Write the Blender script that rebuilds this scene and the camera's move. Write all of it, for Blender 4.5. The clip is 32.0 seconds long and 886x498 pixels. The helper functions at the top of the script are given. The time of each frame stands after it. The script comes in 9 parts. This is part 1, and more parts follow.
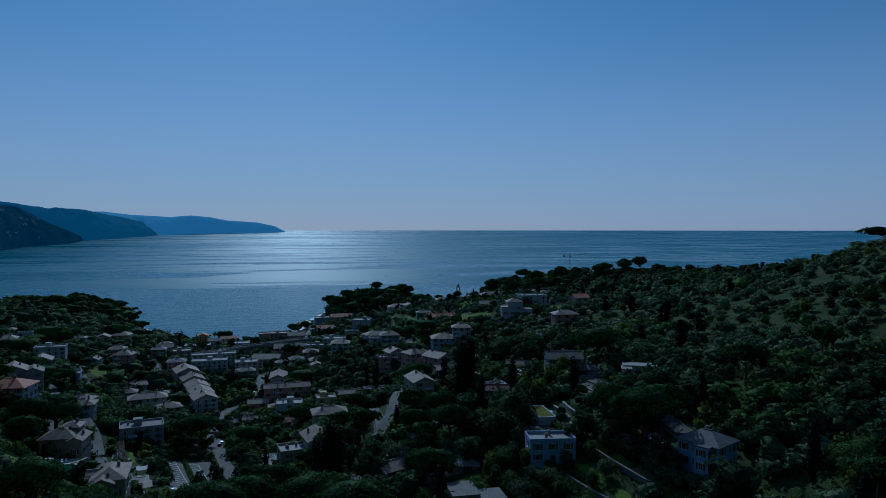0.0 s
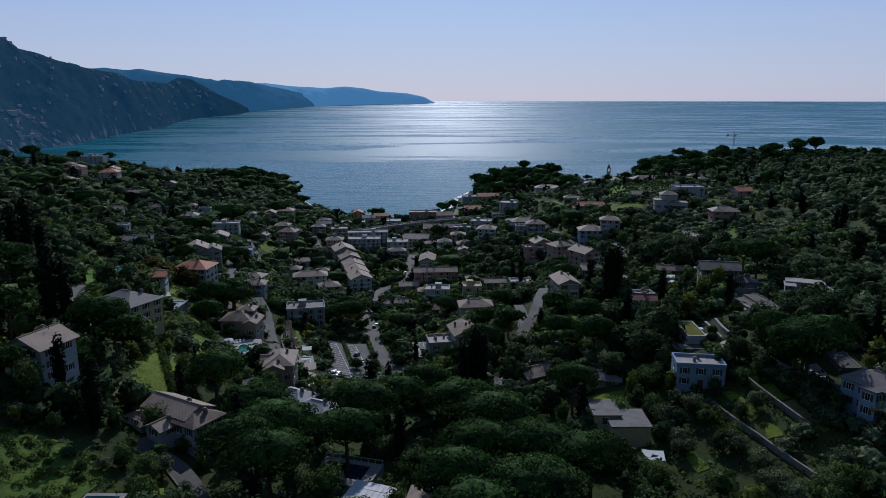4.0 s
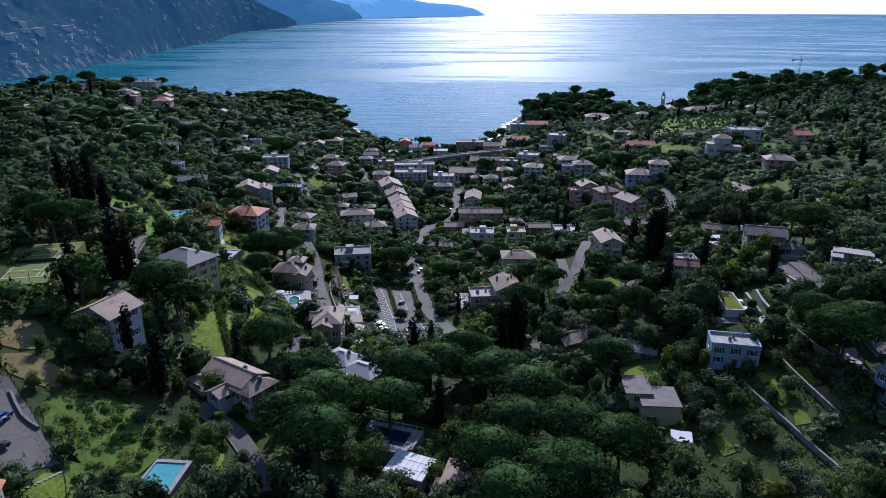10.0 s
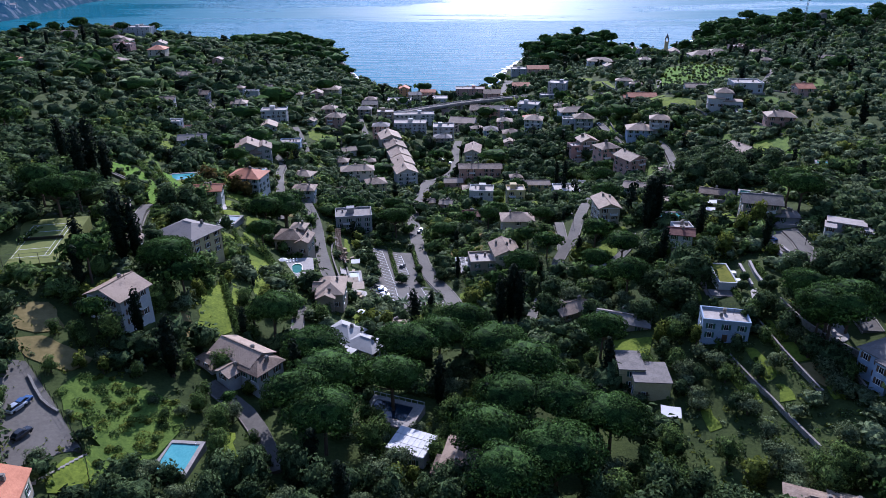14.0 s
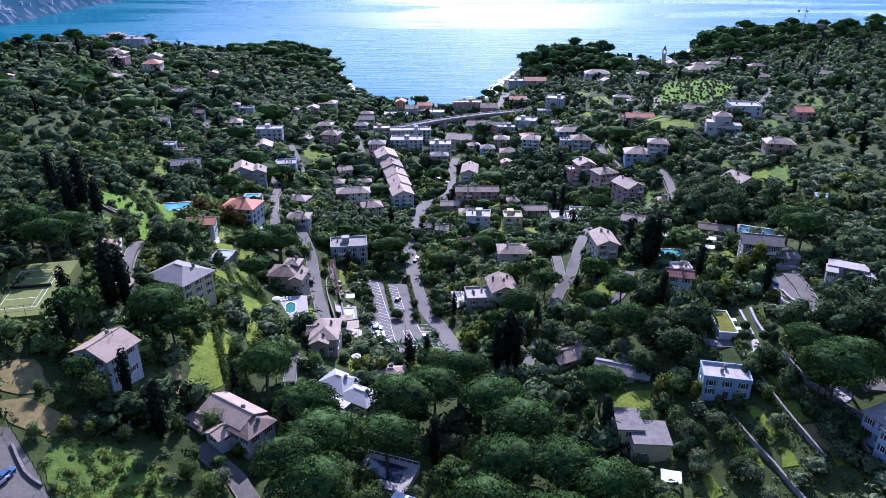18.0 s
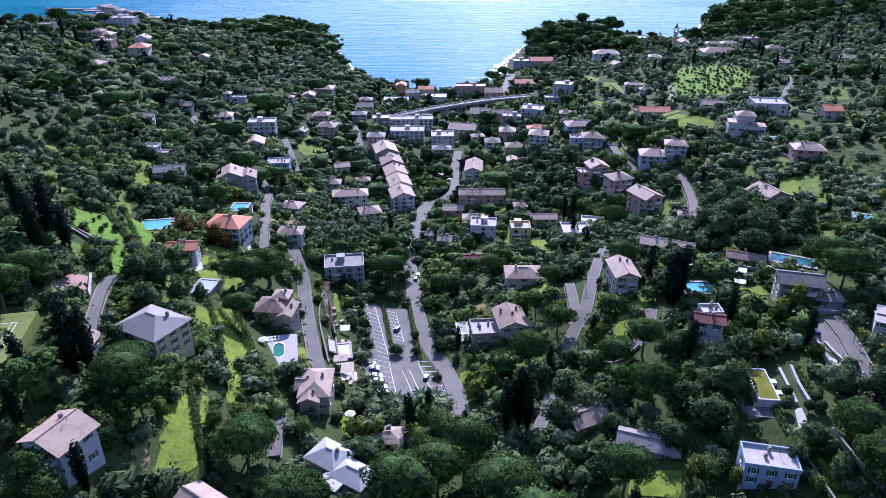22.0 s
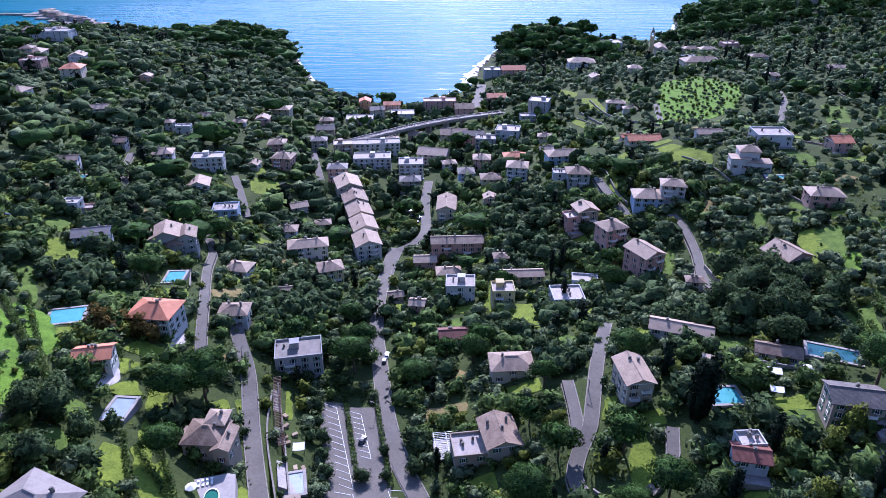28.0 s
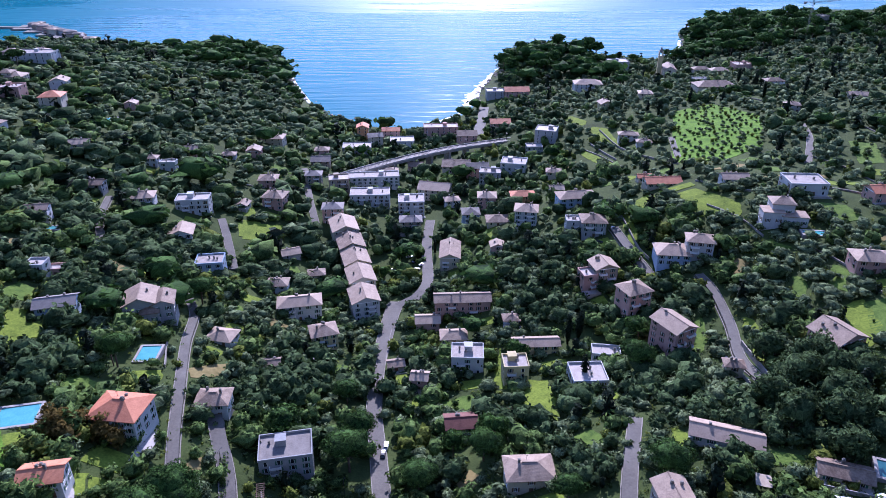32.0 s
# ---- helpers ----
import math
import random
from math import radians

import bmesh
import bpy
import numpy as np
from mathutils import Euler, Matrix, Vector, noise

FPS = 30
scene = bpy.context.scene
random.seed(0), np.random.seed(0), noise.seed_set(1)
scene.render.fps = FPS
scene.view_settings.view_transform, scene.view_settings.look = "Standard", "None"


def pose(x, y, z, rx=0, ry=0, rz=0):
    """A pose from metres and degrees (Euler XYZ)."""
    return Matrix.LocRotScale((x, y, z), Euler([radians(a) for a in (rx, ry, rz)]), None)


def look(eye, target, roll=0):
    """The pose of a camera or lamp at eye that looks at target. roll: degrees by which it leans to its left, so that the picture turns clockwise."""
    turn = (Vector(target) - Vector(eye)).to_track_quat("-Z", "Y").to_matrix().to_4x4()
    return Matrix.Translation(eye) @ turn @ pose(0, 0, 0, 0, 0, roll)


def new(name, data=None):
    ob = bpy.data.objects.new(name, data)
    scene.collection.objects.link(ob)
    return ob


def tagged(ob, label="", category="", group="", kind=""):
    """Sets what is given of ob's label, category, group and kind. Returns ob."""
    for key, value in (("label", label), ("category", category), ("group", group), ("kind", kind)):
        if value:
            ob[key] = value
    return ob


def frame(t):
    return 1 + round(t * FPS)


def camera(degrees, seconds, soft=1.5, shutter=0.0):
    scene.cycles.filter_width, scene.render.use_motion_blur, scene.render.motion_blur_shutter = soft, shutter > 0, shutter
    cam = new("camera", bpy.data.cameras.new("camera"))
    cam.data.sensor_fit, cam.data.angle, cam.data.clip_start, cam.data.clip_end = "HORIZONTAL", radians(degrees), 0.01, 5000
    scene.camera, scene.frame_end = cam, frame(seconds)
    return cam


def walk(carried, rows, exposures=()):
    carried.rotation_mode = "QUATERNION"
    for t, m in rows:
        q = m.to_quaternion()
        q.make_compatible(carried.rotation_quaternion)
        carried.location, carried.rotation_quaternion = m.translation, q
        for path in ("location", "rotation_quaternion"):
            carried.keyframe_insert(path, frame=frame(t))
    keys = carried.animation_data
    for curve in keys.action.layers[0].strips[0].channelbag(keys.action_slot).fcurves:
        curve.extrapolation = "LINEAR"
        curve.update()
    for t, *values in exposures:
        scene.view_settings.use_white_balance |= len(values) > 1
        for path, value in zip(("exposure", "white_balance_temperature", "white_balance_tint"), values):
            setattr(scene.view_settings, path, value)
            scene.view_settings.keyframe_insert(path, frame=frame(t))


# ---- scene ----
cam = camera(65.2, 32.0, 0.8)

# seconds, east, north, height, then yaw to the left, pitch up and roll in degrees
PATH = [
    (0, -1.4, -3.0, 122.4, -16.08, -1.69, -0.01),
    (0.5, -1.5, -2.7, 124.0, -14.70, -1.71, 0.02),
    (1, -1.2, -2.1, 124.8, -12.90, -4.90, -0.02),
    (1.5, -1.0, -1.7, 126.3, -11.48, -11.01, 0.01),
    (2, -0.9, -1.1, 128.0, -10.78, -12.32, -0.00),
    (2.5, -1.4, -0.9, 129.6, -8.51, -12.33, -0.05),
    (3, -1.0, -0.0, 130.5, -5.77, -12.31, -0.04),
    (3.5, -1.1, 0.2, 131.9, -5.05, -12.31, -0.05),
    (4, -1.1, 0.3, 133.2, -3.94, -12.31, -0.06),
    (4.5, -1.2, 0.5, 134.5, -2.04, -12.31, -0.06),
    (6.5, -0.2, -0.1, 139.1, 0.07, -16.47, -0.16),
    (7, 0.3, -0.5, 140.5, 0.13, -16.45, -0.22),
    (7.5, 0.0, -0.4, 141.9, 0.09, -16.44, -0.16),
    (8, -0.1, -0.3, 143.2, 0.08, -16.42, -0.13),
    (8.5, 0.0, -0.2, 144.6, 0.08, -17.64, -0.09),
    (9, -0.0, 0.1, 146.2, 0.06, -19.23, -0.05),
    (9.5, -0.0, -0.2, 147.6, 0.06, -19.21, -0.05),
    (10, 0.0, 0.0, 148.8, 0.07, -19.24, -0.01),
    (10.5, 0.0, 0.0, 150.1, 0.06, -19.23, -0.03),
    (11, -0.1, 0.3, 151.7, 0.02, -19.24, -0.01),
    (11.5, -0.1, 0.4, 152.9, 0.02, -19.22, -0.01),
    (12, -0.1, 0.4, 154.1, 0.02, -19.84, -0.05),
    (12.5, -0.0, 0.4, 155.8, 0.03, -20.70, -0.07),
    (13, 0.0, 0.3, 157.2, 0.03, -20.71, -0.09),
    (13.5, 0.1, 0.4, 158.0, 0.06, -21.47, -0.16),
    (14, 0.2, 0.4, 159.9, 0.11, -24.31, -0.26),
    (14.5, 0.3, 0.7, 161.5, 0.13, -24.37, -0.27),
    (16.5, 0.7, 1.8, 166.7, 0.19, -24.19, -0.11),
    (17, 0.6, 3.9, 168.2, 0.18, -24.19, -0.09),
    (17.5, 0.7, 6.4, 169.5, 0.21, -24.20, -0.08),
    (18, 0.5, 9.3, 170.8, -0.18, -24.23, -0.01),
    (18.5, 0.2, 12.4, 171.9, -0.22, -24.20, 0.07),
    (19, 0.1, 15.8, 173.3, -0.22, -24.25, 0.06),
    (19.5, 0.1, 19.6, 174.5, -0.19, -24.27, 0.09),
    (20, -0.1, 23.6, 175.5, -0.19, -25.03, 0.12),
    (20.5, 0.1, 28.0, 177.1, -0.11, -26.26, 0.03),
    (21, 0.1, 32.2, 178.4, -0.08, -26.26, 0.05),
    (21.5, 0.1, 36.5, 179.7, -0.04, -26.61, 0.07),
    (22, -0.1, 40.5, 181.1, -0.06, -26.87, 0.04),
    (22.5, -0.8, 45.0, 182.8, -0.25, -27.38, 0.17),
    (23, -0.8, 49.6, 184.1, -0.20, -27.38, 0.15),
    (23.5, -0.8, 54.4, 185.5, -0.19, -27.38, 0.14),
    (24, -0.9, 59.0, 186.4, -0.17, -27.37, 0.17),
    (24.5, -0.6, 63.5, 186.9, -0.49, -27.36, 0.18),
    (25, -0.7, 67.8, 186.9, -1.23, -27.36, 0.17),
    (25.5, -0.9, 72.3, 187.2, -3.05, -27.36, 0.21),
    (27.5, 0.2, 91.1, 188.6, -2.76, -27.48, -0.05),
    (28, 0.1, 95.5, 189.5, -2.78, -27.52, -0.09),
    (28.5, 0.1, 100.3, 190.8, -2.78, -27.60, -0.11),
    (29, 0.2, 105.1, 192.1, -2.76, -27.62, -0.11),
    (29.5, 0.3, 110.0, 193.5, -2.74, -27.65, -0.19),
    (30, 0.3, 115.3, 194.8, -2.73, -27.65, -0.17),
    (30.5, 0.4, 120.1, 196.1, -2.72, -27.63, -0.19),
    (31, 0.2, 124.6, 196.9, -2.76, -27.51, -0.19),
    (31.5, -0.3, 129.3, 197.4, -2.84, -27.29, -0.12),
    (32, -1.1, 134.1, 198.0, -3.00, -27.15, 0.07),
]


def aimed(x, y, z, yaw, pitch, roll):
    a, b = radians(yaw), radians(pitch)
    return look((x, y, z), (x - math.sin(a) * math.cos(b), y + math.cos(a) * math.cos(b), z + math.sin(b)), roll)


walk(cam, [(t, aimed(*place)) for t, *place in PATH],
     exposures=[(0, -1.7, 4300, -5), (1, -1.65, 4350, -3), (2, -1.2, 5250, 8), (4, -0.88, 5400, 12), (7, -0.36, 5400, 16), (9, 0.02, 5350, 20),
                (14, 0.52, 5330, 24), (17, 0.96, 5200, 31), (19, 1.04, 5190, 32), (23, 1.11, 5170, 33), (32, 0.99, 5150, 33)])

# ---- world and sun ----
SUN_AZIMUTH, SUN_HEIGHT = 4.0, 33.0  # degrees east of north, degrees up
world = bpy.data.worlds.new("sky")
scene.world = world
world.use_nodes = True
wn = world.node_tree.nodes
sky = wn.new("ShaderNodeTexSky")
sky.sky_type, sky.sun_disc = "NISHITA", False
sky.sun_elevation, sky.sun_rotation = radians(SUN_HEIGHT), radians(SUN_AZIMUTH)
sky.air_density, sky.dust_density, sky.ozone_density, sky.altitude = 1.0, 0.15, 3.0, 100
haze = wn.new("ShaderNodeMix")  # thin sea haze over the whole sky
haze.data_type = "RGBA"
haze.inputs["B"].default_value = (7.0, 6.5, 8.1, 1)
aloft = wn.new("ShaderNodeSeparateXYZ")
world.node_tree.links.new(wn.new("ShaderNodeTexCoord").outputs["Generated"], aloft.inputs[0])
thins = wn.new("ShaderNodeMapRange")  # the haze lies on the horizon and thins out upwards
thins.interpolation_type = "SMOOTHSTEP"
for k, v in enumerate((-0.02, 0.30, 0.72, 0.04)):
    thins.inputs[k + 1].default_value = v
world.node_tree.links.new(aloft.outputs["Z"], thins.inputs[0])
world.node_tree.links.new(thins.outputs[0], haze.inputs["Factor"])
world.node_tree.links.new(sky.outputs[0], haze.inputs["A"])
world.node_tree.links.new(haze.outputs["Result"], wn["Background"].inputs[0])
wn["Background"].inputs[1].default_value = 0.125
sun = new("sun", bpy.data.lights.new("sun", "SUN"))
sun.data.energy, sun.data.angle, sun.data.color = 4.6, radians(0.53), (1.0, 0.92, 0.83)
sa, sh = radians(SUN_AZIMUTH), radians(SUN_HEIGHT)
sun.matrix_world = look((math.sin(sa) * math.cos(sh) * 900, math.cos(sa) * math.cos(sh) * 900, math.sin(sh) * 900), (0, 0, 0))


# ---- materials ----
def material(name, base, rough=0.8, spec=0.3, metal=0.0):
    m = bpy.data.materials.new(name)
    m.use_nodes = True
    b = m.node_tree.nodes["Principled BSDF"]
    b.inputs["Base Color"].default_value = (*base, 1)
    b.inputs["Roughness"].default_value = rough
    b.inputs["Specular IOR Level"].default_value = spec
    b.inputs["Metallic"].default_value = metal
    return m


def node(m, kind, **values):
    n = m.node_tree.nodes.new(kind)
    for key, v in values.items():
        n.inputs[key.replace("_", " ")].default_value = v
    return n


def wire(m, a, out, b, inp):
    m.node_tree.links.new(a.outputs[out], b.inputs[inp])


def ramp(m, stops):
    n = m.node_tree.nodes.new("ShaderNodeValToRGB")
    e = n.color_ramp.elements
    while len(e) < len(stops):
        e.new(0.5)
    for k, (at, c) in zip(e, stops):
        k.position, k.color = at, (*c, 1)
    return n


def mottled(name, dark, light, size, rough=0.8, spec=0.3, fine=6.0, bump=0.0, vary=0.0, world_space=False):
    """A surface with two scales of stain; vary: how far each object or piece departs from the next."""
    m = material(name, light, rough, spec)
    shader = m.node_tree.nodes["Principled BSDF"]
    at = m.node_tree.nodes.new("ShaderNodeNewGeometry" if world_space else "ShaderNodeTexCoord")
    where = "Position" if world_space else "Object"
    big = node(m, "ShaderNodeTexNoise", Scale=1 / size, Detail=4.0, Roughness=0.6)
    small = node(m, "ShaderNodeTexNoise", Scale=fine / size, Detail=5.0, Roughness=0.7)
    wire(m, at, where, big, "Vector"), wire(m, at, where, small, "Vector")
    mix = node(m, "ShaderNodeMath")
    mix.operation = "ADD"
    wire(m, big, "Fac", mix, 0), wire(m, small, "Fac", mix, 1)
    last = mix
    if vary:
        info = m.node_tree.nodes.new("ShaderNodeObjectInfo")
        scale = node(m, "ShaderNodeMath")
        scale.operation, scale.inputs[1].default_value, scale.inputs[2].default_value = "MULTIPLY_ADD", 2 * vary, -vary
        wire(m, info, "Random", scale, 0)
        last = node(m, "ShaderNodeMath")
        last.operation = "ADD"
        wire(m, mix, 0, last, 0), wire(m, scale, 0, last, 1)
    half = node(m, "ShaderNodeMath")
    half.operation, half.inputs[1].default_value = "MULTIPLY", 0.5
    wire(m, last, 0, half, 0)
    tone = ramp(m, [(0.32, dark), (0.68, light)])
    wire(m, half, 0, tone, 0), wire(m, tone, 0, shader, "Base Color")
    if bump:
        relief = node(m, "ShaderNodeBump", Strength=0.6, Distance=bump)
        wire(m, small, "Fac", relief, "Height"), wire(m, relief, 0, shader, "Normal")
    return m


GROUND = mottled("undergrowth", (0.014, 0.025, 0.008), (0.070, 0.095, 0.026), 14.0, 0.95, 0.1, 20.0, 0.3, world_space=True)
ROCK = mottled("rock", (0.12, 0.10, 0.08), (0.36, 0.32, 0.27), 9.0, 0.9, 0.2, 5.0, 0.5, world_space=True)
LAWN = mottled("lawn", (0.050, 0.078, 0.011), (0.190, 0.245, 0.030), 6.0, 0.95, 0.1, 8.0, 0.1, world_space=True)
DRY = mottled("dry_grass", (0.10, 0.085, 0.03), (0.24, 0.19, 0.08), 12.0, 0.95, 0.1, 8.0, 0.1, world_space=True)
ASPHALT = mottled("asphalt", (0.066, 0.060, 0.052), (0.140, 0.128, 0.110), 9.0, 0.85, 0.3, 11.0, 0.01, world_space=True)


SEA = material("sea", (0.002, 0.122, 0.162), 0.22, 0.14)
sea_shader = SEA.node_tree.nodes["Principled BSDF"]
sea_shader.inputs["IOR"].default_value = 1.33
sea_at = SEA.node_tree.nodes.new("ShaderNodeNewGeometry")


def spread_over(m, source, out, low, high, to_low, to_high):
    n = node(m, "ShaderNodeMapRange")
    n.interpolation_type = "SMOOTHSTEP"
    for k, v in enumerate((low, high, to_low, to_high)):
        n.inputs[k + 1].default_value = v
    wire(m, source, out, n, 0)
    return n


def combined(m, kind, a, b):
    n = node(m, "ShaderNodeMath")
    n.operation = kind
    wire(m, a, 0, n, 0), wire(m, b, 0, n, 1)
    return n


# gusts ruffle the open water in long streaks; towards the cove it lies smooth
drawn = node(SEA, "ShaderNodeMapping", Scale=(0.0011, 0.0042, 1.0))
wire(SEA, sea_at, "Position", drawn, "Vector")
slicks = node(SEA, "ShaderNodeTexNoise", Scale=1.0, Detail=6.0, Roughness=0.62, Distortion=0.6)
wire(SEA, drawn, 0, slicks, "Vector")
apart = node(SEA, "ShaderNodeSeparateXYZ")
wire(SEA, sea_at, "Position", apart, 0)
offshore = spread_over(SEA, apart, "Y", 1180, 1620, -0.13, 0.045)
gusts = combined(SEA, "ADD", slicks, offshore)
breeze = spread_over(SEA, gusts, 0, 0.46, 0.60, 0.16, 0.38)
wire(SEA, breeze, 0, sea_shader, "Roughness")
swell_map = node(SEA, "ShaderNodeMapping", Scale=(0.011, 0.075, 1.0), Rotation=(0, 0, 0.12))
wire(SEA, sea_at, "Position", swell_map, "Vector")
swell = node(SEA, "ShaderNodeTexNoise", Scale=1.0, Detail=3.0, Roughness=0.5)
wire(SEA, swell_map, 0, swell, "Vector")
sea_bump = node(SEA, "ShaderNodeBump", Strength=0.9, Distance=1.4)
wire(SEA, swell, "Fac", sea_bump, "Height"), wire(SEA, sea_bump, 0, sea_shader, "Normal")


# ---- land and sea ----
VALLEY = [(0, -150, 78), (0, 0, 70), (0, 60, 64), (0, 110, 55), (0, 150, 47), (-6, 233, 32), (-33, 287, 30), (-20, 340, 23), (-17, 438, 10),
          (0, 480, 8), (10, 560, 7), (20, 640, 6), (40, 740, 4), (-8, 400, 14), (8, 415, 20)]
WEST = [(-104, 172, 79), (-75, 154, 71), (-41, 143, 58), (-57, 148, 61), (-23, 158, 55), (-78, 203, 66), (-53, 229, 49), (-125, 262, 71), (-92, 271, 58), (-82, 312, 52),
        (-168, 364, 66), (-114, 391, 46), (-146, 489, 47), (-115, 509, 33), (-124, 307, 60), (-257, 643, 58), (-200, 520, 58), (-230, 420, 75),
        (-60, 540, 20), (-100, 640, 24), (-180, 720, 40), (-120, 760, 15), (-60, 700, 8)]
CAPE = [(-200, 900, 26), (-204, 1050, 12), (-300, 870, 42), (-310, 800, 59), (-365, 800, 65), (-400, 1000, 15), (-330, 720, 61), (-463, 1038, 9), (-425, 790, 66),
        (-350, 500, 80), (-260, 250, 95), (-150, 100, 85), (-560, 900, 18), (-560, 1180, 6), (-700, 1000, 2), (-700, 500, 60)]
EAST = [(37, 269, 46), (64, 245, 57), (83, 278, 61), (109, 261, 63), (66, 157, 64), (53, 136, 55), (78, 122, 61), (92, 360, 37), (118, 329, 52), (166, 414, 66),
        (178, 437, 73), (178, 365, 68), (248, 459, 62), (166, 465, 66), (163, 695, 38), (190, 680, 45), (283, 634, 53), (58, 455, 33),
        (93, 443, 45), (48, 527, 22), (110, 190, 70), (160, 200, 76), (220, 300, 80), (300, 380, 80), (110, 560, 32), (220, 560, 60)]
POINT = [(284, 909, 14), (150, 850, 12), (110, 900, 6), (165, 1010, 22), (230, 950, 16), (350, 800, 40), (450, 800, 45), (503, 1009, 35),
         (496, 1239, 14), (600, 1200, 24), (650, 1000, 47), (420, 600, 58), (550, 700, 60), (300, 250, 110), (420, 300, 130), (350, 150, 120),
         (800, 700, 80), (800, 1250, 5)]
SHORE = [(-159, 1060), (-140, 976), (-118, 897), (-75, 812), (-46, 790), (20, 786), (68, 851), (80, 912), (101, 965), (130, 1035), (142, 1080),
         (190, 1110), (260, 1075), (350, 1065), (385, 1110), (417, 1196), (465, 1304), (611, 1450), (-300, 1180), (-440, 1230), (-240, 1160), (800, 1500)]
DEEP = [(0, 850), (-20, 950), (0, 1080), (0, 1250), (300, 1250), (-300, 1330), (300, 1140), (0, 1600), (400, 1450), (-650, 1400), (800, 1700), (-900, 1200)]


def heights():
    spots = [*VALLEY, *WEST, *CAPE, *EAST, *POINT, *((x, y, 0) for x, y in SHORE), *((x, y, -18) for x, y in DEEP)]
    a = np.array(spots, float)
    d = np.hypot(a[:, None, 0] - a[None, :, 0], a[:, None, 1] - a[None, :, 1])
    n = len(a)
    k = np.zeros((n + 1, n + 1))
    k[:n, :n] = np.sqrt(d * d + 900.0) - np.eye(n) * 6.0
    k[:n, n] = k[n, :n] = 1
    w = np.linalg.solve(k, np.r_[a[:, 2], 0])
    return a, w


SPOTS, WEIGHTS = heights()


def ground_at(x, y):
    """Height of the land over the sea."""
    x, y = np.asarray(x, float), np.asarray(y, float)
    z = np.full(x.shape, WEIGHTS[-1])
    for (px, py, _), w in zip(SPOTS, WEIGHTS):
        z = z + w * np.sqrt((x - px) ** 2 + (y - py) ** 2 + 900.0)
    return z


def mesh_object(name, verts, faces, mats, smooth=False, parent=None):
    me = bpy.data.meshes.new(name)
    me.from_pydata([tuple(v) for v in verts], [], faces)
    for m in mats if isinstance(mats, (list, tuple)) else [mats]:
        me.materials.append(m)
    if smooth:
        me.polygons.foreach_set("use_smooth", np.ones(len(me.polygons), bool))
    me.update()
    ob = new(name, me)
    ob.parent = parent
    return ob


def sheet(name, xs, ys, zs, mats, smooth=True):
    nx, ny = len(xs), len(ys)
    gx, gy = np.meshgrid(xs, ys)
    verts = np.stack([gx.ravel(), gy.ravel(), zs.ravel()], -1)
    j, i = np.meshgrid(np.arange(ny - 1), np.arange(nx - 1), indexing="ij")
    a = (j * nx + i).ravel()
    return mesh_object(name, verts.tolist(), np.stack([a, a + 1, a + nx + 1, a + nx], -1).tolist(), mats, smooth)


# unseen rise added to the hillside behind the path, blocking low sky light
xs, ys = np.arange(-1000, 1001, 8.0), np.arange(-1002, 1701, 8.0)
gx, gy = np.meshgrid(xs, ys)
ground = sheet("ground", xs, ys, ground_at(gx, np.maximum(gy, -150)) + 0.62 * np.maximum(-60 - gy, 0), GROUND)
tagged(ground, "wooded hillside ground falling to the cove", "ground", kind="structure")

# the sea swells up to the horizon, where the curve of the earth would carry it
rings, spokes = np.r_[0, np.linspace(300, 2200, 12), np.linspace(2300, 4900, 40)], 128
sv, sf = [], []
for r in rings:
    z = 0.0 if r < 2200 else 109.0 * ((r - 2200) / 2700) ** 2
    for k in range(spokes):
        a = 2 * math.pi * k / spokes
        sv.append((r * math.sin(a), r * math.cos(a), z))
for i in range(len(rings) - 1):
    for k in range(spokes):
        b, c = i * spokes, (i + 1) * spokes
        sf.append((b + k, c + k, c + (k + 1) % spokes, b + (k + 1) % spokes))
sea = mesh_object("sea", sv, sf, SEA, True)
tagged(sea, "calm blue sea glittering in the sun", "sea", kind="structure")


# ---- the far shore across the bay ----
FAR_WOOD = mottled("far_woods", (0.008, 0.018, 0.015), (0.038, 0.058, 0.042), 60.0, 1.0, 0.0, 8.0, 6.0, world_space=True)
# ridge and cape carry the blue of distant haze in their base colours
HAZE_WOOD = mottled("haze_tinted_woods", (0.030, 0.060, 0.085), (0.055, 0.10, 0.13), 220.0, 1.0, 0.0, 6.0, 8.0, world_space=True)
HAZE_CAPE = mottled("haze_tinted_cape", (0.11, 0.19, 0.28), (0.15, 0.24, 0.33), 400.0, 1.0, 0.0, 5.0, 8.0, world_space=True)


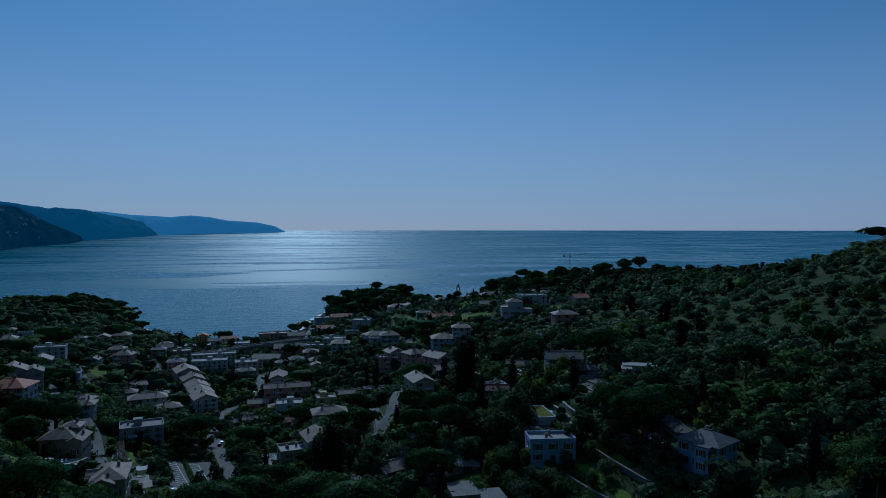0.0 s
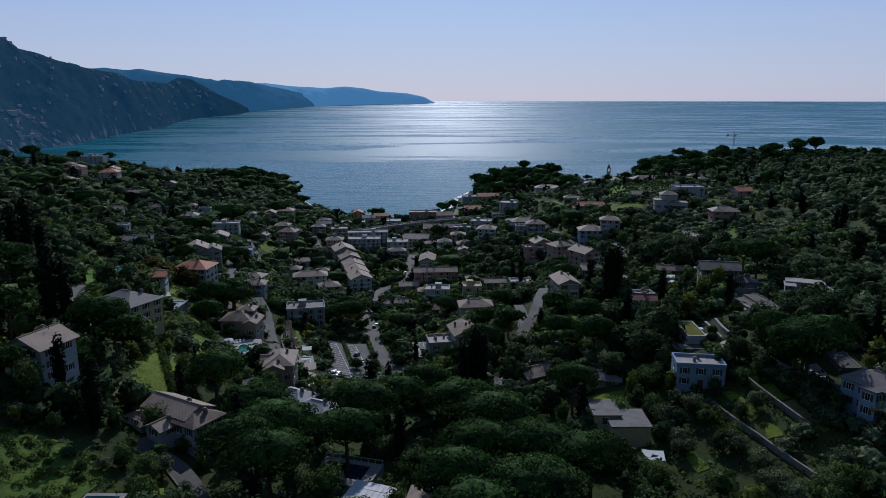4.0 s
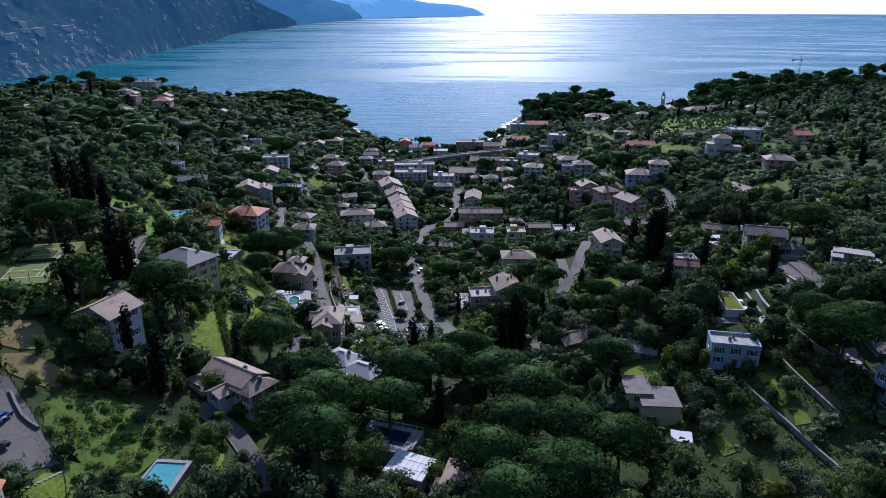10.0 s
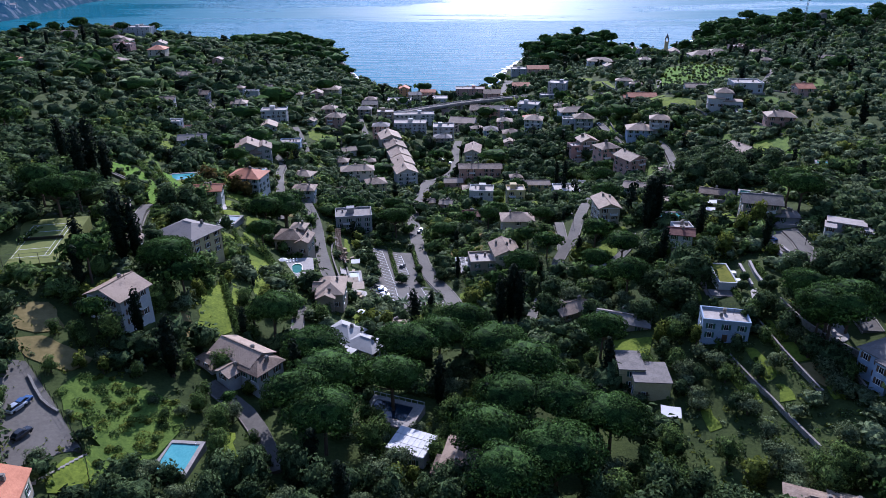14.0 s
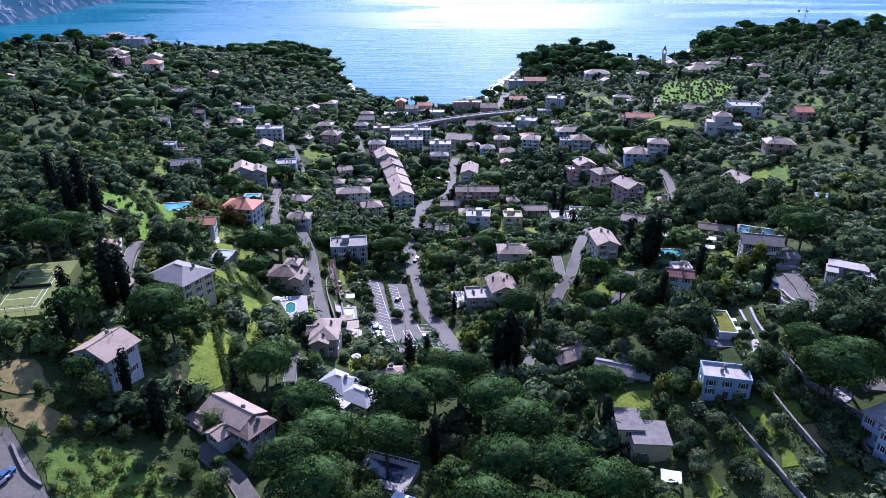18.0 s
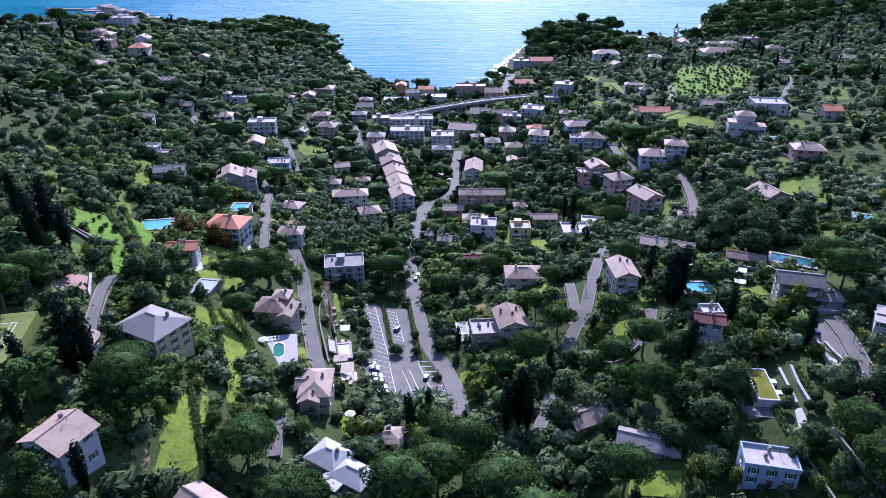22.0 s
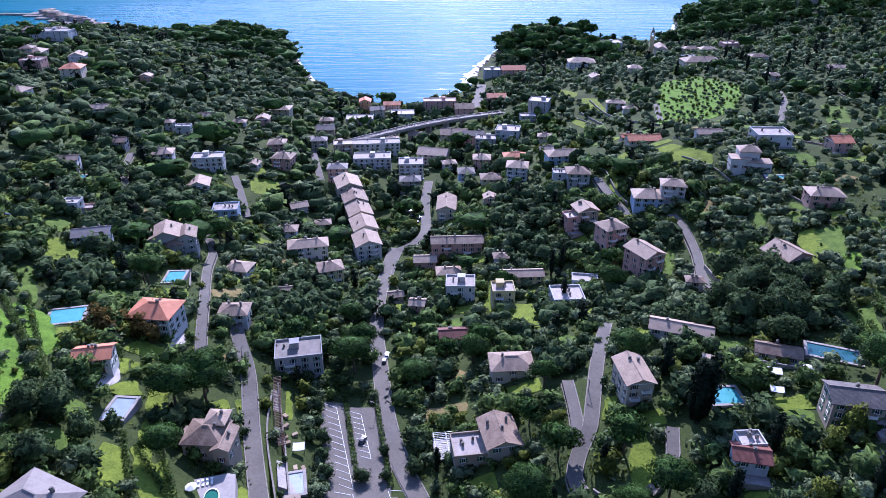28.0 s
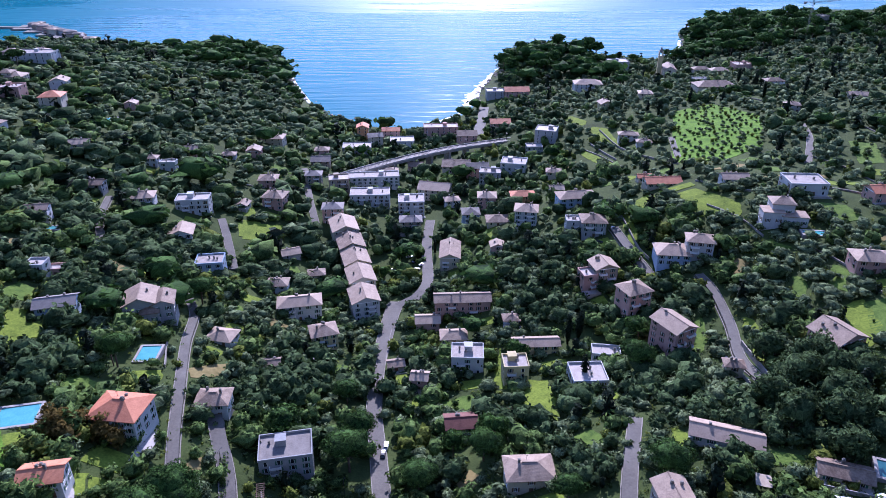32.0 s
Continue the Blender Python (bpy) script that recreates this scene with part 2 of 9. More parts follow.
def outcrops(m):
    """Pale rock that shows through the woods in steep streaks low over the water."""
    shader = m.node_tree.nodes["Principled BSDF"]
    woods = shader.inputs["Base Color"].links[0].from_node
    at = m.node_tree.nodes.new("ShaderNodeNewGeometry")
    streak = node(m, "ShaderNodeMapping", Scale=(0.045, 0.045, 0.016))
    wire(m, at, "Position", streak, "Vector")
    crag = node(m, "ShaderNodeTexNoise", Scale=1.0, Detail=6.0, Roughness=0.65)
    wire(m, streak, 0, crag, "Vector")
    apart = node(m, "ShaderNodeSeparateXYZ")
    wire(m, at, "Position", apart, 0)
    low = node(m, "ShaderNodeMapRange")
    bare = node(m, "ShaderNodeMapRange")
    for n, values in ((low, (8, 60, 0.085, -0.05)), (bare, (0.60, 0.66, 0.0, 1.0))):
        for k, v in enumerate(values):
            n.inputs[k + 1].default_value = v
    total = node(m, "ShaderNodeMath")
    total.operation = "ADD"
    wire(m, apart, "Z", low, 0), wire(m, crag, "Fac", total, 0), wire(m, low, 0, total, 1), wire(m, total, 0, bare, 0)
    mix = node(m, "ShaderNodeMix")
    mix.data_type = "RGBA"
    mix.inputs["B"].default_value = (0.135, 0.135, 0.13, 1)
    wire(m, bare, 0, mix, "Factor"), wire(m, woods, 0, mix, "A")
    m.node_tree.links.new(mix.outputs["Result"], shader.inputs["Base Color"])


outcrops(FAR_WOOD)


def haze_glow(m, colour):
    """Gives a far-shore material an even glow, standing in for the haze between."""
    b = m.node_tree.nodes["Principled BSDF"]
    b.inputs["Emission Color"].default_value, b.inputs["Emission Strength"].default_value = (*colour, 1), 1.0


# headland, ridge and cape emit a bluish haze, stronger the farther they lie
haze_glow(FAR_WOOD, (0.010, 0.040, 0.088)), haze_glow(HAZE_WOOD, (0.035, 0.115, 0.21)), haze_glow(HAZE_CAPE, (0.10, 0.25, 0.42))


def sea_level(r):
    return 0.0 if r < 2200 else 109.0 * ((r - 2200) / 2700) ** 2


def far_hill(name, crest, reach, mats, label, seed):
    """A wooded ridge seen over water. crest: azimuth in degrees, distance of the shore, distance and height of the crest."""
    a = np.array(crest, float)
    az = np.linspace(a[0, 0], a[-1, 0], 230)
    shore, far, high = (np.interp(az, a[:, 0], a[:, k]) for k in (1, 2, 3))
    verts, faces, m = [], [], 40
    for k in range(len(az)):
        s, c = math.sin(radians(az[k])), math.cos(radians(az[k]))
        for j in range(m):
            t = j / (m - 1)
            r = shore[k] + (far[k] - shore[k]) * t * 1.25
            x, y = r * s, r * c
            lift = math.sin(min(t * 1.25, 1.0) * math.pi / 2) ** 1.05 if t <= 0.8 else 1.0 - (t - 0.8) * 2.0
            n1 = noise.fractal(Vector((x / 420, y / 420, seed)), 1.0, 2.0, 5)
            n2 = 1.6 * abs(noise.fractal(Vector((x / 210, y / 210, seed + 9)), 1.0, 2.0, 5)) - 0.5
            z0 = sea_level(r)
            top = high[k] - z0
            slope = min(1, 3 * t) * (1 - 0.85 * math.exp(-(((t - 0.8) / 0.16) ** 2)))  # the skyline keeps its shape
            z = z0 - 6 + max(0.0, lift) * max(top, 0) * (1 + reach * 0.42 * n1 * slope) + 34 * reach * n2 * min(1, 4 * t) * slope * min(1, max(top, 0) / 150)
            verts.append((x, y, z))
    for k in range(len(az) - 1):
        for j in range(m - 1):
            q = k * m + j
            faces.append((q, q + m, q + m + 1, q + 1))
    ob = mesh_object(name, verts, faces, mats, True)
    return tagged(ob, label, "hill", kind="structure")


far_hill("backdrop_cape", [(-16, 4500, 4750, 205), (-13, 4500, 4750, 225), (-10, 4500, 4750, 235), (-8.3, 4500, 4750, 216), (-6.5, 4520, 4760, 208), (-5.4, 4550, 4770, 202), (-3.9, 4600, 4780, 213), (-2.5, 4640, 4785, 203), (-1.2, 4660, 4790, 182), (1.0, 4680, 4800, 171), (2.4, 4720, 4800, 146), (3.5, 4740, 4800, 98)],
         0.35, HAZE_CAPE, "cape on the horizon, painted pale blue with haze", 3.0)
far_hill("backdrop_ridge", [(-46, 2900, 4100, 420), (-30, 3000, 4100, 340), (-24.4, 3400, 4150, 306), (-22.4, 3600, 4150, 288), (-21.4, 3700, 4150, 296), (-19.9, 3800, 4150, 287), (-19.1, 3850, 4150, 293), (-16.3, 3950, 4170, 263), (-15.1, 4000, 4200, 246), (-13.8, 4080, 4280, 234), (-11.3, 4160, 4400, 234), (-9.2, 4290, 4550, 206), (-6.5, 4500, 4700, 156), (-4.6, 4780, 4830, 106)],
         0.6, HAZE_WOOD, "wooded mountain ridge across the bay, painted blue with haze", 5.0)
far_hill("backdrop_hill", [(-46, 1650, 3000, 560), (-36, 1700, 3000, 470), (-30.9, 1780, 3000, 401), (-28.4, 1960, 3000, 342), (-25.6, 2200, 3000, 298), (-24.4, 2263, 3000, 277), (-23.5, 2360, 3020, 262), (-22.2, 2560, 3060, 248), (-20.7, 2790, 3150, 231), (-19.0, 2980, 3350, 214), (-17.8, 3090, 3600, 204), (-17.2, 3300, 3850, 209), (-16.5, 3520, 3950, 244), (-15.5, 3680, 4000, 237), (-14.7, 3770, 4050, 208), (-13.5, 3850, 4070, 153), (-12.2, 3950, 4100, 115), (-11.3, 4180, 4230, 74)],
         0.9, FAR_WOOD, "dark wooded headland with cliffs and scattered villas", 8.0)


# ---- builders ----
RNG = np.random.default_rng(7)


def box(x0, x1, y0, y1, z0, z1):
    v = [(x0, y0, z0), (x1, y0, z0), (x1, y1, z0), (x0, y1, z0), (x0, y0, z1), (x1, y0, z1), (x1, y1, z1), (x0, y1, z1)]
    return v, [(3, 2, 1, 0), (4, 5, 6, 7), (0, 1, 5, 4), (1, 2, 6, 5), (2, 3, 7, 6), (3, 0, 4, 7)]


def joined(*solids):
    verts, faces = [], []
    for v, f in solids:
        n = len(verts)
        verts += v
        faces += [tuple(i + n for i in face) for face in f]
    return verts, faces


def mesh(name, solid, mats, smooth=False):
    me = bpy.data.meshes.new(name)
    me.from_pydata([tuple(map(float, v)) for v in solid[0]], [], solid[1])
    for m in mats if isinstance(mats, (list, tuple)) else [mats]:
        me.materials.append(m)
    if smooth:
        me.polygons.foreach_set("use_smooth", np.ones(len(me.polygons), bool))
    me.update()
    return me


def part(name, solid, mats, parent, label="", at=None):
    """One mesh object under a thing or a part; solid: verts and faces, or a mesh to share."""
    me = solid if isinstance(solid, bpy.types.Mesh) else mesh(name, solid, mats)
    ob = new(name, me)
    ob.parent = parent
    if at is not None:
        ob.matrix_basis = at
    return tagged(ob, label)


def thing(name, at, label, category, group=""):
    ob = new(name)
    ob.empty_display_size = 0.5
    ob.matrix_basis = at
    return tagged(ob, label, category, group)


# what lies open on the plan, for the trees to keep clear of
CELL, X0, Y0 = 2.0, -520.0, 60.0
OPEN = np.zeros((470, 520), np.uint8)  # 1: road or pool, 2: grass, 3: house
BARE = np.zeros((470, 520), bool)  # under a great crown


def cells_near(px, py, reach):
    i0, i1 = int((px - reach - X0) / CELL), int((px + reach - X0) / CELL) + 1
    j0, j1 = int((py - reach - Y0) / CELL), int((py + reach - Y0) / CELL) + 1
    i0, j0, i1, j1 = max(i0, 0), max(j0, 0), min(i1, OPEN.shape[1]), min(j1, OPEN.shape[0])
    if i0 >= i1 or j0 >= j1:
        return None
    gx, gy = np.meshgrid(X0 + CELL * np.arange(i0, i1), Y0 + CELL * np.arange(j0, j1))
    return gx, gy, slice(j0, j1), slice(i0, i1)


def keep_rect(x, y, w, d, turn, value=1):
    got = cells_near(x, y, (w + d) / 2 + 4)
    if got:
        gx, gy, j, i = got
        c, s = math.cos(radians(turn)), math.sin(radians(turn))
        u, v = (gx - x) * c + (gy - y) * s, -(gx - x) * s + (gy - y) * c
        OPEN[j, i][(abs(u) < w / 2) & (abs(v) < d / 2)] = value


def keep_line(points, width, value=1):
    for (ax, ay), (bx, by) in zip(points, points[1:]):
        n = max(1, int(math.hypot(bx - ax, by - ay) / 1.5))
        for k in range(n + 1):
            px, py = ax + (bx - ax) * k / n, ay + (by - ay) * k / n
            got = cells_near(px, py, width)
            if got:
                gx, gy, j, i = got
                OPEN[j, i][np.hypot(gx - px, gy - py) < width / 2] = value


def inside(points, gx, gy):
    odd = np.zeros(gx.shape, bool)
    for (ax, ay), (bx, by) in zip(points, points[1:] + points[:1]):
        if ay != by:
            odd ^= ((ay > gy) != (by > gy)) & (gx < (bx - ax) * (gy - ay) / (by - ay) + ax)
    return odd


def smooth_line(points, step=4.0):
    """A Catmull-Rom line through the points."""
    p = [np.array(q, float) for q in points]
    p = [2 * p[0] - p[1], *p, 2 * p[-1] - p[-2]]
    out = []
    for a, b, c, d in zip(p, p[1:], p[2:], p[3:]):
        n = max(2, int(np.linalg.norm(c - b) / step))
        for k in range(n):
            t = k / n
            out.append(0.5 * (2 * b + (c - a) * t + (2 * a - 5 * b + 4 * c - d) * t**2 + (3 * b - a - 3 * c + d) * t**3))
    out.append(p[-2])
    return np.array(out)


def ribbon(line, width, lift, thick, wobble=0.0):
    """A strip with thickness laid on the ground along a line."""
    way = np.gradient(line, axis=0)
    side = np.stack([way[:, 1], -way[:, 0]], -1) / np.linalg.norm(way, axis=1)[:, None]
    half = width / 2 + wobble * RNG.normal(size=(len(line), 1))
    left, right = line - side * half, line + side * half
    z = np.maximum(np.maximum(ground_at(left[:, 0], left[:, 1]), ground_at(right[:, 0], right[:, 1])), ground_at(line[:, 0], line[:, 1])) + lift
    v, f, n = [], [], len(line)
    for k in range(n):
        v += [(*left[k], z[k]), (*right[k], z[k]), (*right[k], z[k] - thick), (*left[k], z[k] - thick)]
        if k:
            a, b = 4 * k - 4, 4 * k
            f += [(a, a + 1, b + 1, b), (a + 1, a + 2, b + 2, b + 1), (a + 3, a, b, b + 3)]
    f += [(3, 2, 1, 0), (4 * n - 4, 4 * n - 3, 4 * n - 2, 4 * n - 1)]
    return v, f


# ---- walls, roofs and openings ----
PLASTER = {
    "w": mottled("white_plaster", (0.36, 0.36, 0.35), (0.52, 0.52, 0.51), 3.0, 0.85, 0.2, 7.0, 0.01, 0.10),
    "c": mottled("cream_plaster", (0.38, 0.33, 0.25), (0.52, 0.46, 0.36), 3.0, 0.85, 0.2, 7.0, 0.01, 0.12),
    "p": mottled("pink_plaster", (0.36, 0.215, 0.175), (0.50, 0.32, 0.265), 3.0, 0.85, 0.2, 7.0, 0.01, 0.12),
    "o": mottled("ochre_plaster", (0.36, 0.20, 0.10), (0.50, 0.30, 0.16), 3.0, 0.85, 0.2, 7.0, 0.01, 0.12),
    "t": mottled("tan_plaster", (0.25, 0.20, 0.15), (0.37, 0.31, 0.24), 3.0, 0.85, 0.2, 7.0, 0.01, 0.12),
    "b": mottled("pale_blue_plaster", (0.24, 0.31, 0.40), (0.36, 0.44, 0.54), 3.0, 0.85, 0.2, 7.0, 0.01, 0.10),
    "g": mottled("grey_plaster", (0.24, 0.24, 0.24), (0.36, 0.36, 0.355), 3.0, 0.85, 0.2, 7.0, 0.01, 0.12),
    "y": mottled("yellow_plaster", (0.40, 0.33, 0.17), (0.54, 0.46, 0.26), 3.0, 0.85, 0.2, 7.0, 0.01, 0.10),
}
WALL_WORDS = {"w": "white", "c": "cream", "p": "pink", "o": "ochre", "t": "tan", "b": "pale blue", "g": "grey", "y": "yellow"}


def tiled(name, dark, light, rough=0.72):
    """Roofing in courses: fine relief across the slope, lichen and patched stains."""
    m = mottled(name, dark, light, 2.6, rough, 0.22, 6.0, 0.0, 0.30)
    shader = m.node_tree.nodes["Principled BSDF"]
    at = m.node_tree.nodes.new("ShaderNodeTexCoord")
    rows = node(m, "ShaderNodeTexWave", Scale=3.4, Distortion=2.5, Detail=3.0)
    rows.bands_direction = "Z"
    relief = node(m, "ShaderNodeBump", Strength=0.35, Distance=0.05)
    wire(m, at, "Object", rows, "Vector"), wire(m, rows, "Fac", relief, "Height"), wire(m, relief, 0, shader, "Normal")
    return m


TILES = {
    "s": tiled("pale_slate", (0.135, 0.092, 0.065), (0.37, 0.28, 0.205)),
    "d": tiled("dark_slate", (0.095, 0.085, 0.078), (0.23, 0.205, 0.185)),
    "r": tiled("terracotta", (0.36, 0.12, 0.06), (0.58, 0.24, 0.13)),
    "f": mottled("roof_paving", (0.20, 0.17, 0.15), (0.42, 0.37, 0.33), 2.2, 0.75, 0.3, 6.0, 0.01, 0.2),
}
TILES["w"] = mottled("white_roofing", (0.24, 0.235, 0.225), (0.40, 0.39, 0.37), 2.0, 0.6, 0.3, 6.0, 0.01, 0.1)
TILES["m"] = tiled("maroon_tile", (0.11, 0.040, 0.030), (0.24, 0.095, 0.070))
TILE_WORDS = {"s": "weathered slate", "d": "dark slate", "r": "terracotta", "f": "paved", "m": "maroon tiled", "w": "white"}
SHUTTER = [mottled("green_shutter", (0.02, 0.07, 0.045), (0.04, 0.12, 0.08), 0.8, 0.6, 0.3), mottled("brown_shutter", (0.07, 0.04, 0.025), (0.14, 0.085, 0.05), 0.8, 0.6, 0.3)]
PAINT = mottled("white_paint", (0.68, 0.68, 0.66), (0.82, 0.82, 0.80), 1.0, 0.5, 0.4)
STONE = mottled("dry_stone", (0.11, 0.10, 0.085), (0.31, 0.285, 0.25), 1.4, 0.9, 0.2, 4.0, 0.08, 0.1)
PAVING = mottled("pale_paving", (0.20, 0.18, 0.165), (0.40, 0.37, 0.34), 3.5, 0.75, 0.3, 6.0, 0.01, 0.1, world_space=True)
METAL = material("dark_metal", (0.05, 0.05, 0.055), 0.45, 0.5, 0.8)
GLASS = material("window_glass", (0.015, 0.02, 0.026), 0.06, 0.6)
RAIL = mottled("pale_railing", (0.55, 0.55, 0.55), (0.72, 0.72, 0.72), 0.6, 0.4, 0.5)


def window_meshes(shutter):
    """Frame with sill and a pair of open louvred shutters; the pane is a piece of its own."""
    frame_solid = joined(box(-0.58, -0.48, -0.06, 0.02, 0, 1.5), box(0.48, 0.58, -0.06, 0.02, 0, 1.5), box(-0.58, 0.58, -0.06, 0.02, 1.5, 1.6),
                         box(-0.68, 0.68, -0.16, 0.02, -0.1, 0.0), box(-0.03, 0.03, -0.05, 0.01, 0, 1.5))
    left = joined(box(-1.14, -0.60, -0.07, -0.01, 0.0, 1.52), *(box(-1.10, -0.64, -0.095, -0.07, z, z + 0.07) for z in (0.15, 0.4, 0.65, 0.9, 1.15)))
    right = joined(box(0.60, 1.14, -0.07, -0.01, 0.0, 1.52), *(box(0.64, 1.10, -0.095, -0.07, z, z + 0.07) for z in (0.15, 0.4, 0.65, 0.9, 1.15)))
    pane = box(-0.48, 0.48, -0.025, 0.01, 0, 1.5)

    def whole(wings):
        """Frame, pane and shutters of a distant window in one folded strip."""
        steps = [(-1.14, -0.07, 2), (-0.60, -0.07, 2)] * wings + [(-0.60, -0.05, 0), (-0.48, -0.05, 0), (-0.48, -0.015, 1), (0.48, -0.015, 1), (0.48, -0.05, 0), (0.60, -0.05, 0)] + [(0.60, -0.07, 2), (1.14, -0.07, 2)] * wings
        n = len(steps)
        v = [(x, y, z) for z in (-0.05, 1.56) for x, y, _ in steps]
        f = [(k, k + 1, n + k + 1, n + k) for k in range(n - 1)]
        me = mesh("window", (v, f), [PAINT, GLASS, shutter])
        me.polygons.foreach_set("material_index", [min(steps[k][2], steps[k + 1][2]) if steps[k][2] != steps[k + 1][2] else steps[k][2] for k in range(n - 1)])
        return me
    return (mesh("window", frame_solid, PAINT), [mesh("shutter", left, shutter), mesh("shutter", right, shutter)], mesh("pane", pane, GLASS),
            whole(0), whole(1))


WINDOWS = [window_meshes(s) for s in SHUTTER]
DOOR = mesh("door", joined(box(-0.55, 0.55, -0.05, 0.02, 0, 2.1), box(-0.65, -0.55, -0.08, 0.02, 0, 2.2), box(0.55, 0.65, -0.08, 0.02, 0, 2.2)), SHUTTER[1])
CHIMNEY = mesh("chimney", joined(box(-0.35, 0.35, -0.35, 0.35, -1.2, 1.0), box(-0.45, 0.45, -0.45, 0.45, 1.0, 1.12), box(-0.3, 0.3, -0.3, 0.3, 1.3, 1.4),
                                 box(-0.28, -0.2, -0.28, 0.28, 1.12, 1.3), box(0.2, 0.28, -0.28, 0.28, 1.12, 1.3)), STONE)
AERIAL = mesh("aerial", joined(box(-0.03, 0.03, -0.03, 0.03, 0, 2.2), box(-0.5, 0.5, -0.02, 0.02, 2.0, 2.05), box(-0.35, 0.35, -0.02, 0.02, 1.7, 1.75)), METAL)


def hip_roof(w, d, rise, ridge):
    a, b = w / 2, d / 2
    if ridge == "y":
        k = max(b - a * 0.95, 0.0)
        tops = [(0, -k, rise), (0, k, rise)]
    else:
        k = max(a - b * 0.95, 0.0)
        tops = [(-k, 0, rise), (k, 0, rise)]
    v = [(-a, -b, 0), (a, -b, 0), (a, b, 0), (-a, b, 0), *tops, (-a, -b, -0.2), (a, -b, -0.2), (a, b, -0.2), (-a, b, -0.2)]
    if ridge == "y":
        f = [(0, 1, 4), (1, 2, 5, 4), (2, 3, 5), (3, 0, 4, 5)]
    else:
        f = [(0, 1, 5, 4), (1, 2, 5), (2, 3, 4, 5), (3, 0, 4)]
    return v, f + [(6, 7, 1, 0), (7, 8, 2, 1), (8, 9, 3, 2), (9, 6, 0, 3), (9, 8, 7, 6)]


def gable_roof(w, d, rise, ridge):
    if ridge == "x":
        v, f = gable_roof(d, w, rise, "y")
        return [(y, -x, z) for x, y, z in v], f
    a, b, t = w / 2, d / 2, 0.2
    v = []
    for y in (-b, b):
        v += [(-a, y, 0), (0, y, rise), (a, y, 0), (a, y, -t), (0, y, rise - t), (-a, y, -t)]
    f = [(0, 6, 7, 1), (1, 7, 8, 2), (5, 4, 10, 11), (4, 3, 9, 10), (0, 1, 4, 5), (1, 2, 3, 4), (7, 6, 11, 10), (8, 7, 10, 9), (0, 5, 11, 6), (2, 8, 9, 3)]
    return v, [tuple(reversed(q)) for q in f]


def ridge_cap(w, d, rise, ridge, roof):
    n = (d / 2 - (w * 0.475 if roof == "hip" else 0)) if ridge == "y" else (w / 2 - (d * 0.475 if roof == "hip" else 0))
    n = max(n, 0.2)
    return box(-0.16, 0.16, -n, n, rise - 0.1, rise + 0.1) if ridge == "y" else box(-n, n, -0.16, 0.16, rise - 0.1, rise + 0.1)


def walls_with_gables(w, d, top, rise, ridge, gabled):
    v, f = box(-w / 2, w / 2, -d / 2, d / 2, 0, top)
    if gabled:
        n = len(v)
        a, b = w / 2, d / 2
        if ridge == "y":
            v = v + [(0, -b, top + rise * 0.97), (0, b, top + rise * 0.97)]
            f = f + [(4, 5, n), (6, 7, n + 1), (5, 6, n + 1, n), (7, 4, n, n + 1)]
        else:
            v = v + [(-a, 0, top + rise * 0.97), (a, 0, top + rise * 0.97)]
            f = f + [(5, 6, n + 1), (7, 4, n), (4, 5, n + 1, n), (6, 7, n, n + 1)]
        f.pop(1)
    return v, f


def balcony(root, width, x, y, z, turn):
    at = pose(x, y, z, 0, 0, turn)
    floor_part = part("balcony", box(-width / 2, width / 2, -1.3, 0.0, -0.16, 0), PAVING, root, "concrete balcony", at)
    e, h = width / 2, 0.95
    v = [(-e, 0, 0), (-e, -1.3, 0), (e, -1.3, 0), (e, 0, 0), (e - 0.07, 0, 0), (e - 0.07, -1.23, 0), (-e + 0.07, -1.23, 0), (-e + 0.07, 0, 0)]
    n = len(v)
    f = [(7, 6, 1, 0), (6, 5, 2, 1), (5, 4, 3, 2)]
    part("railing", (v + [(a, b, h) for a, b, _ in v], f + [tuple(k + n for k in reversed(q)) for q in f] + [(k, (k + 1) % n, (k + 1) % n + n, k + n) for k in range(n)]), RAIL, floor_part)


